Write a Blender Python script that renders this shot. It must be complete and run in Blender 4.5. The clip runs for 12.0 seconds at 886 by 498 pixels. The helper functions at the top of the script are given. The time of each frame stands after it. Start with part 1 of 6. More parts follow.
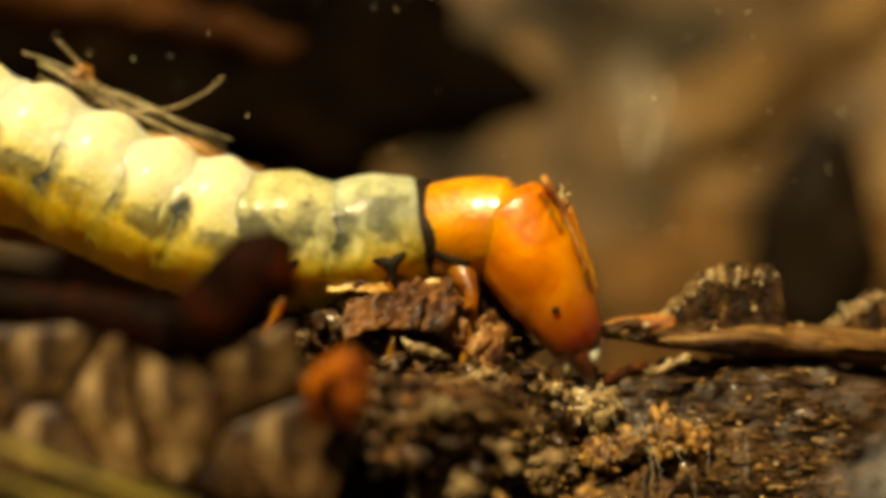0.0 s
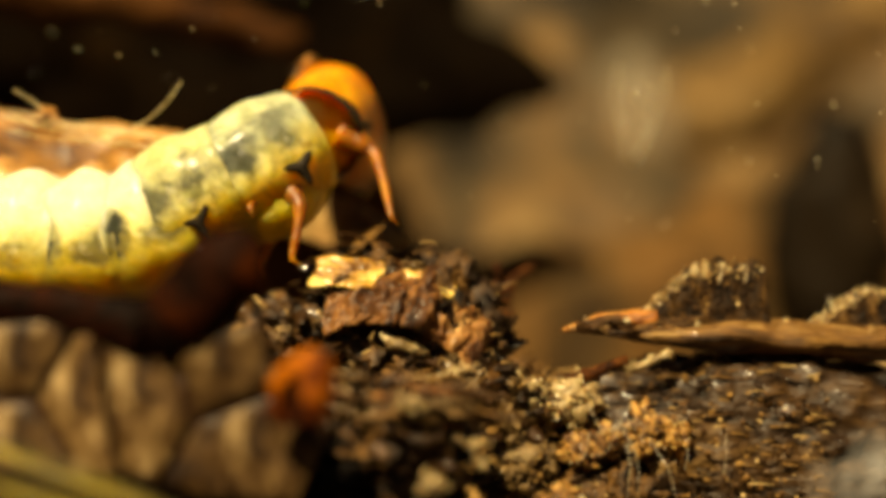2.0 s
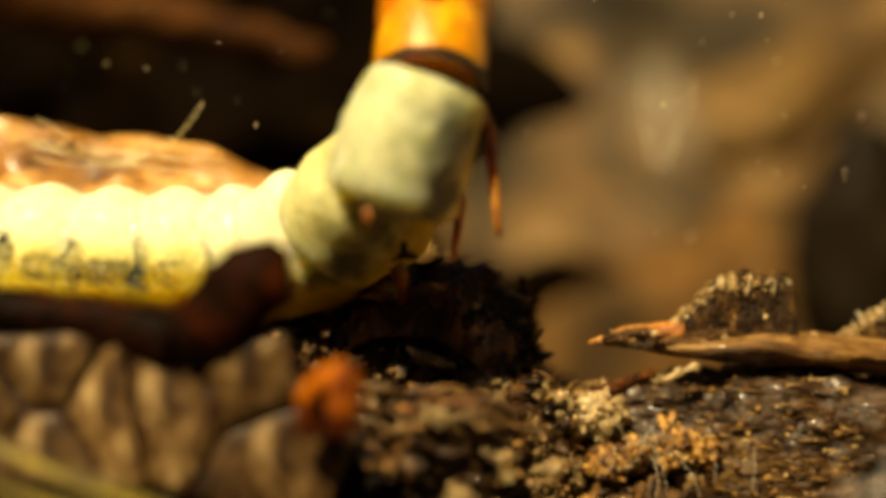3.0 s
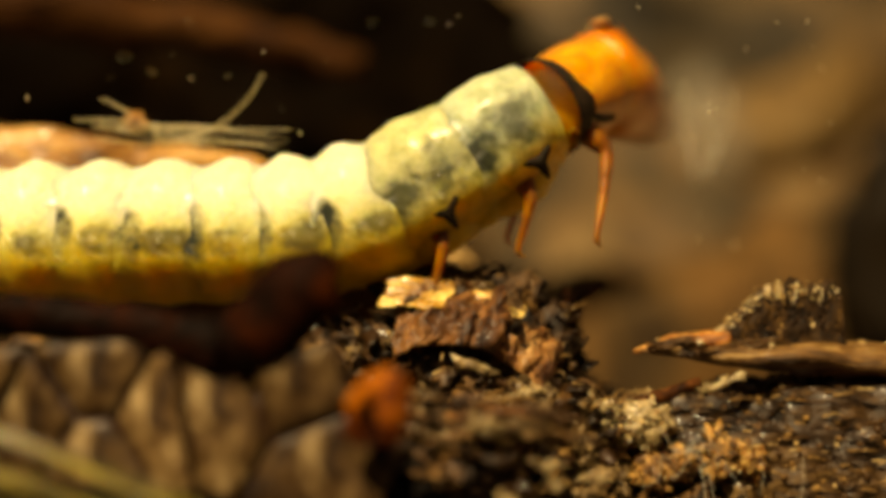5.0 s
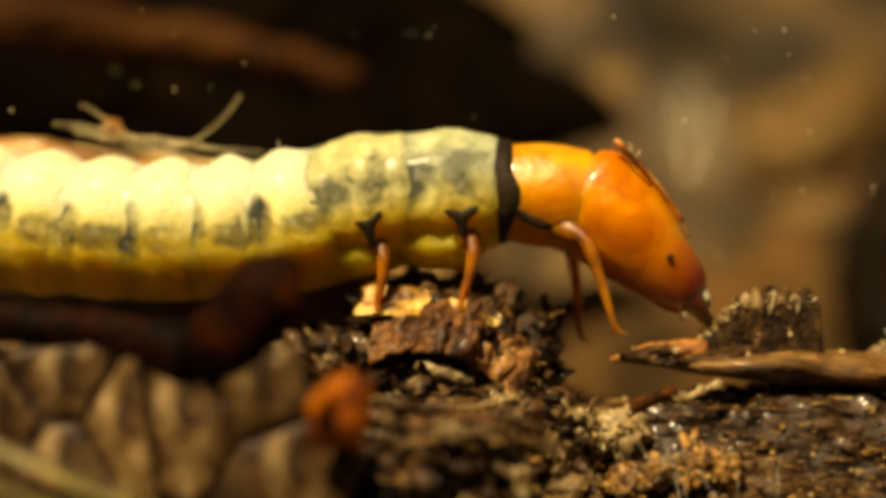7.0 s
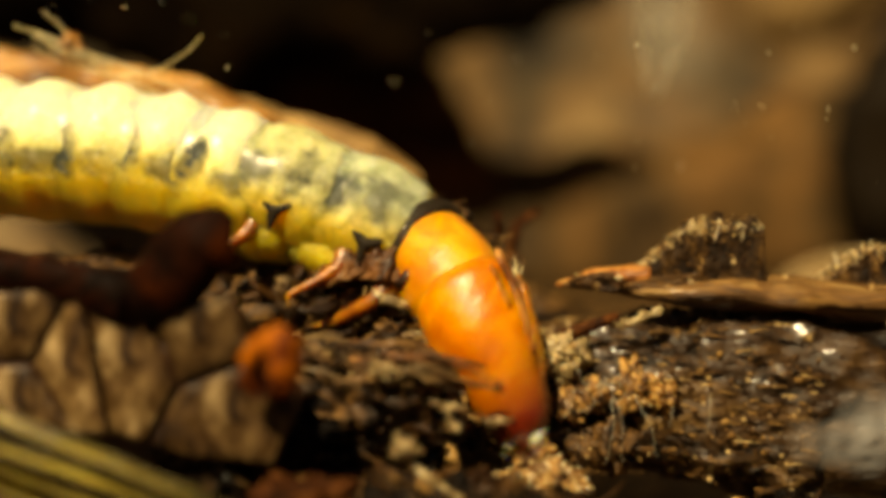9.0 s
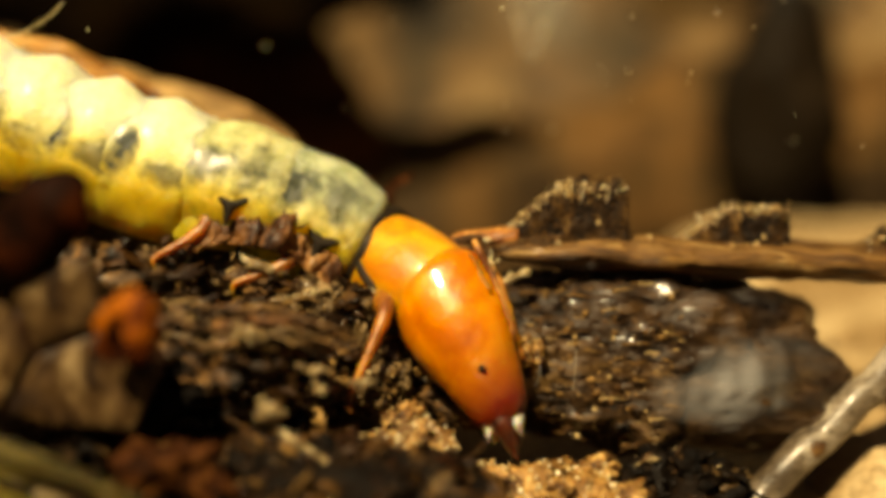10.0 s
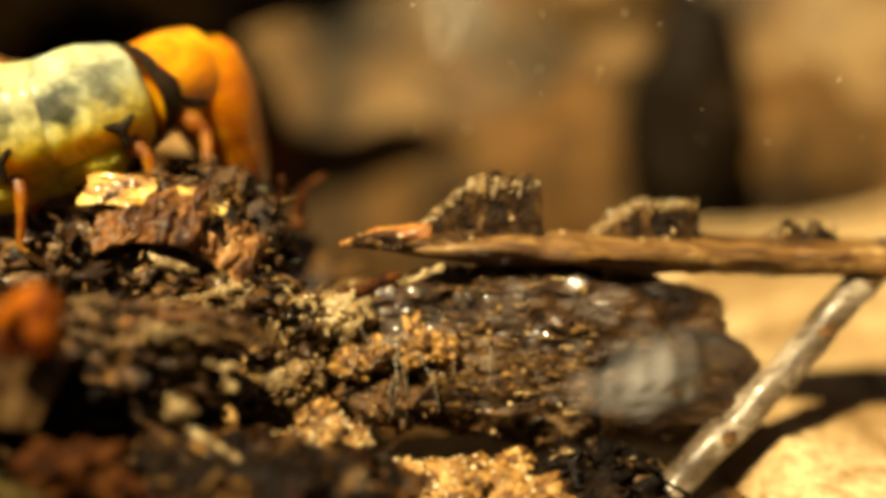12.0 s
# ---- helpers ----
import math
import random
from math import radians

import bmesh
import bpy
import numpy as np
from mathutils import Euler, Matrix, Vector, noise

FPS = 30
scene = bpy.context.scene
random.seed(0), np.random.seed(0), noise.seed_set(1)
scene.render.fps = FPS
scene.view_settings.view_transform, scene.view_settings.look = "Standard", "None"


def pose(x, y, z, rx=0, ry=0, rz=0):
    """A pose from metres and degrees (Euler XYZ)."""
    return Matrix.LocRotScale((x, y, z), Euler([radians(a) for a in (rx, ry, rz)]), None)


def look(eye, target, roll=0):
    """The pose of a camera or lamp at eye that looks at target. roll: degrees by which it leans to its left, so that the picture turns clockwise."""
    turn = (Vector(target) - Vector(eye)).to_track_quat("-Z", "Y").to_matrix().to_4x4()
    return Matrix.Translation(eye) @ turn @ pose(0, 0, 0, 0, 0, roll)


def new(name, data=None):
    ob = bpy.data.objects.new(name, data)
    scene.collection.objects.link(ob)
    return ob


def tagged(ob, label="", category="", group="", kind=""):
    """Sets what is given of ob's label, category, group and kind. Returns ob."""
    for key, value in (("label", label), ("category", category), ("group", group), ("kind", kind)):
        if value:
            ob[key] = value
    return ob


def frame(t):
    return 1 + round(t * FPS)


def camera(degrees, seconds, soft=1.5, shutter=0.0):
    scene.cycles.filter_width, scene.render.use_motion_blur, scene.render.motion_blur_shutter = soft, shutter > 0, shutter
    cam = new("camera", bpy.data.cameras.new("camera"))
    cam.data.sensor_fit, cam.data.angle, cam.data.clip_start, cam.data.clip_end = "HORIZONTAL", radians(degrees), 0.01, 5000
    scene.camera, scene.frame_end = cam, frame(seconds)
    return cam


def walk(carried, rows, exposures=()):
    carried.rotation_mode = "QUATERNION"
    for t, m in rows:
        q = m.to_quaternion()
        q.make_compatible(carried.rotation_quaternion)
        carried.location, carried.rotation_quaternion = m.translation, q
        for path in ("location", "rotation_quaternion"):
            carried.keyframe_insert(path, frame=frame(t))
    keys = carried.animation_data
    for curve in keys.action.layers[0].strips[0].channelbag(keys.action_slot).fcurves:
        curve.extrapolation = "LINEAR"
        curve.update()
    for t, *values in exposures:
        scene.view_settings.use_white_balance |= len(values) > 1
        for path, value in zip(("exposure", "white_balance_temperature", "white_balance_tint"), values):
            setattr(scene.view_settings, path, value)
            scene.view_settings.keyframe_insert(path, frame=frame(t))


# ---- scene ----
import functools

MM = 0.001


def M(x, y, z, rx=0, ry=0, rz=0):
    """A pose from millimetres and degrees."""
    return pose(x * MM, y * MM, z * MM, rx, ry, rz)


# ---- camera: a macro lens about two centimetres from the larva ----
cam = camera(44.0, 12.0, 5.0, 0.5)
cam.data.dof.use_dof = True
cam.data.dof.focus_distance = 21.4 * MM
cam.data.dof.aperture_fstop = 28.0
walk(cam, [
    (0.0, M(-0.113, -22.3, -0.041, 90.330, 0, -0.432)),
    (0.5, M(-0.244, -22.3, -0.211, 90.945, 0, -2.097)),
    (1.0, M(-0.040, -22.3, -0.193, 90.912, 0, -0.851)),
    (1.5, M(0.833, -22.3, 0.094, 89.523, 0, 1.789)),
    (2.0, M(1.017, -22.3, 0.217, 89.414, 0, 1.499)),
    (2.5, M(0.908, -22.3, 0.198, 89.728, 0, 1.990)),
    (3.0, M(0.925, -22.3, 0.223, 90.039, 0, 2.605)),
    (5.0, M(0.595, -22.3, 0.176, 90.585, 0, 4.051)),
    (5.5, M(0.719, -22.3, 0.330, 90.970, 0, 2.630)),
    (6.0, M(1.318, -22.3, 0.100, 90.347, 0, 3.334)),
    (6.5, M(1.451, -22.3, 0.101, 90.024, 0, 3.975)),
    (7.0, M(1.614, -22.3, -0.052, 91.615, 0, 5.438)),
    (9.0, M(3.230, -22.3, 2.076, 82.300, 0, 6.907)),
    (9.5, M(3.725, -22.3, 2.226, 80.807, 0, 6.563)),
    (10.0, M(4.066, -22.3, 1.856, 80.983, 0, 2.185)),
    (10.5, M(4.006, -22.3, 1.733, 81.700, 0, 2.438)),
    (11.0, M(4.244, -22.3, 1.733, 81.312, 0, 0.003)),
    (11.5, M(4.197, -22.3, 1.303, 82.819, 0, -1.936)),
    (12.0, M(4.225, -22.3, 1.394, 81.972, 0, -1.960)),
], [(0.0, 0.56, 9100, 7), (1.0, 0.62, 9100, 7), (2.0, 0.92, 9100, 7), (3.0, 0.92, 9100, 7), (5.0, 0.60, 9200, 9), (8.0, 0.60, 9200, 9), (9.0, 0.66, 8700, 7), (10.0, 0.68, 8400, 7), (11.5, 0.95, 8300, 7), (12.0, 1.2, 8300, 7)])

# ---- light ----
world = bpy.data.worlds.new("world")
world.use_nodes = True
scene.world = world
wn = world.node_tree
sky = wn.nodes.new("ShaderNodeTexSky")
sky.sky_type, sky.sun_disc = "NISHITA", False
sky.sun_elevation, sky.sun_rotation = radians(52), radians(203)
wn.links.new(sky.outputs[0], wn.nodes["Background"].inputs[0])
wn.nodes["Background"].inputs[1].default_value = 0.013

sun = new("sun", bpy.data.lights.new("sun", "SUN"))
sun.data.energy, sun.data.angle, sun.data.color = 5.0, radians(0.6), (1.0, 0.86, 0.60)
sun.matrix_world = look((-0.020, -0.047, 0.065), (0, 0, 0))


# ---- materials ----
def nodes_of(name):
    m = bpy.data.materials.new(name)
    m.use_nodes = True
    nt = m.node_tree
    return m, nt, nt.nodes["Principled BSDF"]


def ramp(nt, fac, stops):
    r = nt.nodes.new("ShaderNodeValToRGB")
    while len(r.color_ramp.elements) < len(stops):
        r.color_ramp.elements.new(0.5)
    for e, (at, c) in zip(r.color_ramp.elements, stops):
        e.position, e.color = at, (*c, 1)
    nt.links.new(fac, r.inputs[0])
    return r.outputs[0]


def grain(nt, scale, detail=6.0, rough=0.6, stretch=(1, 1, 1), distort=0.0, seed=0.0):
    co = nt.nodes.new("ShaderNodeTexCoord")
    mp = nt.nodes.new("ShaderNodeMapping")
    mp.inputs["Scale"].default_value = stretch
    mp.inputs["Location"].default_value = (seed * 0.01, seed * 0.017, seed * 0.023)
    nt.links.new(co.outputs["Object"], mp.inputs[0])
    n = nt.nodes.new("ShaderNodeTexNoise")
    n.inputs["Scale"].default_value, n.inputs["Detail"].default_value = scale, detail
    n.inputs["Roughness"].default_value, n.inputs["Distortion"].default_value = rough, distort
    nt.links.new(mp.outputs[0], n.inputs["Vector"])
    return n.outputs["Fac"]


def mix(nt, fac, a, b, kind="MIX"):
    m = nt.nodes.new("ShaderNodeMix")
    m.data_type, m.blend_type = "RGBA", kind
    for k, s in (("Factor", fac), ("A", a), ("B", b)):
        sock = [i for i in m.inputs if i.name == k and i.enabled][0]
        if isinstance(s, (int, float)):
            sock.default_value = s
        elif isinstance(s, tuple):
            sock.default_value = (*s, 1)
        else:
            nt.links.new(s, sock)
    return [o for o in m.outputs if o.enabled][0]


def bump(nt, bsdf, height, depth_mm, strength=1.0):
    b = nt.nodes.new("ShaderNodeBump")
    b.inputs["Strength"].default_value, b.inputs["Distance"].default_value = strength, depth_mm * MM
    nt.links.new(height, b.inputs["Height"])
    nt.links.new(b.outputs[0], bsdf.inputs["Normal"])


def debris_material(name, stops, size=0.5, fine=0.1, rough=(0.25, 0.7), depth=0.08, stretch=(1, 1, 1),
                    coat=0.0, sss=0.0, seed=0.0, piece=0.0, wet=0.3):
    """Mottled organic matter: a coarse pattern of about size mm and a fine one."""
    m, nt, p = nodes_of(name)
    coarse = grain(nt, 1 / (size * MM), 5, 0.62, stretch, 0.6, seed)
    small = grain(nt, 1 / (fine * MM), 4, 0.65, stretch, 0.0, seed + 3)
    col = ramp(nt, coarse, stops)
    dark = ramp(nt, small, [(0.30, (0.35, 0.32, 0.30)), (0.62, (1.15, 1.12, 1.1))])
    col = mix(nt, 0.8, col, dark, "MULTIPLY")
    if piece:
        oi = nt.nodes.new("ShaderNodeObjectInfo")
        col = mix(nt, piece, col, ramp(nt, oi.outputs["Random"], [(0, (0.5, 0.42, 0.35)), (1, (1.3, 1.25, 1.2))]), "MULTIPLY")
    nt.links.new(col, p.inputs["Base Color"])
    rr = ramp(nt, small, [(0.35, (rough[0],) * 3), (0.65, (rough[1],) * 3)])
    nt.links.new(rr, p.inputs["Roughness"])
    p.inputs["Coat Weight"].default_value, p.inputs["Coat Roughness"].default_value = coat * 0.5, 0.12
    p.inputs["Specular IOR Level"].default_value = wet
    if sss:
        p.inputs["Subsurface Weight"].default_value = sss
        p.inputs["Subsurface Radius"].default_value = (0.5, 0.25, 0.1)
        p.inputs["Subsurface Scale"].default_value = 0.5 * MM
    both = mix(nt, 0.45, coarse, small)
    bump(nt, p, both, depth)
    return m


def maths(nt, kind, a, b=None, c=None):
    n = nt.nodes.new("ShaderNodeMath")
    n.operation = kind
    for k, v in enumerate((a, b, c)):
        if isinstance(v, (int, float)):
            n.inputs[k].default_value = v
        elif v is not None:
            nt.links.new(v, n.inputs[k])
    return n.outputs[0]


def larva_skin(name, spots, tone, cloud=0.45):
    """Cream skin on the back, amber below; spots are grey-green gut marks (x, z, width, height, strength) in mm."""
    m, nt, p = nodes_of(name)
    co = nt.nodes.new("ShaderNodeTexCoord")
    sep = nt.nodes.new("ShaderNodeSeparateXYZ")
    nt.links.new(co.outputs["Object"], sep.inputs[0])
    oi = nt.nodes.new("ShaderNodeObjectInfo")
    own = nt.nodes.new("ShaderNodeTexNoise")
    own.noise_dimensions = "4D"
    own.inputs["Scale"].default_value, own.inputs["Detail"].default_value = 900, 4.0
    own.inputs["Roughness"].default_value = 0.6
    nt.links.new(co.outputs["Object"], own.inputs["Vector"])
    nt.links.new(maths(nt, "MULTIPLY", oi.outputs["Random"], 40.0), own.inputs["W"])
    wav = own.outputs["Fac"]
    fine = grain(nt, 3200, 4, 0.6)
    x = maths(nt, "MULTIPLY", sep.outputs["X"], 1 / MM)
    z = maths(nt, "MULTIPLY", sep.outputs["Z"], 1 / MM)
    h = maths(nt, "MULTIPLY_ADD", wav, 1.2, maths(nt, "MULTIPLY_ADD", fine, 0.4, z))
    col = ramp(nt, maths(nt, "MULTIPLY_ADD", h, 0.3, 0.5), [(0.44, (0.78, 0.52, 0.035)), (0.59, (0.79, 0.58, 0.07)), (0.72, (0.80, 0.73, 0.28)), (0.84, tone)])
    mask = 0.0
    for sx, sz, w, hh, k in spots:
        dx = maths(nt, "MULTIPLY", maths(nt, "SUBTRACT", x, sx), 1 / w)
        dz = maths(nt, "MULTIPLY", maths(nt, "SUBTRACT", z, sz), 1 / hh)
        d = maths(nt, "SQRT", maths(nt, "ADD", maths(nt, "MULTIPLY", dx, dx), maths(nt, "MULTIPLY", dz, dz)))
        d = maths(nt, "MULTIPLY_ADD", wav, 2.6, maths(nt, "MULTIPLY_ADD", fine, 1.0, d))
        one = ramp(nt, maths(nt, "MULTIPLY_ADD", d, 0.33, -0.1), [(0.70, (k,) * 3), (0.92, (0, 0, 0))])
        mask = one if mask == 0.0 else mix(nt, 1.0, mask, one, "LIGHTEN")
    torn = nt.nodes.new("ShaderNodeTexNoise")
    torn.noise_dimensions = "4D"
    torn.inputs["Scale"].default_value, torn.inputs["Detail"].default_value = 1700, 4.0
    nt.links.new(co.outputs["Object"], torn.inputs["Vector"])
    nt.links.new(maths(nt, "MULTIPLY", oi.outputs["Random"], 23.0), torn.inputs["W"])
    mask = mix(nt, 1.0, mask, ramp(nt, torn.outputs["Fac"], [(0.38, (0.38, 0.38, 0.38)), (0.56, (1, 1, 1))]), "MULTIPLY")
    col = mix(nt, mask, col, (0.030, 0.040, 0.026))
    veil = ramp(nt, grain(nt, 2600, 5, 0.65, (1, 1, 1), 0.5), [(0.36, (0.60, 0.64, 0.54)), (0.56, (1.0, 1.0, 1.0))])
    col = mix(nt, cloud, col, veil, "MULTIPLY")
    nt.links.new(col, p.inputs["Base Color"])
    p.inputs["Roughness"].default_value = 0.32
    p.inputs["Subsurface Weight"].default_value = 0.9
    p.inputs["Subsurface Radius"].default_value = (1.0, 0.8, 0.4)
    p.inputs["Subsurface Scale"].default_value = 1.5 * MM
    p.inputs["Coat Weight"].default_value, p.inputs["Coat Roughness"].default_value = 0.22, 0.24
    bump(nt, p, grain(nt, 2400, 6, 0.65, (1.8, 1, 1), 0.8), 0.17, 0.8)
    return m


def chitin(name, a, b, c, tip=None, coat=0.6, rough=0.36):
    """Glossy amber cuticle; with tip the colour deepens along x towards the jaws."""
    m, nt, p = nodes_of(name)
    n = grain(nt, 900, 6, 0.62, (1, 1, 1), 0.8)
    col = ramp(nt, n, [(0.36, a), (0.52, b), (0.64, c)])
    if tip:
        co = nt.nodes.new("ShaderNodeTexCoord")
        sep = nt.nodes.new("ShaderNodeSeparateXYZ")
        nt.links.new(co.outputs["Object"], sep.inputs[0])
        s = nt.nodes.new("ShaderNodeMath")
        s.operation, s.inputs[1].default_value, s.inputs[2].default_value = "MULTIPLY_ADD", 1 / (3.6 * MM), 0.0
        nt.links.new(sep.outputs["X"], s.inputs[0])
        s2 = nt.nodes.new("ShaderNodeMath")
        s2.operation, s2.inputs[1].default_value = "MULTIPLY_ADD", 0.2
        nt.links.new(n, s2.inputs[0])
        nt.links.new(s.outputs[0], s2.inputs[2])
        col = mix(nt, ramp(nt, s2.outputs[0], [(0.34, (0, 0, 0)), (0.62, (0.40, 0.40, 0.40)), (0.86, (1, 1, 1))]), col, tip)
    nt.links.new(col, p.inputs["Base Color"])
    p.inputs["Roughness"].default_value = rough
    p.inputs["Specular IOR Level"].default_value = 0.5 if coat > 0.1 else 0.1
    p.inputs["Subsurface Weight"].default_value = 0.8 if coat > 0.1 else 0.0
    p.inputs["Subsurface Radius"].default_value = (1.0, 0.45, 0.08)
    p.inputs["Subsurface Scale"].default_value = 0.7 * MM
    p.inputs["Coat Weight"].default_value, p.inputs["Coat Roughness"].default_value = coat, 0.06
    bump(nt, p, grain(nt, 2600, 5, 0.65), 0.06, 0.7)
    return m


SKIN = larva_skin("larva_skin", [(-0.50, -0.18, 0.26, 0.48, 1.0), (0.30, -0.34, 0.50, 0.26, 0.75)], (0.90, 0.88, 0.58))
SKIN_FRONT = larva_skin("larva_skin_front", [(-0.70, 0.10, 0.80, 0.55, 0.95), (0.25, 0.26, 0.85, 0.60, 0.8)], (0.55, 0.59, 0.38), 0.9)
SKIN_MID = larva_skin("larva_skin_middle", [(-0.45, 0.0, 0.62, 0.45, 0.85), (0.40, 0.14, 0.80, 0.55, 0.95)], (0.60, 0.585, 0.29), 0.85)
SKIN_BELLY = larva_skin("larva_skin_belly", [(0.0, -3.0, 0.2, 0.2, 0.1)], (0.80, 0.66, 0.20))
HEAD_MAT = chitin("head_cuticle", (0.43, 0.105, 0.003), (0.62, 0.195, 0.006), (0.77, 0.295, 0.013), (0.13, 0.010, 0.002))
PRO_MAT = chitin("pronotum_cuticle", (0.50, 0.165, 0.008), (0.67, 0.27, 0.012), (0.80, 0.38, 0.028))
LEG_MAT = chitin("leg_cuticle", (0.15, 0.042, 0.003), (0.29, 0.10, 0.006), (0.45, 0.19, 0.014), None, 0.2, 0.4)
JAW_MAT = chitin("jaw_cuticle", (0.022, 0.005, 0.002), (0.045, 0.009, 0.003), (0.09, 0.018, 0.005))
PALE_MAT = chitin("mouth_cuticle", (0.50, 0.34, 0.25), (0.62, 0.47, 0.37), (0.74, 0.60, 0.50))
BLACK_MAT = chitin("black_cuticle", (0.012, 0.009, 0.006), (0.018, 0.012, 0.007), (0.03, 0.018, 0.01), None, 0.08, 0.55)

def crumb_material(name, stops, rough=0.35, coat=0.3, fine=0.08, sss=0.0):
    """Loose crumbs: each has its own tone, with fine mottling and a wet film."""
    m, nt, p = nodes_of(name)
    geo = nt.nodes.new("ShaderNodeNewGeometry")
    col = ramp(nt, geo.outputs["Random Per Island"], stops)
    small = grain(nt, 1 / (fine * MM), 4, 0.65)
    col = mix(nt, 0.85, col, ramp(nt, small, [(0.34, (0.35, 0.3, 0.26)), (0.62, (1.25, 1.2, 1.15))]), "MULTIPLY")
    nt.links.new(col, p.inputs["Base Color"])
    p.inputs["Roughness"].default_value = rough
    p.inputs["Specular IOR Level"].default_value = 0.14
    p.inputs["Coat Weight"].default_value, p.inputs["Coat Roughness"].default_value = coat, 0.1
    if sss:
        p.inputs["Subsurface Weight"].default_value = sss
        p.inputs["Subsurface Radius"].default_value = (0.4, 0.2, 0.08)
        p.inputs["Subsurface Scale"].default_value = 0.3 * MM
    bump(nt, p, small, 0.05, 0.7)
    return m


LITTER = crumb_material("humus_litter", [(0.0, (0.004, 0.002, 0.0008)), (0.5, (0.018, 0.008, 0.0025)), (0.78, (0.05, 0.022, 0.006)), (0.92, (0.12, 0.06, 0.016)), (0.985, (0.30, 0.18, 0.06)), (1.0, (0.55, 0.42, 0.22))])
# near-black copy of the litter, with the shade of the hollows in its colour
SHADED_LITTER = crumb_material("shaded_litter", [(0.0, (0.002, 0.001, 0.0005)), (0.6, (0.006, 0.003, 0.001)), (0.85, (0.022, 0.011, 0.003)), (0.95, (0.12, 0.07, 0.025)), (1.0, (0.5, 0.4, 0.22))], 0.5, 0.06)
WOOD_BITS = crumb_material("wood_bits", [(0.0, (0.010, 0.005, 0.002)), (0.35, (0.055, 0.027, 0.009)), (0.65, (0.13, 0.067, 0.021)), (0.88, (0.28, 0.165, 0.055)), (1.0, (0.60, 0.45, 0.22))])
TAN_BITS = crumb_material("tan_bits", [(0.0, (0.05, 0.02, 0.005)), (0.3, (0.20, 0.09, 0.022)), (0.6, (0.42, 0.22, 0.06)), (0.85, (0.62, 0.40, 0.14)), (1.0, (0.85, 0.72, 0.45))], 0.4, 0.25, 0.06, 0.3)
PALE_BITS = crumb_material("pale_bits", [(0.0, (0.10, 0.055, 0.018)), (0.35, (0.42, 0.27, 0.11)), (0.65, (0.68, 0.51, 0.26)), (1.0, (0.88, 0.80, 0.60))], 0.35, 0.4, 0.06, 0.2)
WOOD = debris_material("rotten_wood", [(0.36, (0.006, 0.003, 0.001)), (0.47, (0.030, 0.014, 0.004)), (0.57, (0.075, 0.038, 0.011)), (0.70, (0.24, 0.145, 0.05))],
                       1.1, 0.10, (0.22, 0.65), 0.14, (0.3, 1, 1), 0.75, 0, 1, 0, 0.4)
TWIG = debris_material("splintered_wood", [(0.34, (0.025, 0.011, 0.004)), (0.46, (0.10, 0.045, 0.011)), (0.57, (0.22, 0.115, 0.032)), (0.70, (0.46, 0.32, 0.14))],
                       0.40, 0.08, (0.3, 0.7), 0.14, (0.22, 1, 1.2), 0.3, 0, 2)
TORN = debris_material("torn_wood", [(0.38, (0.006, 0.003, 0.0015)), (0.50, (0.028, 0.014, 0.005)), (0.62, (0.085, 0.043, 0.013)), (0.74, (0.26, 0.16, 0.06))],
                       0.35, 0.06, (0.45, 0.8), 0.05, (1, 1, 0.5), 0.05, 0, 30, 0, 0.12)
CRUST = debris_material("dark_crust", [(0.3, (0.03, 0.018, 0.007)), (0.5, (0.13, 0.08, 0.03)), (0.66, (0.30, 0.20, 0.09)), (0.8, (0.5, 0.38, 0.2))],
                        0.35, 0.08, (0.15, 0.6), 0.10, (1, 1, 0.5), 0.3, 0, 3)
SOIL = debris_material("humus", [(0.40, (0.005, 0.0025, 0.001)), (0.5, (0.05, 0.025, 0.008)), (0.62, (0.16, 0.082, 0.023)), (0.76, (0.38, 0.22, 0.07))],
                       0.7, 0.12, (0.25, 0.7), 0.14, (1, 1, 1), 0.2, 0, 4, 0.5)
# near-black copy of the humus: shade low in the heap is painted in
SHADED_SOIL = debris_material("shaded_humus", [(0.40, (0.002, 0.001, 0.0005)), (0.55, (0.008, 0.004, 0.0015)), (0.72, (0.06, 0.032, 0.010))],
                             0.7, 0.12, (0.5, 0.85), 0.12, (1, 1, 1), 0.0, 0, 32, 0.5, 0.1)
FRASS = debris_material("tan_crumbs", [(0.36, (0.06, 0.025, 0.006)), (0.48, (0.22, 0.11, 0.03)), (0.58, (0.45, 0.26, 0.08)), (0.7, (0.7, 0.5, 0.22))],
                        0.35, 0.08, (0.25, 0.7), 0.08, (1, 1, 1), 0.15, 0.2, 5, 0.35)
ORANGE_WOOD = debris_material("orange_wood", [(0.34, (0.10, 0.025, 0.005)), (0.48, (0.34, 0.12, 0.022)), (0.58, (0.55, 0.27, 0.07)), (0.7, (0.75, 0.5, 0.22))],
                              0.3, 0.07, (0.3, 0.7), 0.06, (0.5, 1, 1), 0.2, 0.1, 34)
GOLD = debris_material("golden_leaf", [(0.40, (0.10, 0.035, 0.005)), (0.5, (0.5, 0.24, 0.035)), (0.60, (0.85, 0.56, 0.16))],
                       0.35, 0.07, (0.15, 0.5), 0.05, (0.3, 1, 1), 0.6, 0.3, 6)
BROWN_LEAF = debris_material("brown_leaf", [(0.42, (0.003, 0.0008, 0.0002)), (0.54, (0.014, 0.0028, 0.0005)), (0.70, (0.05, 0.010, 0.001))],
                             1.2, 0.2, (0.5, 0.8), 0.08, (1, 1, 1), 0.0, 0.0, 7, 0, 0.04)
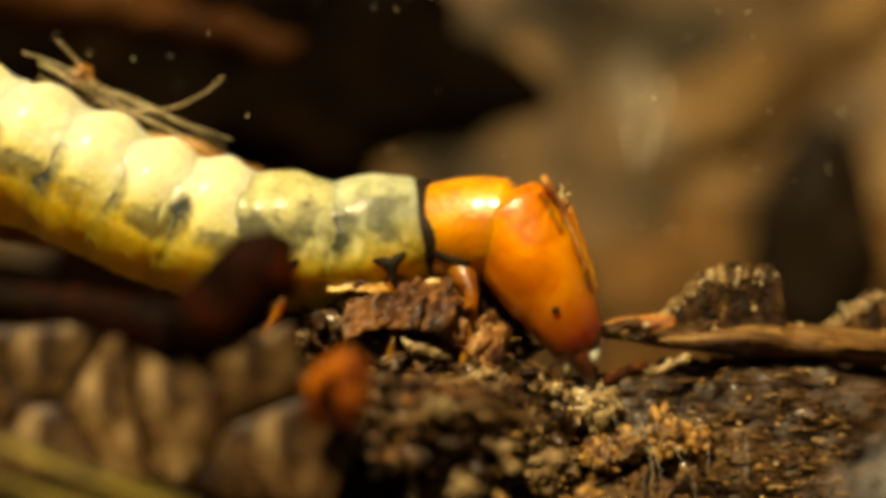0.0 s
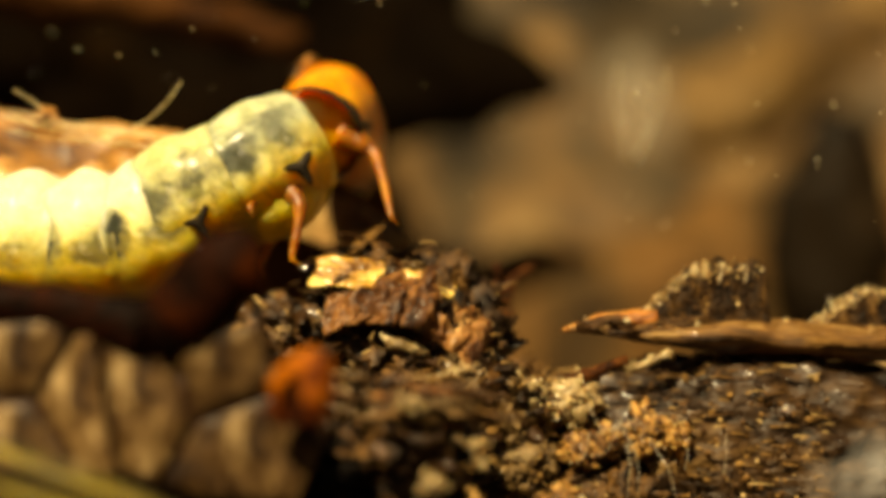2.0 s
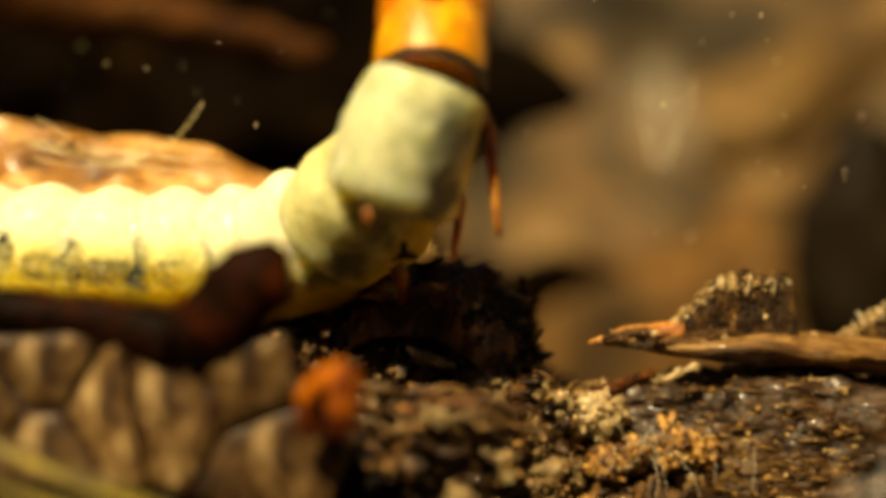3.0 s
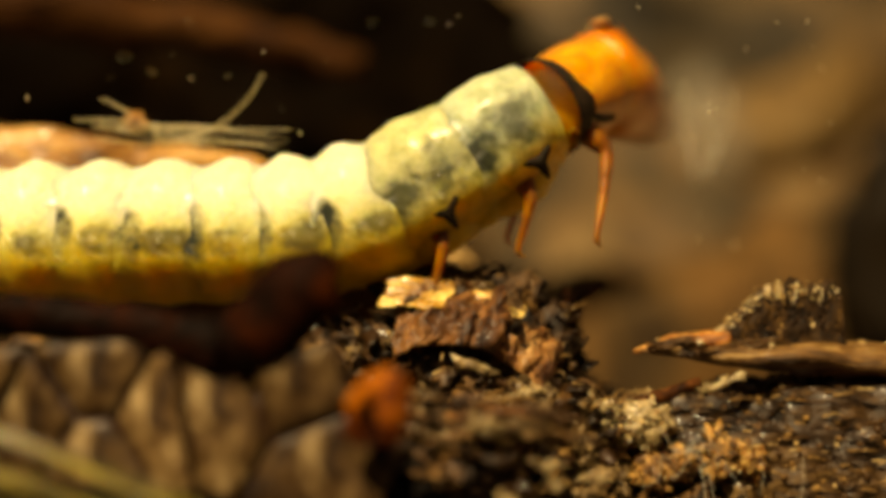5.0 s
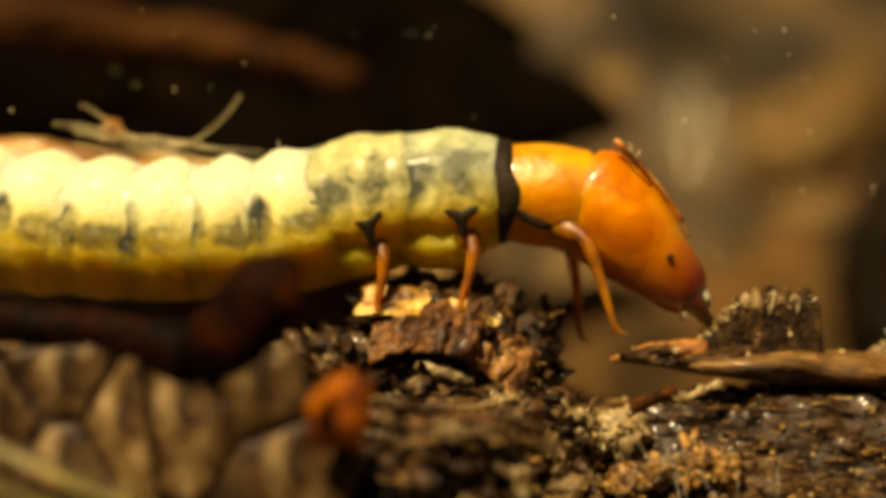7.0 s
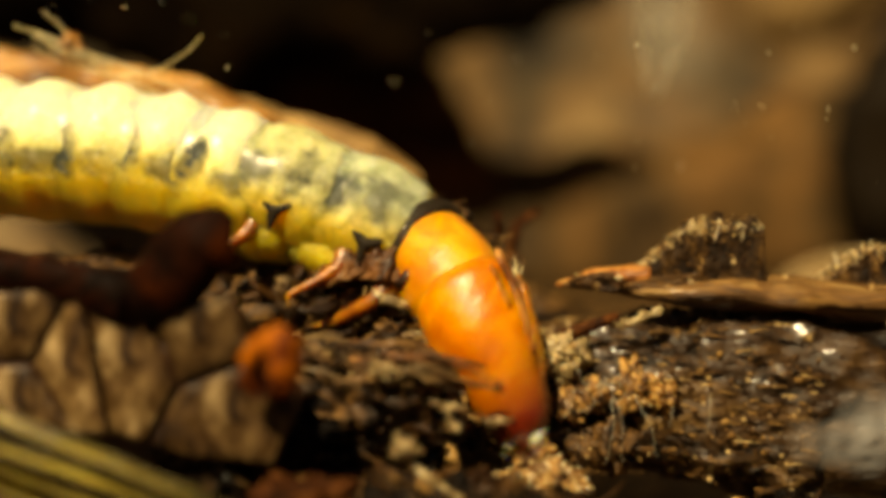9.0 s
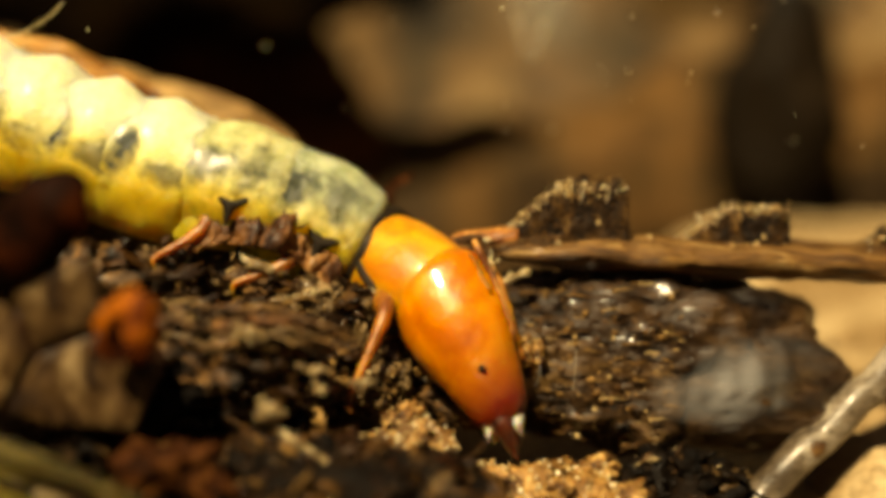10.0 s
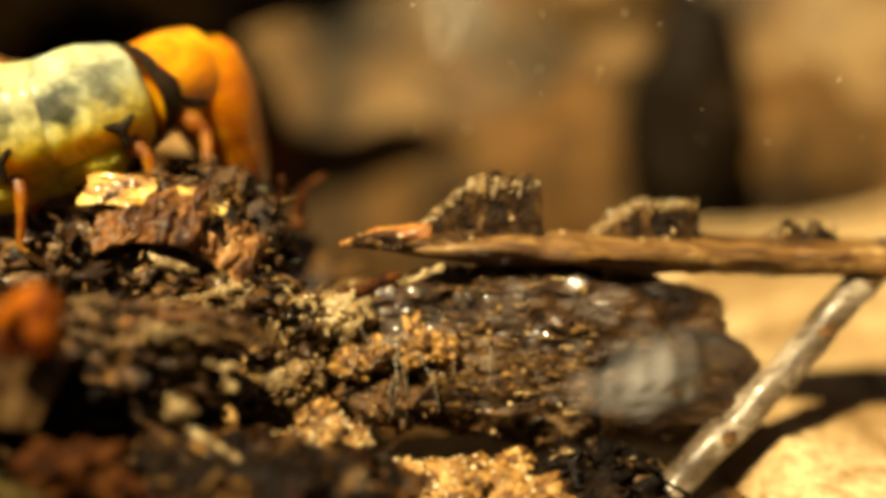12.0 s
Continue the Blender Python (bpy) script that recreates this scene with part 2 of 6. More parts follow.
SCALE_MAT = debris_material("scale_face", [(0.38, (0.014, 0.006, 0.002)), (0.47, (0.062, 0.032, 0.010)), (0.56, (0.14, 0.088, 0.036)), (0.66, (0.34, 0.26, 0.145))],
                            0.6, 0.16, (0.3, 0.65), 0.06, (1.3, 1, 0.55), 0.15, 0.0, 8, 0.6)
SCALE_EDGE = debris_material("scale_edge", [(0.3, (0.008, 0.003, 0.001)), (0.6, (0.03, 0.01, 0.003)), (0.8, (0.08, 0.03, 0.01))],
                             0.5, 0.1, (0.3, 0.65), 0.05, (1, 1, 1), 0, 0, 9)
ORANGE_RIND = debris_material("orange_rind", [(0.40, (0.02, 0.004, 0.001)), (0.5, (0.12, 0.022, 0.0015)), (0.62, (0.36, 0.10, 0.006))],
                              0.6, 0.12, (0.5, 0.8), 0.05, (1, 1, 1), 0.0, 0.0, 10, 0, 0.1)
BLADE = debris_material("grass_blade", [(0.36, (0.012, 0.009, 0.002)), (0.5, (0.06, 0.046, 0.007)), (0.64, (0.30, 0.24, 0.04))],
                        0.4, 0.12, (0.25, 0.5), 0.05, (0.08, 1, 1), 0.3, 0.2, 11)
TAN_LEAF = debris_material("tan_leaf", [(0.37, (0.06, 0.02, 0.005)), (0.47, (0.30, 0.14, 0.032)), (0.56, (0.50, 0.27, 0.075)), (0.68, (0.72, 0.47, 0.19))],
                           1.0, 0.15, (0.25, 0.6), 0.08, (0.3, 1, 1), 0.2, 0.2, 12)
HAIR = debris_material("root_hair", [(0.3, (0.50, 0.36, 0.17)), (0.6, (0.78, 0.64, 0.38))], 0.4, 0.1, (0.2, 0.5), 0.03, (1, 1, 1), 0.3, 0.3, 13)
PALE = debris_material("pale_tuft", [(0.3, (0.36, 0.30, 0.20)), (0.6, (0.62, 0.55, 0.4))], 0.6, 0.12, (0.3, 0.7), 0.05, (1, 1, 1), 0.1, 0.3, 14)
BANK = debris_material("far_bank", [(0.38, (0.012, 0.009, 0.005)), (0.47, (0.05, 0.036, 0.019)), (0.54, (0.105, 0.06, 0.024)), (0.64, (0.19, 0.13, 0.06))],
                       11.0, 2.5, (0.4, 0.8), 0.3, (1, 1, 1), 0, 0, 15, wet=0.08)
# near-black and almost without gloss: the deep shade is in the bark's colour
BARK_DARK = debris_material("shaded_bark", [(0.3, (0.002, 0.001, 0.0006)), (0.55, (0.005, 0.003, 0.0015)), (0.75, (0.02, 0.010, 0.003))],
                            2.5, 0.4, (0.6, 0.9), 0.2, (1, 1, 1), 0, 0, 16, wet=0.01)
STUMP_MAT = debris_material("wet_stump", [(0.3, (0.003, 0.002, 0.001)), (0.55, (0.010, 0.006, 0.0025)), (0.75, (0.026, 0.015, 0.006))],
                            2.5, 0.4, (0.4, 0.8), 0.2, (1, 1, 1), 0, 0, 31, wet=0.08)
MUD = debris_material("mud_bank", [(0.36, (0.018, 0.011, 0.006)), (0.48, (0.055, 0.033, 0.013)), (0.58, (0.11, 0.056, 0.019)), (0.7, (0.16, 0.098, 0.038))],
                      6.0, 1.2, (0.5, 0.9), 0.3, (1, 1, 1), 0, 0, 33, wet=0.05)
FAR_CLOD = debris_material("far_clod", [(0.34, (0.04, 0.026, 0.012)), (0.46, (0.08, 0.046, 0.017)), (0.56, (0.125, 0.075, 0.028)), (0.70, (0.2, 0.13, 0.055))],
                           6.0, 1.5, (0.4, 0.8), 0.3, (1, 1, 1), 0, 0, 27, wet=0.08)
LOG_MAT = debris_material("far_log", [(0.32, (0.13, 0.065, 0.024)), (0.5, (0.28, 0.165, 0.062)), (0.68, (0.44, 0.30, 0.13))],
                          3.0, 0.5, (0.4, 0.8), 0.2, (0.4, 1, 1), 0, 0, 17, wet=0.08)
RED_LOG = debris_material("red_brown_log", [(0.34, (0.010, 0.003, 0.001)), (0.48, (0.038, 0.013, 0.003)), (0.62, (0.085, 0.034, 0.009))],
                          1.6, 0.4, (0.5, 0.9), 0.2, (0.3, 1, 1), 0, 0, 36, wet=0.05)
RUST_MAT = debris_material("rust_leaf", [(0.36, (0.015, 0.005, 0.002)), (0.5, (0.06, 0.019, 0.005)), (0.66, (0.18, 0.075, 0.022))],
                           0.5, 0.1, (0.5, 0.8), 0.06, (1, 1, 1), 0.0, 0.0, 18, 0.4, 0.05)
SAND = debris_material("tan_sand", [(0.36, (0.17, 0.10, 0.040)), (0.48, (0.34, 0.235, 0.115)), (0.62, (0.47, 0.36, 0.20))],
                       3.0, 0.25, (0.4, 0.8), 0.12, (1, 1, 1), 0, 0, 19, wet=0.08)
GREY_TWIG = debris_material("weathered_twig", [(0.36, (0.035, 0.023, 0.012)), (0.5, (0.12, 0.09, 0.058)), (0.68, (0.42, 0.37, 0.29))],
                            0.9, 0.12, (0.25, 0.55), 0.04, (0.5, 1, 1), 0.5, 0, 20, 0, 0.4)


def sheen_material():
    """A patchy, half-clear film that paints a grey reflection: streaks that hang down, thinning out to the rims."""
    m, nt, p = nodes_of("grey_sheen")
    streak = grain(nt, 420, 2, 0.5, (1.5, 1, 0.35), 0.3, 21)
    cloud = grain(nt, 420, 3, 0.5, (0.8, 1, 1), 0.5, 4)
    # the pale reflection is painted as grey streaks in the base colour
    nt.links.new(ramp(nt, streak, [(0.38, (0.035, 0.028, 0.021)), (0.52, (0.14, 0.13, 0.12)), (0.66, (0.60, 0.60, 0.60))]), p.inputs["Base Color"])
    co = nt.nodes.new("ShaderNodeTexCoord")
    sep = nt.nodes.new("ShaderNodeSeparateXYZ")
    nt.links.new(co.outputs["Object"], sep.inputs[0])
    dx = maths(nt, "MULTIPLY", sep.outputs["X"], 1 / (2.3 * MM))
    dz = maths(nt, "MULTIPLY", maths(nt, "ADD", sep.outputs["Z"], 0.1 * MM), 1 / (1.5 * MM))
    far = maths(nt, "SQRT", maths(nt, "ADD", maths(nt, "MULTIPLY", dx, dx), maths(nt, "MULTIPLY", dz, dz)))
    far = maths(nt, "MULTIPLY_ADD", cloud, 1.1, far)
    nt.links.new(ramp(nt, maths(nt, "MULTIPLY", far, 0.5), [(0.14, (0.74, 0.74, 0.74)), (0.68, (0, 0, 0))]), p.inputs["Alpha"])
    p.inputs["Roughness"].default_value = 0.3
    p.inputs["Coat Weight"].default_value, p.inputs["Coat Roughness"].default_value = 0.8, 0.15
    bump(nt, p, streak, 0.04, 0.6)
    return m


GREY_FILM = sheen_material()
WET_LEAF = debris_material("wet_brown_leaf", [(0.36, (0.016, 0.005, 0.002)), (0.45, (0.075, 0.027, 0.007)), (0.56, (0.20, 0.086, 0.024)), (0.70, (0.44, 0.26, 0.11))],
                           0.7, 0.16, (0.4, 0.75), 0.03, (1, 1, 0.5), 0.12, 0.15, 35, 0, 0.25)
CHIP_MAT = debris_material("pale_chip", [(0.34, (0.08, 0.05, 0.02)), (0.48, (0.28, 0.21, 0.10)), (0.64, (0.64, 0.55, 0.36))],
                           0.4, 0.1, (0.2, 0.6), 0.08, (1, 1, 1), 0.2, 0.2, 22, 0.5)


# ---- shapes, all in millimetres ----
def link_mesh(name, bm, material, parent=None, label="", at=None):
    for v in bm.verts:
        v.co *= MM
    me = bpy.data.meshes.new(name)
    bm.to_mesh(me)
    bm.free()
    for mt in (material if isinstance(material, (list, tuple)) else (material,)):
        me.materials.append(mt)
    for f in me.polygons:
        f.use_smooth = True
    ob = new(name, me)
    if parent:
        ob.parent = parent
    if at is not None:
        ob.matrix_basis = at
    if label:
        ob["label"] = label
    return ob


def part(name, bm, material, parent, label="", at=None):
    return link_mesh(name, bm, material, parent, label, at)


def thing(name, bm, material, label, category, at=None, group="", kind=""):
    return tagged(link_mesh(name, bm, material, None, "", at), label, category, group, kind)


def empty_thing(name, m, label, category, group="", kind=""):
    return tagged_at(new(name), m, label, category, group, kind)


def tagged_at(ob, m, label, category, group="", kind=""):
    ob.matrix_basis = m
    return tagged(ob, label, category, group, kind)


def wob(p, size, seed, octaves=3):
    q = Vector(p) / size + Vector((seed * 7.3, seed * 3.1, -seed * 5.7))
    v, a = 0.0, 1.0
    for _ in range(octaves):
        v += a * noise.noise(q)
        q, a = q * 2.1, a * 0.5
    return v


@functools.lru_cache(None)
def unit_sphere(sub):
    bm = bmesh.new()
    bmesh.ops.create_icosphere(bm, subdivisions=sub, radius=1.0)
    bm.verts.index_update()
    out = [v.co.normalized() for v in bm.verts], [tuple(v.index for v in f.verts) for f in bm.faces]
    bm.free()
    return out


def add_blob(bm, c, r, seed, rough=0.2, size=None, sub=3, turn=(0, 0, 0), mat=0, octaves=3):
    """An uneven lump with semi-axes r round c."""
    rot = Euler([radians(a) for a in turn]).to_matrix()
    coords, faces = unit_sphere(sub)
    size = size or max(r) * 0.6
    made = []
    for d in coords:
        p = Vector((d.x * r[0], d.y * r[1], d.z * r[2]))
        k = 1 + rough * wob(p, size, seed, octaves)
        made.append(bm.verts.new(rot @ (p * k) + Vector(c)))
    for f in faces:
        bm.faces.new([made[i] for i in f]).material_index = mat
    return made


def add_grains(bm, core, count, lo, hi, seed, rng, sub=1, mat=0, where=None):
    """Crumbs of lo to hi mm on the vertices of a core."""
    base = [v.co.copy() for v in core if where is None or where(v.co)]
    for i in range(count):
        c = rng.choice(base) + Vector((rng.uniform(-1, 1), rng.uniform(-1, 1), rng.uniform(-1, 1))) * hi * 0.7
        s = lo + (hi - lo) * rng.random() ** 2
        add_blob(bm, c, (s * rng.uniform(0.6, 1.3), s * rng.uniform(0.6, 1.2), s * rng.uniform(0.5, 1.1)), seed + i * 0.37,
                 0.5, s, sub, (rng.uniform(0, 180), rng.uniform(0, 180), 0), mat, 1)


def add_strand(bm, pts, r0, r1, sides=6, seed=0.0, rough=0.0, flat=1.0, mat=0):
    """A tapering tube along points; flat squeezes it in z."""
    pts = [Vector(p) for p in pts]
    rings, made = [], []
    for i, p in enumerate(pts):
        d = (pts[min(i + 1, len(pts) - 1)] - pts[max(i - 1, 0)]).normalized()
        side = d.cross(Vector((0, 0, 1)))
        side = side.normalized() if side.length > 1e-4 else Vector((1, 0, 0))
        up = side.cross(d)
        r = r0 + (r1 - r0) * i / (len(pts) - 1)
        ring = []
        for k in range(sides):
            a = 2 * math.pi * k / sides
            o = side * math.cos(a) * r + up * math.sin(a) * r * flat
            if rough:
                o *= 1 + rough * wob(p + o, r * 1.5 + 0.05, seed)
            ring.append(bm.verts.new(p + o))
        rings.append(ring)
    for a, b in zip(rings, rings[1:]):
        for k in range(sides):
            made.append(bm.faces.new((a[k], a[(k + 1) % sides], b[(k + 1) % sides], b[k])))
    for ring, flip in ((rings[0], 1), (rings[-1], 0)):
        made.append(bm.faces.new(ring[::-1] if flip else ring))
    for f in made:
        f.material_index = mat


def curve(a, b, bend, n=10, seed=0.0, wiggle=0.0):
    a, b, bend = Vector(a), Vector(b), Vector(bend)
    out = []
    for i in range(n + 1):
        u = i / n
        p = a.lerp(b, u) + bend * 4 * u * (1 - u)
        if wiggle:
            p += Vector((wob(p, 1.2, seed), wob(p, 1.2, seed + 9), wob(p, 1.2, seed + 5))) * wiggle
        out.append(p)
    return out


def add_limb(bm, pts, radii, sides=12):
    """A smooth tube through points with a radius at each."""
    n = 6
    path, rad = [], []
    for i in range(len(pts) - 1):
        for k in range(n):
            u = k / n
            path.append(pts[i].lerp(pts[i + 1], u))
            rad.append(radii[i] + (radii[i + 1] - radii[i]) * (u * u * (3 - 2 * u)))
    path.append(pts[-1])
    rad.append(radii[-1])
    for _ in range(3):
        path = [path[0]] + [(path[i - 1] + path[i] * 2 + path[i + 1]) / 4 for i in range(1, len(path) - 1)] + [path[-1]]
    rings = []
    for i, p in enumerate(path):
        d = (path[min(i + 1, len(path) - 1)] - path[max(i - 1, 0)]).normalized()
        a = d.cross(Vector((1, 0, 0.1))).normalized()
        b = a.cross(d)
        rings.append([bm.verts.new(p + (a * math.cos(2 * math.pi * k / sides) + b * math.sin(2 * math.pi * k / sides)) * rad[i]) for k in range(sides)])
    for a, b in zip(rings, rings[1:]):
        for k in range(sides):
            bm.faces.new((a[k], a[(k + 1) % sides], b[(k + 1) % sides], b[k]))
    bm.faces.new(rings[0][::-1])
    bm.faces.new(rings[-1])
    bmesh.ops.recalc_face_normals(bm, faces=bm.faces[:])


def add_sheet(bm, length, width, n, m, lift, thick=0.06, tip=0.5, mat=0):
    """A pointed leaf-like sheet along x with a height function lift(u, v) and real thickness."""
    tops, lows = [], []
    for i in range(n + 1):
        u = i / n
        w = width * (math.sin(math.pi * min(1, 0.08 + u * 0.92)) ** tip)
        ra, rb = [], []
        for j in range(m + 1):
            v = j / m * 2 - 1
            p = Vector((length * (u - 0.5), w * 0.5 * v, lift(u, v)))
            ra.append(bm.verts.new(p + Vector((0, 0, thick / 2))))
            rb.append(bm.verts.new(p - Vector((0, 0, thick / 2))))
        tops.append(ra)
        lows.append(rb)
    for i in range(n):
        for j in range(m):
            bm.faces.new((tops[i][j], tops[i + 1][j], tops[i + 1][j + 1], tops[i][j + 1]))
            bm.faces.new((lows[i][j], lows[i][j + 1], lows[i + 1][j + 1], lows[i + 1][j]))
        bm.faces.new((tops[i][0], lows[i][0], lows[i + 1][0], tops[i + 1][0]))
        bm.faces.new((tops[i][m], tops[i + 1][m], lows[i + 1][m], lows[i][m]))
    for j in range(m):
        bm.faces.new((tops[0][j], tops[0][j + 1], lows[0][j + 1], lows[0][j]))
        bm.faces.new((tops[n][j], lows[n][j], lows[n][j + 1], tops[n][j + 1]))


# ---- setting: bed, bank and sand ----
def ground_sheet():
    bm = bmesh.new()
    nx, ny = 90, 70
    grid = []
    for j in range(ny + 1):
        row = []
        y = -40 + 95 * j / ny
        for i in range(nx + 1):
            x = -60 + 125 * i / nx
            near = math.exp(-((x - 3) / 16) ** 2 - ((y + 1) / 8) ** 2)
            z = -7.2 + 0.9 * wob((x, y, 0), 5, 1, 4) * (1 - 0.5 * near)
            if y < -8:
                z -= 0.25 * (-8 - y)
            row.append(bm.verts.new((x, y, z)))
        grid.append(row)
    for j in range(ny):
        for i in range(nx):
            bm.faces.new((grid[j][i], grid[j][i + 1], grid[j + 1][i + 1], grid[j + 1][i]))
    return bm


thing("ground", ground_sheet(), SOIL, "dark brown humus bed under water", "ground", kind="structure")


def bank_sheet():
    bm = bmesh.new()
    nx, nz = 90, 50
    grid = []
    for j in range(nz + 1):
        row = []
        z = -14 + 70 * j / nz
        for i in range(nx + 1):
            x = -75 + 160 * i / nx
            y = 34 + 0.75 * (z + 6) - 0.006 * (x - 3) ** 2 + 1.6 * wob((x, 3, z), 9, 2, 3)
            row.append(bm.verts.new((x, y, z)))
        grid.append(row)
    for j in range(nz):
        for i in range(nx):
            bm.faces.new((grid[j][i], grid[j + 1][i], grid[j + 1][i + 1], grid[j][i + 1]))
    return bm


thing("backdrop", bank_sheet(), BANK, "blurred brown bank of rotting wood behind the bed", "bank", kind="structure")


# unseen dim walls, added behind the camera and to the side to block sky fill
def shade_wall(w, h):
    bm = bmesh.new()
    bmesh.ops.create_cube(bm, size=1.0)
    for v in bm.verts:
        v.co = Vector((v.co.x * w, v.co.y * 4, v.co.z * h))
    return bm


SHADE_WALL_MAT = debris_material("dim_shade_wall", [(0.3, (0.05, 0.04, 0.03)), (0.7, (0.08, 0.06, 0.045))], 20, 3, (0.6, 0.9), 0.2, (1, 1, 1), 0, 0, 25)
def sand_sheet():
    bm = bmesh.new()
    n, m = 44, 44
    grid = []
    for j in range(m + 1):
        y = -8 + 30 * j / m
        row = []
        for i in range(n + 1):
            u = i / n
            dip = max(0, 0.11 - u) / 0.11
            hill = 0.09 * max(0.0, 32 * u - 6.0) * max(0.0, min(1.0, (y + 2) / 20))
            row.append(bm.verts.new((9.5 + 32 * u, y, hill + -9.0 + 5.2 * (1 - math.exp(-0.09 * (y + 8))) - 4 * dip * dip + 0.5 * wob((u * 26, y * 0.6, 0), 3, 8, 3))))
        grid.append(row)
    for j in range(m):
        for i in range(n):
            bm.faces.new((grid[j][i], grid[j][i + 1], grid[j + 1][i + 1], grid[j + 1][i]))
    return bm


thing("sand", sand_sheet(), SAND, "pale tan sand rising at the edge of the bed", "sand", kind="structure")
thing("wall_south", shade_wall(190, 66), SHADE_WALL_MAT, "unseen dim wall added behind the camera to block sky fill", "wall", M(2, -80, 12), kind="structure")
thing("wall_west", shade_wall(170, 66), SHADE_WALL_MAT, "unseen dim wall added beside the bed to block sky fill", "wall", M(-90, 5, 12, 0, 0, 90), kind="structure")

rng = random.Random(5)


# ---- far things behind the larva ----
def lump_thing(name, c, r, material, label, category, seed, rough=0.3, size=None, sub=4, turn=(0, 0, 0), group="", octaves=3):
    bm = bmesh.new()
    add_blob(bm, (0, 0, 0), r, seed, rough, size, sub, turn, 0, octaves)
    return thing(name, bm, material, label, category, M(*c), group)


def log_thing(name, a, b, bend, r0, r1, material, label, category, seed, rough=0.35, n=24, sides=20, flat=1.0):
    bm = bmesh.new()
    a, b = Vector(a), Vector(b)
    mid = (a + b) / 2
    add_strand(bm, curve(a - mid, b - mid, bend, n, seed, 0.15), r0, r1, sides, seed, rough, flat)
    return thing(name, bm, material, label, category, M(*mid))


# this slab's colour supplies the dark upper left behind the larva
lump_thing("bark_slab", (-14.5, 24, 9.6), (15.5, 3.0, 6.8), BARK_DARK, "bark slab behind the larva with deep shade put into its near-black colour", "bark", 3, 0.4, 6, 5, (0, 10, 0), "", 3)
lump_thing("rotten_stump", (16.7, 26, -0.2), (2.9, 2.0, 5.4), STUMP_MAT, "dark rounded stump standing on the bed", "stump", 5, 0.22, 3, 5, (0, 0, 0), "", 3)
mud = lump_thing("mud_bank", (13.0, 31, -5.5), (24, 4.5, 7.5), MUD, "low dark mud bank behind the splinter", "bank", 12, 0.28, 9, 5, (0, -4, 0), "", 4)
tagged(mud, "low dark mud bank behind the splinter", "bank", "", "structure")
log_thing("fallen_log", (-17.5, 13, 8.9), (-4.6, 13, 6.5), (0, 0, 0.3), 1.2, 0.5, RED_LOG, "red brown log leaning in the shade", "log", 6)
lump_thing("bark_slab", (-9.0, 29, 0.6), (9.5, 2.5, 4.0), RED_LOG, "dull red brown bark slab lying behind the larva", "bark", 8, 0.25, 5, 5, (0, 6, 0))
log_thing("fallen_log", (36, 52, 19), (12, 43, 6), (0, 0, -0.8), 4.2, 3.2, FAR_CLOD, "tan log slanting behind the splinter", "log", 7, 0.4)


tuft = empty_thing("mould_tuft", M(5.2, 6.0, 3.2), "pale translucent mould threads hanging before the bank", "mould")
for i in range(9):
    bm = bmesh.new()
    a = rng.uniform(-0.5, 0.9)
    add_strand(bm, curve((a * 0.25 - 0.1, 0, -1.1), (a, rng.uniform(-0.4, 0.4), rng.uniform(-0.2, 1.5)), (a * 0.2, 0, 0.1), 6, i, 0.1), 0.006, 0.015, 5)
    part("thread", bm, PALE, tuft)


def veil_material():
    """A thin mould veil, densest at its middle."""
    m, nt, p = nodes_of("mould_veil")
    cloud = grain(nt, 700, 4, 0.6, (1, 1, 0.6), 0.6, 9)
    co = nt.nodes.new("ShaderNodeTexCoord")
    ln = nt.nodes.new("ShaderNodeVectorMath")
    ln.operation = "LENGTH"
    nt.links.new(co.outputs["Object"], ln.inputs[0])
    far = maths(nt, "MULTIPLY_ADD", ln.outputs["Value"], 1 / (2.6 * MM), maths(nt, "MULTIPLY", cloud, 0.7))
    nt.links.new(ramp(nt, far, [(0.25, (0.16, 0.16, 0.16)), (0.92, (0, 0, 0))]), p.inputs["Alpha"])
    nt.links.new(ramp(nt, cloud, [(0.35, (0.26, 0.23, 0.17)), (0.65, (0.60, 0.56, 0.46))]), p.inputs["Base Color"])
    p.inputs["Roughness"].default_value = 0.8
    return m


VEIL = veil_material()
for c, r, sd in (((0.5, 1.2, 0.2), (2.4, 0.25, 2.1), 5), ((0.3, 2.2, 1.4), (1.7, 0.25, 2.4), 6)):
    bm = bmesh.new()
    add_blob(bm, (0, 0, 0), r, sd, 0.25, 0.8, 4)
    part("veil", bm, VEIL, tuft, "thin grey mould veil", M(*c))


# ---- splinter with its crest, over the rotten wood ----
def splinter():
    bm = bmesh.new()
    n, sides = 60, 14
    rings = []
    for i in range(n + 1):
        u = i / n
        x = 13.5 * u
        half = 0.08 + 0.42 * min(1, u * 4) + 0.12 * u
        zc = -0.16 * u * 4 + 0.05 * wob((x, 0, 0), 1.5, 3)
        ring = []
        for k in range(sides):
            a = 2 * math.pi * k / sides
            o = Vector((0, math.cos(a) * half * 1.7, math.sin(a) * half * (0.62 if math.sin(a) > 0 else 0.75)))
            o *= 1 + 0.22 * wob((x * 0.28, o.y, o.z), 0.30, 4)
            ring.append(bm.verts.new(Vector((x, 0.12 * x, zc)) + o))
        rings.append(ring)
    for a, b in zip(rings, rings[1:]):
        for k in range(sides):
            bm.faces.new((a[k], a[(k + 1) % sides], b[(k + 1) % sides], b[k]))
    bm.faces.new(rings[0][::-1])
    bm.faces.new(rings[-1])
    bmesh.ops.recalc_face_normals(bm, faces=bm.faces[:])
    return bm


splint = empty_thing("wood_splinter", M(3.0, 0.0, -1.62), "orange-brown splinter with a pointed tip and torn fibres", "splinter")
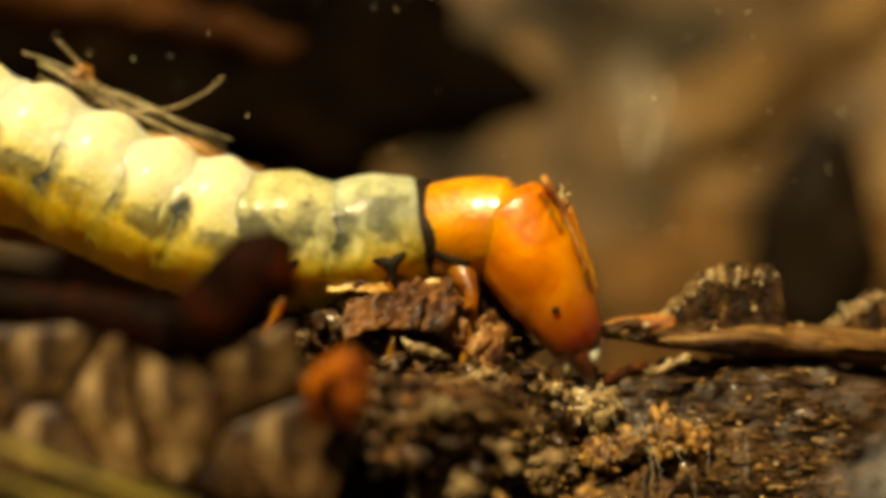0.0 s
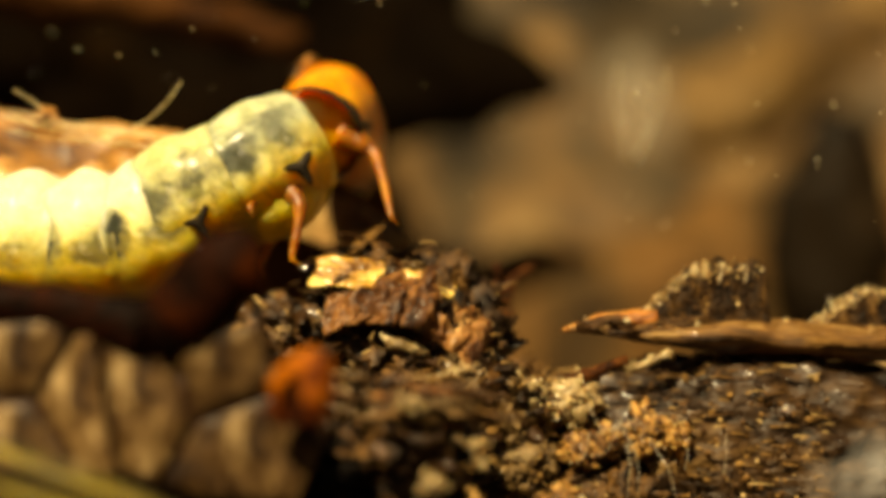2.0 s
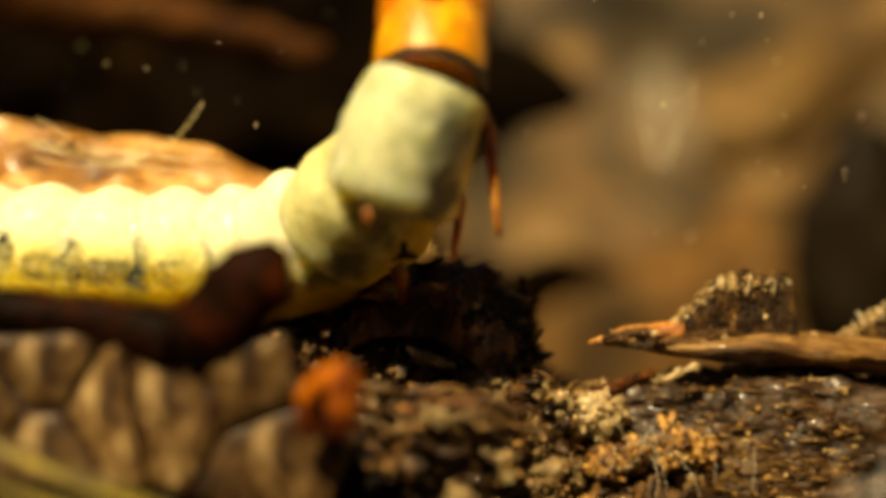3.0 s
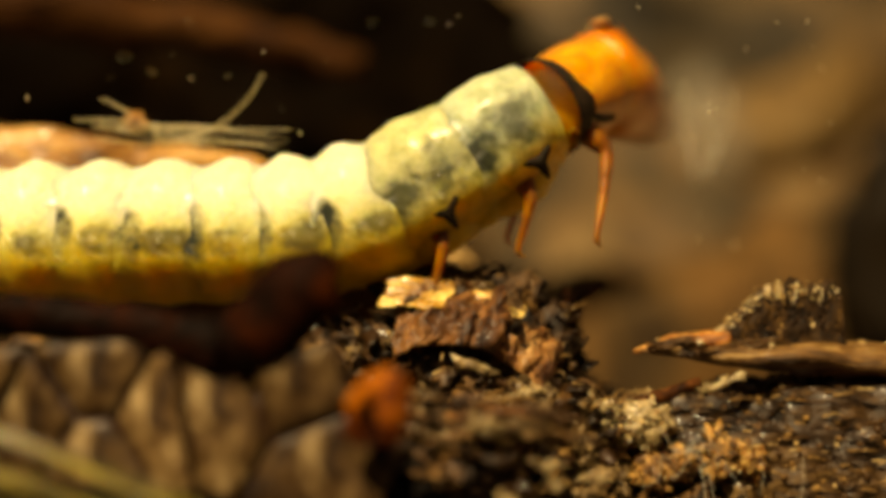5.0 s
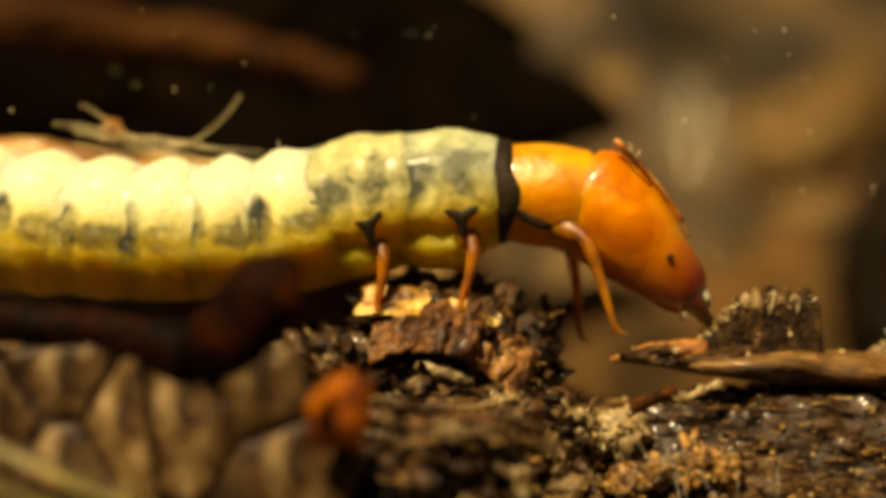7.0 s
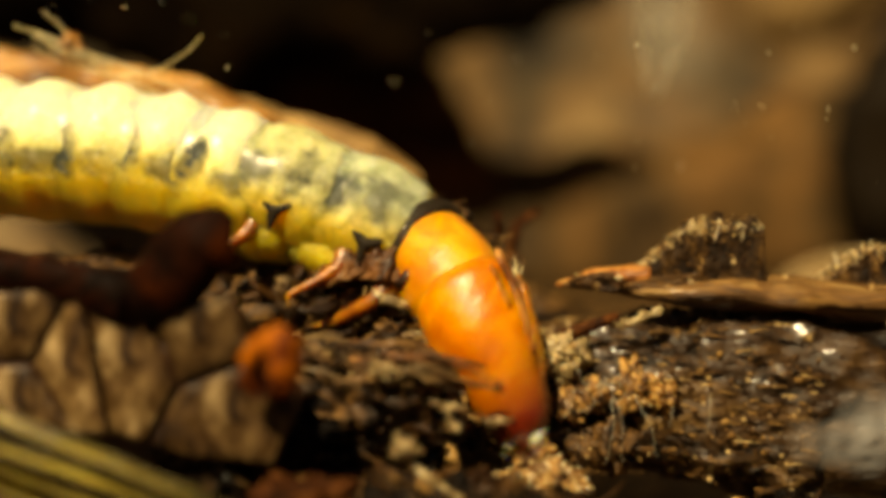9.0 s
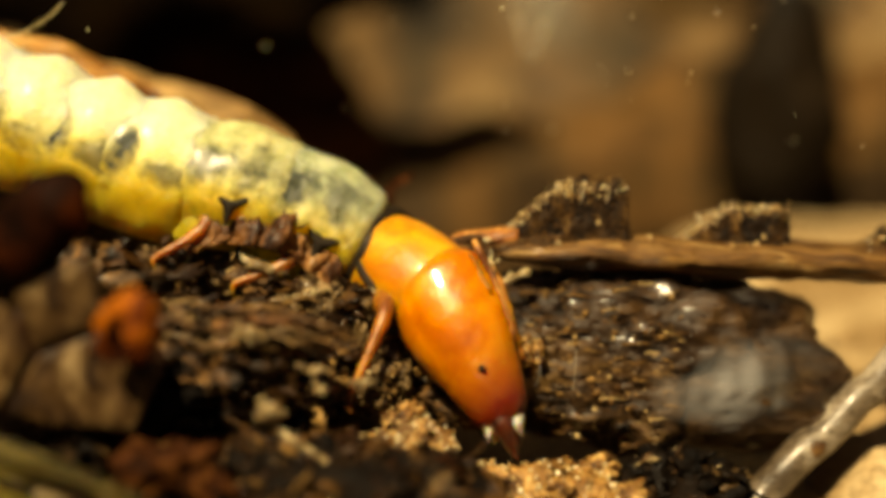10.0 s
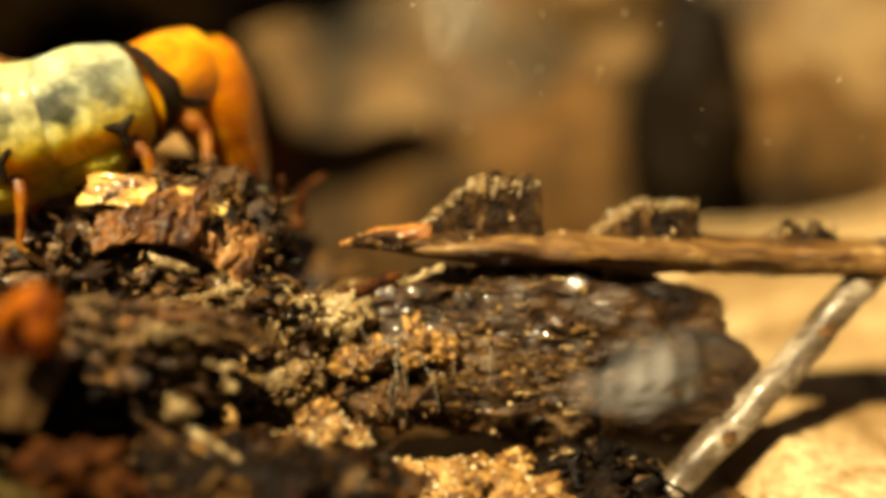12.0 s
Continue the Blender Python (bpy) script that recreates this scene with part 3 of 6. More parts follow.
part("shaft", splinter(), TWIG, splint)


bm = bmesh.new()
add_strand(bm, curve((-0.12, 0, -0.02), (1.7, 0.15, 0.14), (0, 0, 0.06), 24, 3, 0.06), 0.05, 0.30, 12, 7, 0.8, 0.8)
part("tip", bm, ORANGE_WOOD, splint, "crumbly orange tip")


def torn_fibres():
    bm = bmesh.new()
    for i in range(220):
        x = rng.uniform(0.1, 12)
        h = rng.uniform(-0.3, 0.25)
        z0 = -0.05 * x + 0.25
        add_strand(bm, curve((x, 0.12 * x + rng.uniform(-0.5, 0.3), z0 - 0.2), (x + rng.uniform(0.4, 1.1), 0.12 * x + rng.uniform(-0.6, 0.4), z0 + h * 0.4),
                             (0, 0, 0.05), 4), 0.045, 0.012, 4)
    return bm


bm = bmesh.new()
top = [bm.verts.new((x, 0.12 * x + rng.uniform(-0.5, 0.1), -0.05 * x + rng.uniform(-0.1, 0.28))) for x in [0.25 + 0.055 * k for k in range(220)]]
add_grains(bm, top, 420, 0.02, 0.10, 12, rng, 1)
bmesh.ops.delete(bm, geom=[v for v in bm.verts if not v.link_faces], context="VERTS")
tagged(part("crumb", bm, PALE_BITS, splint, "pale crumbs along the upper edge"), kind="stuff")
tagged(part("torn_fibre", torn_fibres(), TWIG, splint, "fine torn fibres"), kind="stuff")


def crest(length, height, depth, seed):
    """A torn block of wood: sloping up along x to a ragged top, then a steep end; front and back are fluted."""
    bm = bmesh.new()
    n, m = 90, 26
    cols = []
    for i in range(n + 1):
        u = i / n
        x = length * u
        rise = min(1.0, (u / 0.48)) ** 0.9 * (1 if u < 0.97 else max(0.0, (1 - u) / 0.03))
        top = height * rise * (1 + 0.30 * wob((x, 0, 0), 0.30, seed, 3))
        col = []
        for j in range(m + 1):
            v = j / m
            # profile: up the front, over the top, down the back
            if v < 0.42:
                y, z = -depth, top * v / 0.42
            elif v > 0.58:
                y, z = depth, top * (1 - v) / 0.42
            else:
                y, z = depth * (v - 0.5) / 0.08, top * (1 + 0.10 * wob((x, v * 3, 0), 0.12, seed + 1, 2))
            taper = 1 - 0.35 * z / height
            y = y * taper + 0.07 * wob((x * 1.5, v * 1.2, z * 1.3), 0.24, seed + 2, 4) * (0.4 + 0.6 * rise)
            x2 = x + 0.10 * wob((z * 1.5, v * 4, 0), 0.3, seed + 3, 2)
            col.append(bm.verts.new((x2, y, z - 0.1)))
        cols.append(col)
    for a, b in zip(cols, cols[1:]):
        for j in range(m):
            bm.faces.new((a[j], b[j], b[j + 1], a[j + 1]))
    bm.faces.new(cols[0])
    bm.faces.new(cols[-1][::-1])
    bmesh.ops.recalc_face_normals(bm, faces=bm.faces[:])
    return bm


def crest_fuzz(length, height, seed, count):
    """Pale torn fibres and crumbs along the ragged top."""
    bm = bmesh.new()
    r2 = random.Random(seed)
    for i in range(count):
        u = r2.uniform(0.05, 0.97)
        x, top = length * u, height * min(1.0, u / 0.48) ** 0.9
        y = r2.uniform(-0.45, 0.35)
        if i % 16:
            s = 0.008 + 0.026 * r2.random() ** 2
            add_blob(bm, (x, y, top * r2.uniform(0.86, 1.08) - 0.06), (s * 1.6, s, s), seed + i, 0.9, s, 1, (r2.uniform(0, 90), r2.uniform(0, 180), 0), 0, 1)
        else:
            add_strand(bm, curve((x, y, top * 0.7), (x + r2.uniform(-0.08, 0.1), y + r2.uniform(-0.1, 0.1), top * r2.uniform(0.95, 1.14)), (0.02, 0, 0), 3), 0.020, 0.007, 4)
    return bm


for cx, cy, cz, cl, ch, cd, sd, ct in ((1.25, 0.40, 0.05, 2.8, 1.20, 0.46, 21, 700), (4.85, 0.85, -0.15, 2.6, 0.9, 0.40, 22, 420), (8.6, 1.25, -0.35, 2.0, 0.6, 0.4, 24, 70)):
    ridge = part("crest", crest(cl, ch, cd, sd), TORN, splint, "dark torn crest with a ragged top and a steep end", M(cx, cy, cz))
    r2 = random.Random(sd + 40)
    bm = bmesh.new()
    for k in range(ct):
        u = r2.uniform(0.08, 0.97)
        h = r2.random() ** 0.8
        s = 0.010 + 0.030 * r2.random() ** 2
        add_blob(bm, (cl * u, -cd * (1 - 0.35 * h) + r2.uniform(-0.03, 0.05), ch * min(1.0, u / 0.48) ** 0.9 * h - 0.08), (s * 1.2, s, s * r2.uniform(0.6, 2.2)), sd + k, 0.8, s, 1, (0, r2.uniform(-40, 40), 0), 0, 1)
    tagged(part("crest_crumb", bm, LITTER, ridge, "dark crumbs on the torn face"), kind="stuff")
    tagged(part("crest_fibre", crest_fuzz(cl, ch, sd + 2, ct), PALE_BITS, ridge, "torn pale fibres and crumbs", M(0, 0, 0)), kind="stuff")


def wood_core():
    bm = bmesh.new()
    got = add_blob(bm, (0, 0, 0), (4.9, 1.9, 1.96), 31, 0.20, 1.4, 6, (0, 2, 0), 0, 3)
    # wrinkles along the wood
    for v in got:
        v.co += Vector((0, -0.14, 0.10)) * wob((v.co.x * 0.3, v.co.y, v.co.z), 0.30, 32, 4) * (1.0 if v.co.x < 0 else max(0.35, 1 - v.co.x * 0.25))
    return bm, [v.co.copy() for v in got]


wood = empty_thing("rotten_wood", M(7.0, 1.0, -4.13), "wrinkled brown block of rotten wood on the bed", "wood")
bm, skin = wood_core()
part("core", bm, WOOD, wood)
r2 = random.Random(31)
front = [c for c in skin if c.y < 0.3 and c.x < 1.0]
for i in range(130):
    bm = bmesh.new()
    c = r2.choice(front)
    d = Vector((r2.uniform(0.3, 1.0), r2.uniform(-0.1, 0.15), r2.uniform(-0.25, 0.15)))
    add_strand(bm, curve(-d / 2, d / 2, (0, -0.03, 0.03), 9, i, 0.12), 0.042, 0.010, 6, i, 0.8, 0.6)
    part("wood_strip", bm, WOOD if i % 3 else TWIG, wood, "", M(*c))
bm = bmesh.new()
seeds = [bm.verts.new(c) for c in front]
add_grains(bm, seeds, 1500, 0.015, 0.10, 33, r2, 1)
for i in range(600):
    c = r2.choice(front)
    d = Vector((r2.uniform(0.1, 0.6), r2.uniform(-0.08, 0.1), r2.uniform(-0.12, 0.12)))
    add_strand(bm, [c - d / 2, c + Vector((0, -0.04, 0.02)), c + d / 2], 0.022, 0.010, 4)
bmesh.ops.delete(bm, geom=[v for v in bm.verts if not v.link_faces], context="VERTS")
tagged(part("crumb", bm, WOOD_BITS, wood, "fine crumbs stuck on the wood"), kind="stuff")


def crumb_cake(c, r, seed, count, bits, base, label, lo=0.012, hi=0.055):
    """A cake of loose crumbs: its base, some larger lumps, and the fine crumbs."""
    r2 = random.Random(seed)
    ob = empty_thing("crumb_cake", M(*c), label, "crumbs", "crumb piles")
    bm = bmesh.new()
    got = [v.co.copy() for v in add_blob(bm, (0, 0, 0), (r[0], r[1], r[2] * 0.8), seed, 0.7, max(r) * 0.4, 4, (0, 0, 0), 0, 4)]
    part("base", bm, base, ob)
    near = [p for p in got if p.y < r[1] * 0.5]
    for i in range(18):
        bm = bmesh.new()
        s = r2.uniform(0.08, 0.24) * (1.0 if r[0] < 1 else 1.3)
        add_blob(bm, (0, 0, 0), (s * 1.4, s, s * 0.8), seed + i, 1.1, s * 0.6, 3, (0, r2.uniform(0, 180), 0), 0, 4)
        part("lump", bm, base, ob, "", M(*r2.choice(near)))
    bm = bmesh.new()
    seeds = [bm.verts.new(p) for p in near]
    add_grains(bm, seeds, int(count * 3.2), lo, hi, seed, r2, 1)
    bmesh.ops.delete(bm, geom=[v for v in bm.verts if not v.link_faces], context="VERTS")
    tagged(part("crumb", bm, bits, ob, "fine loose crumbs"), kind="stuff")
    return ob


def sheen_sheet():
    """A thin sheet that hugs the front of the wood: u along x, v from its upper edge down."""
    bm = bmesh.new()
    n, m = 60, 30
    layers = []
    for off in (0.0, 0.03):
        grid = []
        for i in range(n + 1):
            u = i / n
            row = []
            for j in range(m + 1):
                v = j / m
                a = 0.75 + 1.45 * v
                x = (u - 0.5) * 4.6
                k = math.sqrt(max(0.05, 1 - ((x + 2.6) / 5.0) ** 2))
                r = k * (1 + 0.04 * wob((u * 5, v * 1.2, 0), 0.7, 61, 2)) - off
                row.append(bm.verts.new((x + 0.3 * wob((u, v * 3, 0), 0.7, 63), -math.sin(a) * r * 2.12, math.cos(a) * r * 2.16)))
            grid.append(row)
        layers.append(grid)
    for g, flip in zip(layers, (0, 1)):
        for i in range(n):
            for j in range(m):
                q = (g[i][j], g[i + 1][j], g[i + 1][j + 1], g[i][j + 1])
                bm.faces.new(q[::-1] if flip else q)
    a, b = layers
    for i in range(n):
        bm.faces.new((a[i][0], b[i][0], b[i + 1][0], a[i + 1][0]))
        bm.faces.new((a[i][m], a[i + 1][m], b[i + 1][m], b[i][m]))
    for j in range(m):
        bm.faces.new((a[0][j], a[0][j + 1], b[0][j + 1], b[0][j]))
        bm.faces.new((a[n][j], b[n][j], b[n][j + 1], a[n][j + 1]))
    bmesh.ops.recalc_face_normals(bm, faces=bm.faces[:])
    return bm


# added sheet that carries the painted grey reflection on the wood
thing("slime_film", sheen_sheet(), GREY_FILM, "thin added film with a painted grey reflection over the rotten wood", "slime", M(9.6, 1.0, -4.18))

crumb_cake((4.75, -0.72, -3.62), (0.5, 0.35, 0.28), 41, 260, TAN_BITS, FRASS, "golden brown crumbs stuck to the rotten wood")
crumb_cake((3.3, -0.72, -3.86), (0.45, 0.3, 0.26), 42, 240, TAN_BITS, FRASS, "golden brown crumbs stuck to the rotten wood")
crumb_cake((2.25, -0.5, -3.05), (1.05, 0.6, 0.55), 43, 640, PALE_BITS, CHIP_MAT, "pale yellow crumbs between the wood and the humus")
crumb_cake((2.7, -2.5, -5.05), (0.6, 0.55, 0.7), 44, 420, PALE_BITS, FRASS, "tan granular crumb on the dark humus")
crumb_cake((4.6, -2.0, -6.33), (2.5, 0.9, 0.92), 45, 2500, PALE_BITS, FRASS, "broad pale tan granular crumb cake at the bottom", 0.012, 0.055)
crumb_cake((3.9, -0.75, -4.75), (0.9, 0.45, 0.4), 47, 300, WOOD_BITS, SOIL, "dark brown crumbs along the foot of the rotten wood")
crumb_cake((1.75, -1.2, -4.2), (0.75, 0.5, 0.55), 48, 260, WOOD_BITS, CRUST, "brown crumbs in the hollow beside the wood")
crumb_cake((1.6, -1.0, -3.3), (0.35, 0.3, 0.3), 46, 120, PALE_BITS, CRUST, "pale crumb on the humus")

bm = bmesh.new()
add_strand(bm, curve((-0.62, 0, -0.22), (0.62, 0, 0.22), (0, 0, 0.02), 12, 3, 0.03), 0.14, 0.10, 12, 3, 0.35)
thing("stick", bm, RUST_MAT, "short dark stick pointing out of the rotten wood", "stick", M(3.5, -0.45, -2.46))
bm = bmesh.new()
add_strand(bm, curve((-0.35, 0, -0.15), (0.5, 0, 0.12), (0, 0, -0.08), 10, 5, 0.05), 0.10, 0.06, 8, 5, 0.5)
add_grains(bm, list(bm.verts), 40, 0.02, 0.07, 5, rng)
thing("slime_thread", bm, CHIP_MAT, "pale wet fibre along the edge of the wood", "fibre", M(4.4, -0.4, -2.2))
bm = bmesh.new()
add_strand(bm, curve((0, 0, 0), (-0.3, -0.25, -2.2), (0.05, 0, 0), 10, 5, 0.03), 0.02, 0.01, 4)
thing("fibre", bm, HAIR, "thin pale fibre hanging from the splinter", "fibre", M(8.2, 1.0, -1.75))

# fine mould threads that hang from the crumbs
mould = empty_thing("mould_threads", M(4.4, -1.25, -3.6), "fine white mould threads hanging from the crumbs", "mould")
r2 = random.Random(91)
for k in range(22):
    bm = bmesh.new()
    x = r2.uniform(-1.4, 1.5)
    if k < 7:
        end, bow = (x + r2.uniform(-0.5, 0.5), r2.uniform(-0.3, 0.1), -r2.uniform(0.3, 1.5)), (r2.uniform(-0.15, 0.15), -0.1, -0.1)
    else:
        x = -0.7 + r2.uniform(-0.3, 0.5)
        end, bow = (x + r2.uniform(-0.25, 0.25), r2.uniform(-0.1, 0.1), r2.uniform(0.15, 0.5)), (r2.uniform(-0.08, 0.08), 0, 0)
    add_strand(bm, curve((x, 0.1, r2.uniform(-0.1, 0.1)), end, bow, 10, k, 0.12), 0.007, 0.004, 5)
    if k % 3 == 0:
        add_blob(bm, end, (0.022, 0.022, 0.022), k, 0.4, 0.03, 1)
    part("thread", bm, PALE, mould)

old_twig = empty_thing("weathered_twig", M(11.75, 0.0, -4.75), "pale grey weathered twig leaning on the wood", "twig")
bm = bmesh.new()
add_strand(bm, curve((3.1, 1.2, 2.75), (-2.6, -1.1, -2.3), (0.25, 0, 0.2), 40, 8, 0.12), 0.34, 0.38, 18, 8, 0.05)
part("shaft", bm, GREY_TWIG, old_twig)
for k in range(4):
    bm = bmesh.new()
    u = 0.15 + 0.2 * k
    c = Vector((3.1, 1.2, 2.75)).lerp(Vector((-2.6, -1.1, -2.3)), u) + Vector((0.25, 0, 0.2)) * 4 * u * (1 - u)
    add_blob(bm, (0, 0, 0), (0.3, 0.07, 0.14), 30 + k, 0.5, 0.15, 3, (0, -42, 0))
    part("bark_flake", bm, TWIG if k % 2 else CRUST, old_twig, "loose bark flake", M(c.x + rng.uniform(-0.1, 0.1), c.y - 0.3, c.z + rng.uniform(-0.15, 0.2)))


def leaf_thing(name, m, label, material, length, width, lift, tip, thick=0.07, veins=5, group=""):
    """A leaf: blade, midrib and side veins."""
    ob = empty_thing(name, m, label, "leaf", group)
    bm = bmesh.new()
    add_sheet(bm, length, width, 50, 16, lift, thick, tip)
    bmesh.ops.recalc_face_normals(bm, faces=bm.faces[:])
    part("blade", bm, material, ob)
    bm = bmesh.new()
    add_strand(bm, [(length * (u / 20 - 0.5), 0, lift(u / 20, 0) + thick * 0.5) for u in range(1, 20)], 0.09, 0.03, 6)
    part("midrib", bm, material, ob)
    for i in range(veins):
        u0 = 0.15 + 0.65 * i / veins
        for sg in (-1, 1):
            bm = bmesh.new()
            pts = []
            for k in range(7):
                u, v = u0 + 0.02 * k, sg * 0.13 * k
                w = width * (math.sin(math.pi * min(1, 0.08 + u * 0.92)) ** tip)
                pts.append((length * (u - 0.5), w * 0.5 * v, lift(u, v) + thick * 0.5))
            add_strand(bm, pts, 0.04, 0.015, 5)
            part("vein", bm, material, ob)
    return ob


# ---- humus heap below the larva ----
def humus(c, r, seed, count, label, sub=5, material=None, bits=None):
    """A crumbly clod: its core, larger lumps as parts, and the fine crumbs and root bits."""
    r2 = random.Random(seed)
    ob = empty_thing("humus_clod", M(*c), label, "humus", "humus clods")
    bm = bmesh.new()
    got = [v.co.copy() for v in add_blob(bm, (0, 0, 0), r, seed, 0.32, max(r) * 0.35, sub, (0, 0, 0), 0, 5)]
    part("core", bm, material or SOIL, ob)
    near = [p for p in got if p.y < r[1] * 0.4 and p.z > -r[2] * 0.7]
    for i in range(22):
        bm = bmesh.new()
        s = r2.uniform(0.08, 0.24)
        add_blob(bm, (0, 0, 0), (s * r2.uniform(0.8, 1.5), s, s * r2.uniform(0.5, 1.0)), seed + i, 0.9, s * 0.5, 3, (0, r2.uniform(0, 180), 0), 0, 4)
        part("lump", bm, r2.choice((SOIL, SOIL, CRUST, CRUST, CHIP_MAT if i % 7 == 0 else SOIL)) if material is None or i % 5 == 0 else material, ob, "", M(*r2.choice(near)))
    bm = bmesh.new()
    base = [bm.verts.new(p) for p in near]
    add_grains(bm, base, int(count * 1.5), 0.012, 0.06, seed, r2, 1)
    for i in range(int(count * 0.7)):
        # flat shards that lie roughly along the slope
        p = r2.choice(near)
        w = 0.04 + 0.20 * r2.random() ** 2
        add_blob(bm, p, (w * r2.uniform(1.2, 2.6), w, w * r2.uniform(0.12, 0.3)), seed + i * 0.7, 0.9, w * 0.8, 2 if w > 0.14 else 1, (r2.uniform(-50, 50), r2.uniform(-35, 50), r2.uniform(0, 180)), 0, 2)
    bmesh.ops.delete(bm, geom=[v for v in bm.verts if not v.link_faces], context="VERTS")
    tagged(part("crumb", bm, bits or LITTER, ob, "fine humus crumbs"), kind="stuff")
    bm = bmesh.new()
    for i in range(count // 7):
        p = r2.choice(near)
        q = p + Vector((r2.uniform(-0.6, 0.6), r2.uniform(-0.5, 0.3), r2.uniform(-0.2, 0.35)))
        add_strand(bm, curve(p, q, (0, 0, 0.08), 4), 0.035, 0.012, 4)
    for i in range(9):
        strip = bmesh.new()
        d = Vector((r2.uniform(0.3, 0.9), r2.uniform(-0.2, 0.2), r2.uniform(-0.5, 0.1)))
        add_strand(strip, curve(-d / 2, d / 2, (0, -0.08, 0.1), 9, i, 0.1), 0.05, 0.03, 7, i, 0.6, 0.6)
        part("root_strip", strip, RUST_MAT if i % 2 else TWIG, ob, "", M(*r2.choice(near)))
    tagged(part("root_bit", bm, WOOD_BITS, ob, "fine brown root bits"), kind="stuff")
    return ob


humus((-0.5, 0.5, -1.75), (2.25, 1.2, 1.6), 51, 420, "dark crumbly humus clod under the larva's legs")
humus((0.9, -0.6, -3.1), (1.6, 0.9, 1.0), 52, 460, "brown crumbly humus clod beside the wood", 5, CRUST, LITTER)
humus((-0.9, -2.4, -3.7), (2.2, 1.2, 1.3), 53, 560, "dark brown humus clod with pale wet glints", 5, SOIL, LITTER)
# the low clods with near-black material carry painted shade
humus((1.3, -3.9, -5.6), (2.6, 1.2, 1.2), 54, 480, "humus clod with shade in its near-black core and fine wet crumbs", 5, SHADED_SOIL, LITTER)
humus((8.0, -1.2, -7.1), (2.0, 1.4, 1.4), 55, 320, "humus clod below the rotten wood, coloured near-black for shade", 5, SHADED_SOIL, SHADED_LITTER)
humus((-7.5, 0.6, -2.9), (6.0, 1.6, 1.6), 56, 320, "dark humus ridge that carries the larva")
humus((-3.1, 0.7, -2.35), (1.5, 1.0, 1.25), 59, 260, "dark brown humus clod below the larva's belly")
humus((-5, 6.0, -4.8), (9, 3.5, 2.8), 58, 200, "dark humus clod on the bed behind the larva")
humus((-3.5, -3.4, -4.6), (2.8, 1.2, 2.0), 57, 260, "humus clod under the cone fragment, coloured near-black for shade", 5, SHADED_SOIL, SHADED_LITTER)


def leaf_fold(u, v, w, d, seed, ridge=0.16):
    """A point and its normal on a wet leaf draped over a heap: u across, v from the crown down the front, in soft folds."""
    reach = d * (1 + 0.22 * wob((u * 2.4, 0, 0), 0.6, seed + 5, 3))
    a = v * 1.75 - 0.35
    fold = ridge * wob((u * 4.5 + v * 1.2, v * 1.1, 0), 0.6, seed, 4) + 0.05 * wob((u * 9, v * 9, 0), 0.5, seed + 2, 3)
    r = reach * (1 - 0.22 * u * u)
    p = Vector((u * w * (1 - 0.12 * v) + 0.12 * wob((u * 3, v * 3, 0), 0.5, seed + 3), -math.sin(a) * r * 0.8, math.cos(a) * r - d - 0.35 * w * u * u))
    n = Vector((0, -math.sin(a), math.cos(a)))
    return p + n * fold, n


def folded_leaf(w, d, seed, m, label):
    """The leaf's blade with real thickness, and the veins that run down it."""
    ob = empty_thing("folded_leaf", m, label, "leaf")
    bm = bmesh.new()
    nu, nv = 80, 44
    top, low = [], []
    for i in range(nu + 1):
        at = [leaf_fold(i / nu * 2 - 1, j / nv, w, d, seed) for j in range(nv + 1)]
        top.append([bm.verts.new(p) for p, n in at])
        low.append([bm.verts.new(p - n * 0.05) for p, n in at])
    for i in range(nu):
        for j in range(nv):
            bm.faces.new((top[i][j], top[i + 1][j], top[i + 1][j + 1], top[i][j + 1]))
            bm.faces.new((low[i][j], low[i][j + 1], low[i + 1][j + 1], low[i + 1][j]))
        bm.faces.new((top[i][0], low[i][0], low[i + 1][0], top[i + 1][0]))
        bm.faces.new((top[i][nv], top[i + 1][nv], low[i + 1][nv], low[i][nv]))
    for j in range(nv):
        bm.faces.new((top[0][j], top[0][j + 1], low[0][j + 1], low[0][j]))
        bm.faces.new((top[nu][j], low[nu][j], low[nu][j + 1], top[nu][j + 1]))
    bmesh.ops.recalc_face_normals(bm, faces=bm.faces[:])
    part("blade", bm, WET_LEAF, ob)
    for k in range(9):
        u = -0.85 + 0.21 * k
        bm = bmesh.new()
        add_strand(bm, [leaf_fold(u + 0.02 * j, 0.1 + 0.085 * j, w, d, seed)[0] for j in range(10)], 0.035, 0.015, 6, k, 0.3)
        part("vein", bm, WET_LEAF, ob)
    return ob


folded_leaf(1.75, 1.25, 3, M(0.0, -0.2, -0.50, 0, 15, 0), "wet brown leaf folded over the humus heap")

# a fibrous root ledge below the heap, bundled of strips
ledge = empty_thing("fibrous_root", M(-0.5, -3.35, -2.57), "brown fibrous root lying across the dark humus", "root")
r2 = random.Random(15)
for k in range(46):
    bm = bmesh.new()
    x0 = r2.uniform(-2.0, 1.2)
    ln = r2.uniform(0.7, 1.7)
    y, z = -0.35 * r2.random(), r2.uniform(-0.32, 0.28)
    add_strand(bm, curve((x0, y, z - 0.12 * x0), (x0 + ln, y + r2.uniform(-0.1, 0.1), z - 0.12 * (x0 + ln) + r2.uniform(-0.12, 0.1)), (0, -0.05, 0.08), 9, k, 0.12), 0.09, 0.03, 7, k, 0.6, 0.7)
    part("fibre", bm, (TORN, TWIG, WET_LEAF, CRUST)[k % 4], ledge)


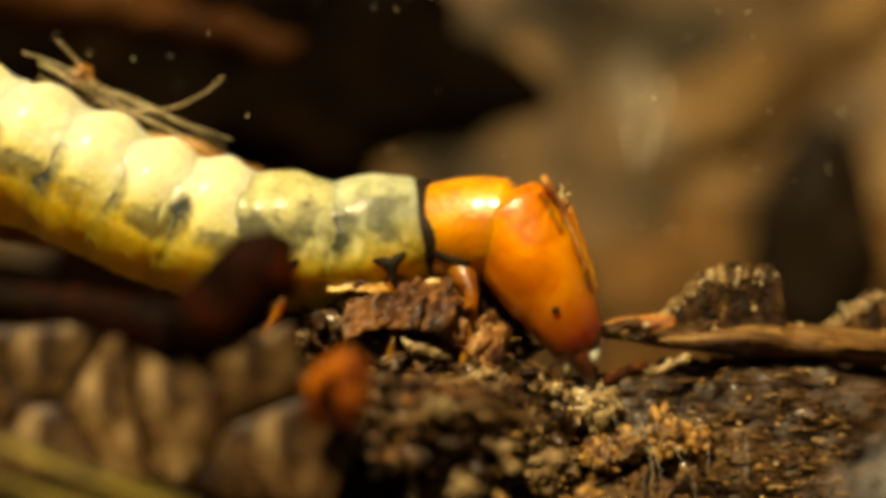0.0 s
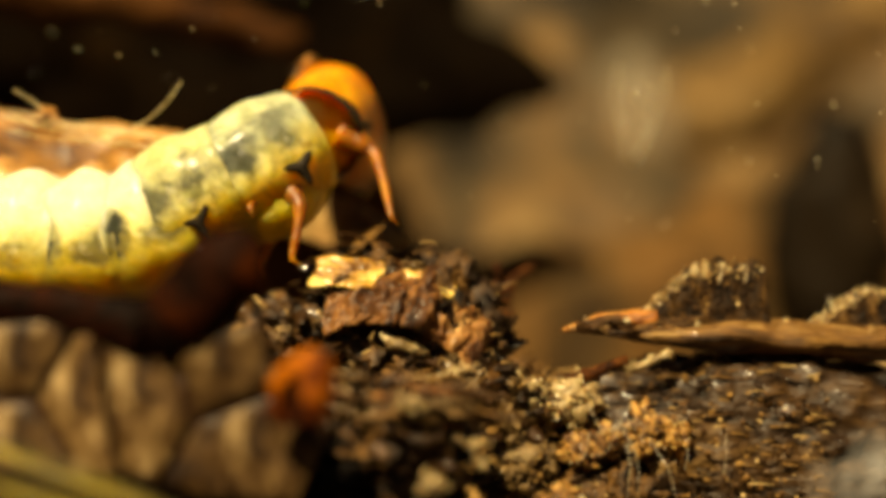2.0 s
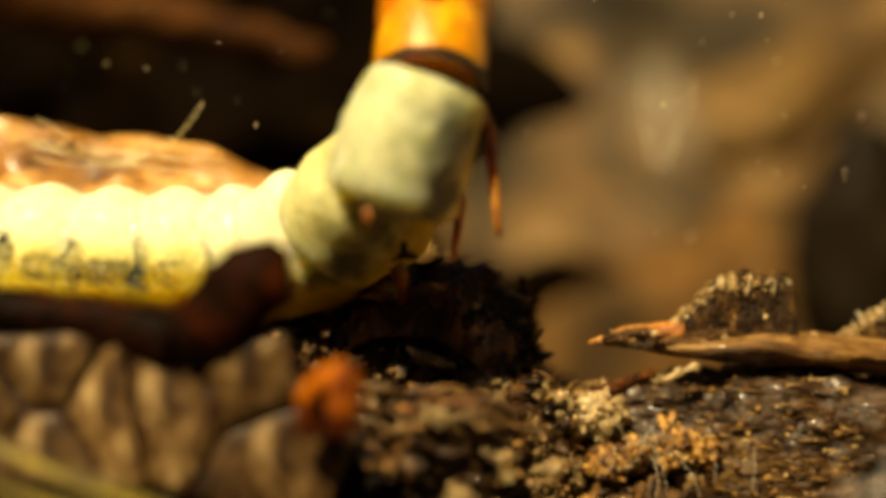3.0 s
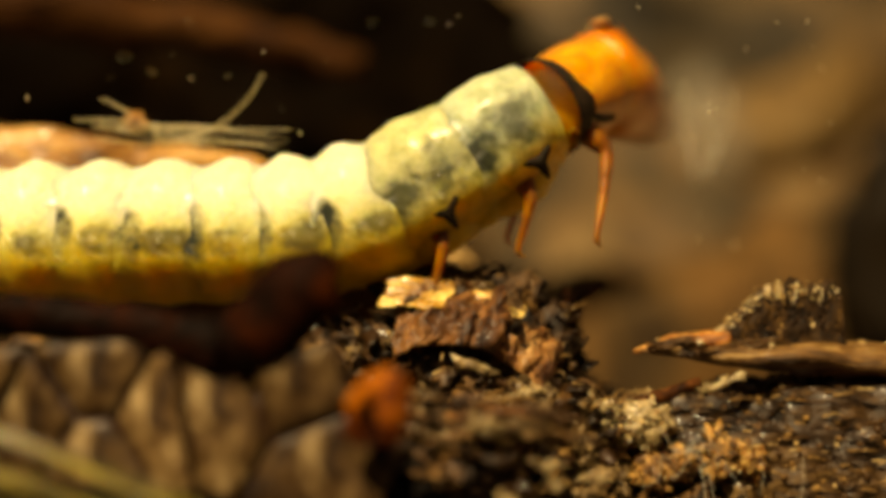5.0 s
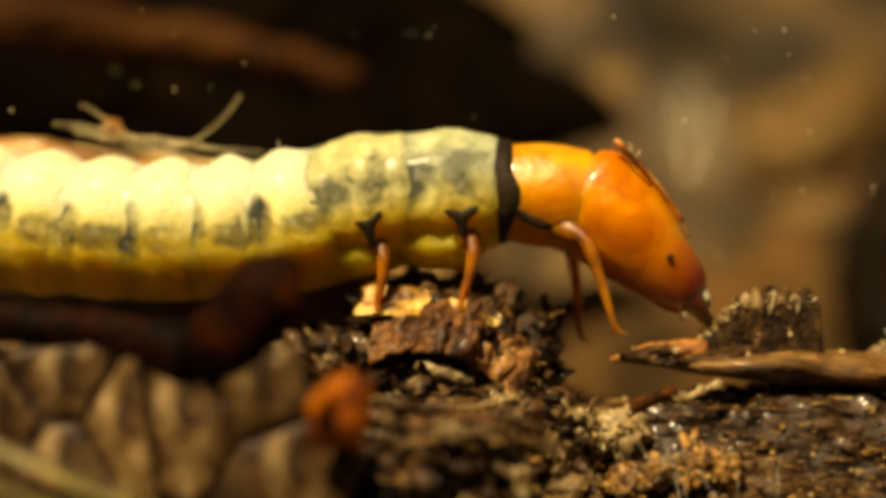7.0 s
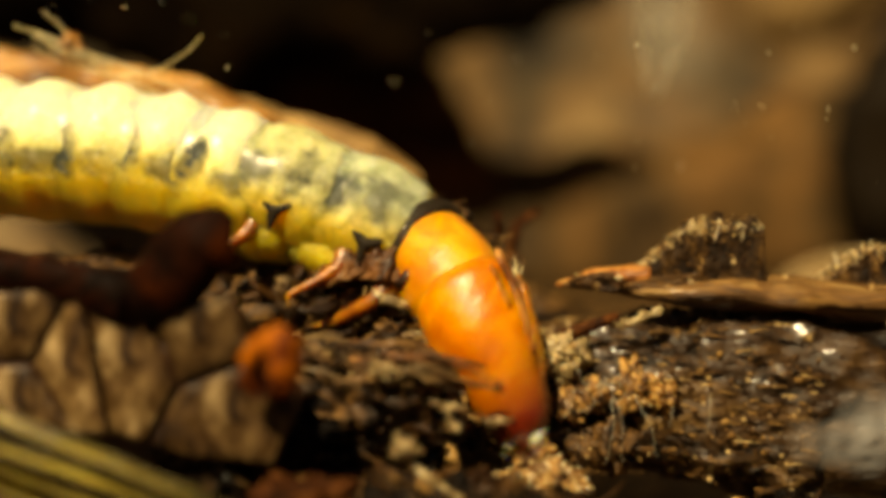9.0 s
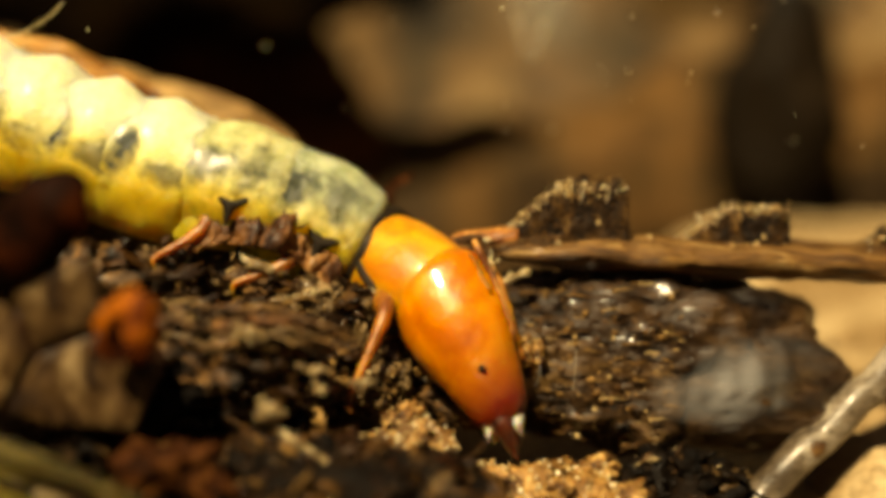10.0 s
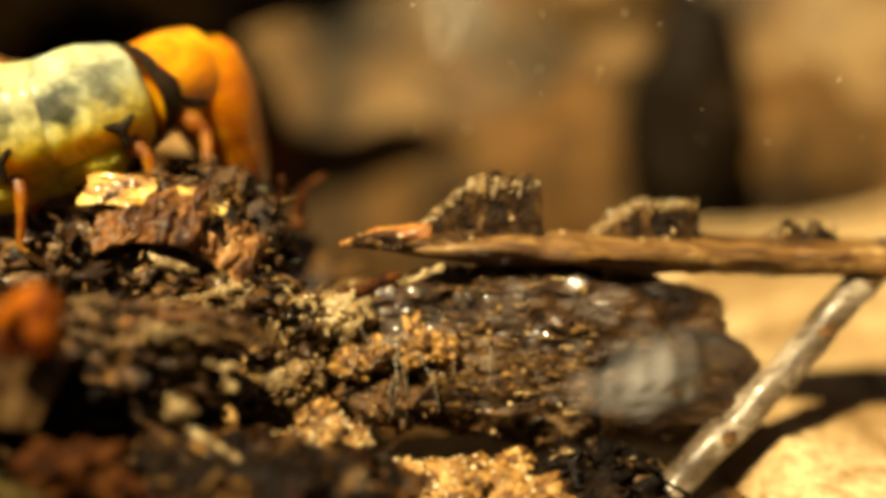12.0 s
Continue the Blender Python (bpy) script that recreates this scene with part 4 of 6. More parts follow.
def gold_flake(length, width, seed):
    bm = bmesh.new()
    add_sheet(bm, length, width, 24, 12, lambda u, v: 0.05 * wob((u * 6, v * 2.5, 0), 0.4, seed, 4) + 0.06 * math.sin(u * 3), 0.015, 0.1)
    for v in bm.verts:
        k = 1 + 0.25 * wob((v.co.x, v.co.y, 0), 0.35, seed + 4)
        v.co.x, v.co.y = v.co.x * k, v.co.y * k
    bmesh.ops.recalc_face_normals(bm, faces=bm.faces[:])
    return bm


def flake_thing(length, width, seed, material, label, m):
    ob = empty_thing("leaf_flake", m, label, "leaf", "leaf flakes")
    part("blade", gold_flake(length, width, seed), material, ob)
    for k in range(4):
        bm = bmesh.new()
        y = (k - 1.5) * width * 0.2
        add_strand(bm, [(length * (u / 8 - 0.5) * 0.9, y + 0.03 * math.sin(u), 0.07 * wob((u * 0.75, y * 1.5, 0), 0.4, seed) + 0.1 * math.sin(u / 8 * 3) + 0.012) for u in range(9)], 0.012, 0.006, 5)
        part("vein", bm, material, ob)
    return ob


flake_thing(1.35, 0.75, 1, GOLD, "golden translucent leaf flake on the humus", M(-1.45, -0.40, -0.50, 52, 3, 2))
flake_thing(1.1, 0.5, 2, GOLD, "golden translucent leaf flake on the humus", M(0.15, -0.42, -0.74, 50, 12, -4))
for c, r0, b, sd in (((1.35, 1.5, -0.95), 0.2, 0.25, 61), ((2.2, 2.6, -1.0), 0.24, -0.3, 62)):
    bm = bmesh.new()
    add_strand(bm, curve((-0.35, 0, -0.6), (0.25, 0, 0.6), (b, 0, 0.1), 14, sd, 0.12), r0, r0 * 0.5, 12, sd, 0.5, 0.7)
    thing("leaf_scrap", bm, RUST_MAT, "rust brown rolled leaf scrap on the humus", "leaf", M(*c), "leaf scraps")
for c, r, mt, sd, lb in (((-1.1, -5.0, -4.6), (0.85, 0.3, 0.42), RUST_MAT, 64, "crumpled red brown leaf scrap among the humus"),
                         ((-2.3, -5.5, -4.9), (0.62, 0.25, 0.3), CHIP_MAT, 65, "crumpled pale yellow leaf scrap among the humus")):
    bm = bmesh.new()
    add_blob(bm, (0, 0, 0), r, sd, 0.8, 0.45, 5, (0, 15, 0), 0, 5)
    thing("leaf_scrap", bm, mt, lb, "leaf", M(*c), "leaf scraps")


def chip(r, seed):
    bm = bmesh.new()
    add_blob(bm, (0, 0, 0), (r[0] * 1.1, r[1] * 0.5, r[2] * 0.6), seed, 1.2, max(r) * 0.5, 3, (20, 0, 0), 0, 4)
    return bm


for i, (c, r, turn) in enumerate((((0.35, -4.2, -3.9), (0.2, 0.15, 0.42), -25), ((0.95, -4.2, -4.5), (0.4, 0.15, 0.14), 35), ((-0.4, -3.6, -2.95), (0.3, 0.2, 0.28), 10),
                                  ((1.0, -3.5, -3.3), (0.22, 0.15, 0.12), 10), ((0.6, -1.4, -2.35), (0.3, 0.2, 0.16), -15), ((-0.2, -1.2, -1.9), (0.35, 0.2, 0.15), 20),
                                  ((0.0, -3.9, -2.6), (0.24, 0.2, 0.26), 15), ((-2.1, -3.9, -5.2), (0.4, 0.2, 0.2), -20), ((1.15, -3.6, -3.6), (0.16, 0.15, 0.10), 40), ((1.9, -3.5, -3.55), (0.18, 0.15, 0.12), -10),
                                  ((1.7, -1.7, -3.9), (0.2, 0.15, 0.12), 0), ((-0.9, -2.6, -2.7), (0.25, 0.2, 0.15), 30), ((2.1, -1.2, -2.6), (0.25, 0.15, 0.15), 40))):
    thing("wood_chip", chip(r, 60 + i), CHIP_MAT, "small pale wet wood chip on the humus", "chip", M(*c, 0, turn, 0), "wood chips")


# ---- near debris in front of the larva ----
dark_leaf = empty_thing("curled_leaf", M(-3.5, -4.9, -0.5), "dark red-brown curled leaf stub before the larva", "leaf")
BAND = [Vector(p) for p in ((1.0, 0, 0.78), (0.62, 0, 0.28), (0.02, 0.1, -0.42), (-0.6, 0.15, -0.80), (-1.7, 0.25, -0.55), (-3.5, 0.4, -0.25), (-5.0, 0.5, -0.2), (-7.0, 0.5, -0.3))]
for nm, i0, i1, radii in (("stub", 0, 3, [0.18, 0.64, 0.66, 0.50]), ("lobe", 2, 5, [0.40, 0.54, 0.40, 0.28]), ("lobe", 4, 7, [0.26, 0.34, 0.36, 0.3])):
    bm = bmesh.new()
    add_limb(bm, BAND[i0:i1 + 1], radii, 24)
    for v in bm.verts:
        v.co += Vector((wob(v.co, 0.5, 71), 0.4 * wob(v.co, 0.5, 72), wob(v.co, 0.5, 73))) * 0.10
        v.co.y *= 0.7
    part(nm, bm, BROWN_LEAF, dark_leaf)


def cut(poly, p, n):
    """The part of a polygon on the side of the line through p that n points away from."""
    out = []
    for q, r in zip(poly, poly[1:] + poly[:1]):
        dq, dr = (q - p).dot(n), (r - p).dot(n)
        if dq <= 0:
            out.append(q)
        if dq * dr < 0:
            out.append(q.lerp(r, dq / (dq - dr)))
    return out


def scale_plate(poly, centre, seed, seam=0.045, thick=0.35):
    """One flat plate facing -y from its outline, with a bevelled rim, upright ribs and a slight tilt."""
    bm = bmesh.new()
    r2 = random.Random(seed)
    tx, tz = r2.uniform(-0.10, 0.10), r2.uniform(-0.10, 0.10)
    ring = []
    for q, r in zip(poly, poly[1:] + poly[:1]):
        n = max(2, int((r - q).length / 0.12))
        ring += [q.lerp(r, k / n) for k in range(n)]
    ring = [q - centre for q in ring]
    ring = [q * (1 - seam / max(0.1, q.length)) for q in ring]
    ring = [q + q.normalized() * 0.04 * wob((q.x, q.y, 0), 0.25, seed) for q in ring]
    rings = []
    levels = [(1.0, thick, 1), (1.0, 0.02, 1), (0.96, -0.03, 1), (0.91, -0.05, 0), (0.72, -0.08, 0), (0.5, -0.09, 0), (0.25, -0.09, 0)]
    for k, y, mt in levels:
        rings.append([bm.verts.new(Vector((q.x * k, y + tx * q.x * k + tz * q.y * k + 0.022 * wob((q.x * k * 4, 0, q.y * k * 0.5), 0.5, seed + 2), q.y * k))) for q in ring])
    n = len(ring)
    for li in range(len(rings) - 1):
        for k in range(n):
            f = bm.faces.new((rings[li][k], rings[li][(k + 1) % n], rings[li + 1][(k + 1) % n], rings[li + 1][k]))
            f.material_index = levels[li + 1][2]
    bm.faces.new(rings[-1])
    bm.faces.new(rings[0][::-1]).material_index = 1
    bmesh.ops.recalc_face_normals(bm, faces=bm.faces[:])
    return bm


cone = empty_thing("cone_fragment", M(-3.5, -5.0, -2.6), "broken cone fragment with beige plates and dark seams", "cone")
FACE = [Vector(p) for p in ((-6.4, 1.2), (-1.5, 1.6), (-0.8, 1.35), (-0.1, 1.2), (1.15, 1.5), (1.35, 0.8), (2.2, -0.5), (1.75, -1.45), (0.3, -1.4), (-0.9, -1.0), (-6.4, -1.0))]
SEEDS = [Vector(p) for p in ((-1.80, 0.20), (-0.82, 0.38), (-2.85, 0.85), (0.45, 0.82), (1.00, -0.55), (-2.75, -0.45), (-3.9, 0.15), (-4.9, 0.7), (-5.1, -0.4), (-6.1, 0.2))]
core = bmesh.new()
add_blob(core, (-2.0, 0.75, -0.1), (4.0, 0.62, 1.6), 80, 0.15, 1.0, 5)
part("core", core, SCALE_EDGE, cone, "dark brown fibrous core")
for k, c in enumerate(SEEDS):
    cell = FACE[:]
    for o in SEEDS:
        if o is not c:
            cell = cut(cell, (c + o) / 2, o - c)
    part("plate", scale_plate(cell, c, k + 1), (SCALE_MAT, SCALE_EDGE), cone, "", M(c.x, 0.05 + (0.07 * k) % 0.16, c.y))


def orange_ring():
    bm = bmesh.new()
    add_blob(bm, (0, 0, 0), (0.5, 0.24, 0.66), 90, 0.32, 0.5, 4, (0, 25, 0), 0, 4)
    for v in bm.verts:
        d = math.hypot((v.co.x + 0.1) / 0.16, (v.co.z + 0.08) / 0.42)
        if v.co.y < 0 and d < 1:
            v.co.y += 0.42 * (1 - d * d)
    return bm


rind = empty_thing("rind_ring", M(-1.62, -5.5, -2.15), "deep orange rind with a dark slit", "rind")
part("shell", orange_ring(), ORANGE_RIND, rind)
bm = bmesh.new()
add_strand(bm, [(-0.1 + 0.17 * math.cos(a * 0.4), -0.2, -0.08 + 0.42 * math.sin(a * 0.4)) for a in range(17)], 0.05, 0.05, 6, 3, 0.4)
part("lip", bm, ORANGE_RIND, rind)
bm = bmesh.new()
add_blob(bm, (-0.1, -0.02, -0.08), (0.12, 0.08, 0.34), 3, 0.2, 0.2, 3)
part("slit", bm, BROWN_LEAF, rind, "dark slit")


def grass_blade(seed, length):
    bm = bmesh.new()
    add_sheet(bm, length, 0.24, 40, 8, lambda u, v: 0.18 * abs(v) + 0.25 * math.sin(u * 2 + seed), 0.05, 0.2)
    bmesh.ops.recalc_face_normals(bm, faces=bm.faces[:])
    return bm


for sd, ln, lb, m in ((0.0, 8, "yellow-green grass blade lying across the cone's foot", M(-5.0, -5.75, -3.52, 62, 20, -2)), (1.0, 8, "yellow-green grass blade lying across the cone's foot", M(-5.0, -5.65, -3.92, 75, 18, 2)),
                      (2.0, 7, "dull green grass blade lying across the cone's foot", M(-5.2, -5.7, -4.35, 55, 21, 0)), (3.0, 6, "dull green grass blade lying across the cone's foot", M(-4.9, -5.6, -4.75, 70, 19, 1))):
    blade = empty_thing("grass_blade", m, lb, "grass", "grass blades")
    part("blade", grass_blade(sd, ln), BLADE, blade)
    bm = bmesh.new()
    add_strand(bm, [(ln * (u / 20 - 0.5), 0, 0.25 * math.sin(u / 10 + sd) + 0.04) for u in range(1, 20)], 0.04, 0.02, 6)
    part("midrib", bm, BLADE, blade)


# ---- leaf and root hairs behind the larva ----
for sd, ln, wd, tone, m, lb in ((1, 9.5, 2.4, TAN_LEAF, M(-7.9, 2.6, 1.9, 58, 9, 0), "curled tan dry leaf behind the larva"),
                                (2, 8.5, 1.8, TAN_LEAF, M(-8.5, 3.3, 1.0, 70, 3, 0), "curled tan dry leaf under another leaf"),
                                (3, 6.0, 1.4, LOG_MAT, M(-3.4, 4.5, 1.0, 60, 18, 0), "brown dry leaf in the shade")):
    leaf_thing("dry_leaf", m, lb, tone, ln, wd, lambda u, v, q=sd: 0.25 * wob((u * 6, v * 0.8, 0), 0.8, q) + 0.15 * math.sin(u * 9 + v), 0.45, 0.07, 5, "dry leaves")


hairs = empty_thing("root_hair_tangle", M(-6.38, 1.0, 3.0), "tangle of pale root hairs on the dry leaf", "roots")
for i in range(9):
    x0, x1 = rng.uniform(-2.9, -0.8), rng.uniform(0.4, 2.3)
    bm = bmesh.new()
    add_strand(bm, curve((x0, rng.uniform(-0.4, 0.4), 0.15 - 0.42 * x0 + rng.uniform(-0.3, 0.1)), (x1, rng.uniform(-0.4, 0.4), -0.1 - 0.25 * x1 + rng.uniform(-0.4, 0.1)),
                         (0, 0, rng.uniform(-0.15, 0.15)), 12, i, 0.07), 0.014, 0.007, 5)
    part("hair", bm, HAIR, hairs)
for a, b, c, r0, r1 in (((-0.6, 0, 0.1), (1.8, -0.2, 0.75), (0.2, 0, -0.35), 0.03, 0.022), ((-1.2, 0, 0.6), (-1.7, -0.2, 1.5), (0.15, 0, 0), 0.045, 0.02)):
    bm = bmesh.new()
    add_strand(bm, curve(a, b, c, 12, 4, 0.05), r0 * 0.7, r1 * 0.6, 5)
    part("hair", bm, HAIR, hairs)
bm = bmesh.new()
add_blob(bm, (-1.2, 0, 0.75), (0.22, 0.2, 0.22), 4, 0.8, 0.15, 3)
part("tuft", bm, TAN_LEAF, hairs, "brown tuft of dirt")


# ---- specks drifting in the water ----
def specks():
    bm = bmesh.new()
    for i in range(85):
        s = 0.009 + 0.024 * rng.random() ** 2
        add_blob(bm, (rng.uniform(-10, 15), rng.uniform(-1.5, 4.5), rng.uniform(0.2, 6)), (s, s, s * rng.uniform(1, 2.5)), i, 0.4, s, 1, (0, rng.uniform(-30, 30), 0), 0, 1)
    return bm


thing("water_specks", specks(), PALE, "fine pale specks floating in the water", "specks", None, "", "stuff")


# ---- the larva ----
def body_segment(length, r0, r1, fold, seed, belly=1.0, lead=0.42):
    """One soft ring of the body: x forward, z the back."""
    bm = bmesh.new()
    n, sides = 22, 36
    over = 0.42
    rings = []
    for i in range(n + 1):
        u = i / n
        x = -length / 2 - over + u * (length + over + lead)
        e = abs(x) / (length / 2 + (over if x < 0 else lead))
        r = (r0 + (r1 - r0) * u)
        k = (1 - e ** 12) ** 0.5 if e < 1 else 0.0
        k = max(k, 0.12)
        wave = 0.5 * math.cos(2 * math.pi * (x / length))
        ring = []
        for s in range(sides):
            a = 2 * math.pi * s / sides
            c, z = math.cos(a), math.sin(a)
            rr = r * k * (1 + fold * wave * (0.25 + 0.75 * max(0.0, min(1.0, z + 0.35)))) * (1 + 0.035 * wob((x * 1.5, c * 1.6, z * 1.6), 0.7, seed, 3))
            # fleshy side fold
            rr *= 1 + 0.06 * math.exp(-((z + 0.35) / 0.22) ** 2)
            ring.append(bm.verts.new((x, c * rr * 0.95, z * rr * (1.0 if z > 0 else belly))))
        rings.append(ring)
    for a, b in zip(rings, rings[1:]):
        for s in range(sides):
            bm.faces.new((a[s], a[(s + 1) % sides], b[(s + 1) % sides], b[s]))
    bm.faces.new(rings[0][::-1])
    bm.faces.new(rings[-1])
    bmesh.ops.recalc_face_normals(bm, faces=bm.faces[:])
    return bm


def shield(length, profile, start, seed, sides=40, n=36):
    """A hard capsule along +x; profile(u) gives the radius, start the first x."""
    bm = bmesh.new()
    rings = []
    for i in range(n + 1):
        u = i / n
        r, h, dz = profile(u)
        ring = []
        for s in range(sides):
            a = 2 * math.pi * s / sides
            c, z = math.cos(a), math.sin(a)
            k = 1 + 0.02 * wob((u * length, c, z), 0.6, seed, 2)
            ring.append(bm.verts.new((start + length * u, c * r * k, z * h * k + dz)))
        rings.append(ring)
    for a, b in zip(rings, rings[1:]):
        for s in range(sides):
            bm.faces.new((a[s], a[(s + 1) % sides], b[(s + 1) % sides], b[s]))
    bm.faces.new(rings[0][::-1])
    bm.faces.new(rings[-1])
    bmesh.ops.recalc_face_normals(bm, faces=bm.faces[:])
    return bm


def leg_mesh(side, reach, back, r=0.165):
    """Coxa, femur, tibia and claw of one leg; side +1 is the far one."""
    bm = bmesh.new()
    hip = Vector((0, 0.45 * side, -0.75))
    knee = hip + Vector((0.55 - back, 0.45 * side, -0.55))
    shin = knee + Vector((-0.02 - back * 0.3, 0.06 * side, -reach * 0.5))
    ankle = knee + Vector((-0.10 - back * 0.6, 0.08 * side, -reach))
    claw = ankle + Vector((0.22, 0.0, -0.12))
    add_limb(bm, [hip, hip.lerp(knee, 0.5), knee, shin, ankle, claw], [r * 3.2, r * 2.3, r * 1.35, r * 0.85, r * 0.55, r * 0.12])
    return bm


def plate_mark(side, fore, out):
    """The black plate over a leg's base: forked on the soft segments, a tapering bar under the neck shield."""
    bm = bmesh.new()
    if fore:
        a = Vector((-0.55, 0.91 * side, -0.40))
        add_limb(bm, [a, a + Vector((0.32, -0.06 * side, -0.24)), a + Vector((0.72, -0.13 * side, -0.36)), a + Vector((1.0, -0.10 * side, -0.30))], [0.07, 0.12, 0.13, 0.03], 8)
    else:
        p = Vector((0, out * side, -0.62))
        for q, r in (((-0.33, 0.05 * side, 0.17), 0.05), ((0.32, 0.05 * side, 0.19), 0.05), ((0.02, -0.10 * side, -0.40), 0.04)):
            add_limb(bm, [p, p + Vector(q) * 0.5, p + Vector(q)], [0.13, 0.095, r], 8)
    # the plate is flat and close to the skin
    for v in bm.verts:
        on = (0.90 - 0.13 * (v.co.x + 0.6) if fore else out) * side
        v.co.y = on + (v.co.y - on) * 0.5
    return bm


larva = empty_thing("caddisfly_larva", M(-4.0, 0.3, -1.2), "cream caddisfly larva with a glossy orange head and thorax shield", "larva")

HEAD_LEN = 3.1


def head_profile(u):
    swell = 0.90 + 0.10 * math.sin(math.pi * min(1, u * 1.4 + 0.1))
    w = 1.02 * swell * (1 - 0.52 * max(0, (u - 0.32) / 0.68) ** 1.8)
    h = 1.10 * swell * (1 - 0.56 * max(0, (u - 0.25) / 0.75) ** 1.7)
    if u < 0.08:
        w, h = w * (0.8 + u * 2.5), h * (0.8 + u * 2.5)
    if u > 0.88:
        k = max(0.08, (1 - ((u - 0.88) / 0.12) ** 2) ** 0.5)
        w, h = w * k, h * k
    return w, h, 0.06 - 0.26 * u


head = part("head", shield(HEAD_LEN + 0.45, head_profile, -0.45, 3), HEAD_MAT, larva, "glossy orange head capsule darkening to the jaws")
for side in (-1, 1):
    bm = bmesh.new()
    add_limb(bm, [Vector((2.55, 0.26 * side, -0.22)), Vector((2.95, 0.24 * side, -0.24)), Vector((3.3, 0.14 * side, -0.32)), Vector((3.6, 0.03 * side, -0.42))], [0.24, 0.22, 0.14, 0.03], 10)
    part("mandible", bm, JAW_MAT, head, "dark red-brown jaw")
    bm = bmesh.new()
    add_blob(bm, (2.0, 0.80 * side, 0.06), (0.08, 0.05, 0.08), 1, 0, 1, 2)
    part("eye", bm, BLACK_MAT, head, "tiny black eye spot")
    bm = bmesh.new()
    add_limb(bm, [Vector((2.75, 0.2 * side, -0.45)), Vector((2.95, 0.26 * side, -0.55)), Vector((3.1, 0.22 * side, -0.66))], [0.09, 0.07, 0.03], 8)
    part("palp", bm, PALE_MAT, head, "pale translucent palp")
bm = bmesh.new()
add_blob(bm, (2.98, 0, 0.02), (0.34, 0.24, 0.10), 5, 0.25, 0.2, 3, (0, 22, 0))
part("labrum", bm, PALE_MAT, head, "pale translucent upper lip")
r2 = random.Random(77)
for x0, x1, y, up, w, mt in ((-0.35, 1.75, -0.28, 0.10, 0.16, ORANGE_WOOD), (0.2, 2.1, 0.05, 0.07, 0.14, HEAD_MAT), (-0.1, 0.8, -0.5, 0.02, 0.12, LEG_MAT)):
    # long torn scraps that lie along the crown, a little off it
    bm = bmesh.new()
    pts = []
    for k in range(15):
        x = x0 + (x1 - x0) * k / 14
        wd, h, dz = head_profile(max(0.1, min(1.0, (x + 0.45) / (HEAD_LEN + 0.45))))
        pts.append((x, y, h * math.sqrt(max(0.1, 1 - (y / wd) ** 2)) + dz + up * (0.4 + abs(2 * k / 14 - 1)) + 0.03 * wob((x, y, 0), 0.3, 4)))
    add_strand(bm, pts, w, w * 0.6, 10, x0 * 3, 0.9, 0.35)
    part("debris_scrap", bm, mt, head, "torn orange scrap stuck along the crown")
for k in range(7):
    bm = bmesh.new()
    add_strand(bm, curve((0, 0, 0), (r2.uniform(-0.3, 0.2), r2.uniform(-0.2, 0.2), r2.uniform(0.2, 0.42)), (0.05, 0, 0), 5, k, 0.06), 0.035, 0.012, 5, k, 0.5)
    part("debris_thread", bm, HAIR if k % 2 else TWIG, head, "pale thread of dirt on the crown", M(r2.uniform(0.0, 0.35), r2.uniform(-0.2, 0.1), 1.02))


def pro_profile(u):
    w = 0.92 + 0.10 * math.sin(math.pi * u)
    h = 0.97 + 0.10 * math.sin(math.pi * u)
    if u < 0.06:
        w, h = w * (0.8 + u * 3.3), h * (0.8 + u * 3.3)
    if u > 0.92:
        w, h = w * (1 - (u - 0.92) * 2), h * (1 - (u - 0.92) * 2)
    return w, h, -0.05


pronotum = part("pronotum", shield(1.85, pro_profile, 0.0, 4), PRO_MAT, larva, "amber neck shield")
bm = bmesh.new()
rows = []
for k in range(48):
    a = 2 * math.pi * k / 48
    c, z = math.cos(a), math.sin(a)
    width = 0.12 + 0.27 * math.exp(-((z + 0.15) / 0.5) ** 2)
    row = []
    for q in range(5):
        x = -0.16 - 0.04 * (z + 0.3) + (width + 0.22) * q / 4 + 0.07 * wob((c * 1.5, z * 1.5, q * 0.1), 0.35, 2) * (q > 2)
        w, h, dz = pro_profile(max(0.065, min(1.0, x / 1.85)))
        g = (1.085 if q < 4 else 0.985)
        row.append(bm.verts.new((x, c * w * g, z * h * g + dz)))
    rows.append(row)
for k in range(48):
    for q in range(4):
        bm.faces.new((rows[k][q], rows[(k + 1) % 48][q], rows[(k + 1) % 48][q + 1], rows[k][q + 1]))
bmesh.ops.recalc_face_normals(bm, faces=bm.faces[:])
part("collar", bm, BLACK_MAT, pronotum, "black rear margin")

THORAX = [(2.0, 1.28, 1.12), (1.75, 1.30, 1.28)]
ABDOMEN = [(1.35, 1.30, 1.30), (1.3, 1.30, 1.29), (1.35, 1.31, 1.30), (1.35, 1.32, 1.31), (1.4, 1.34, 1.32), (1.4, 1.34, 1.34), (1.4, 1.32, 1.34), (1.35, 1.24, 1.32), (1.3, 0.95, 1.24)]
thorax = [part("thorax_segment", body_segment(l, a, b, 0.10, 11 + i, 1.08, 0.12 if i == 0 else 0.42), SKIN_MID if i else SKIN_FRONT, larva, "greenish cream thorax segment with grey marks") for i, (l, a, b) in enumerate(THORAX)]
abdomen = [part("abdomen_segment", body_segment(l, a, b, 0.15, 21 + i, 1.26), SKIN, larva) for i, (l, a, b) in enumerate(ABDOMEN)]
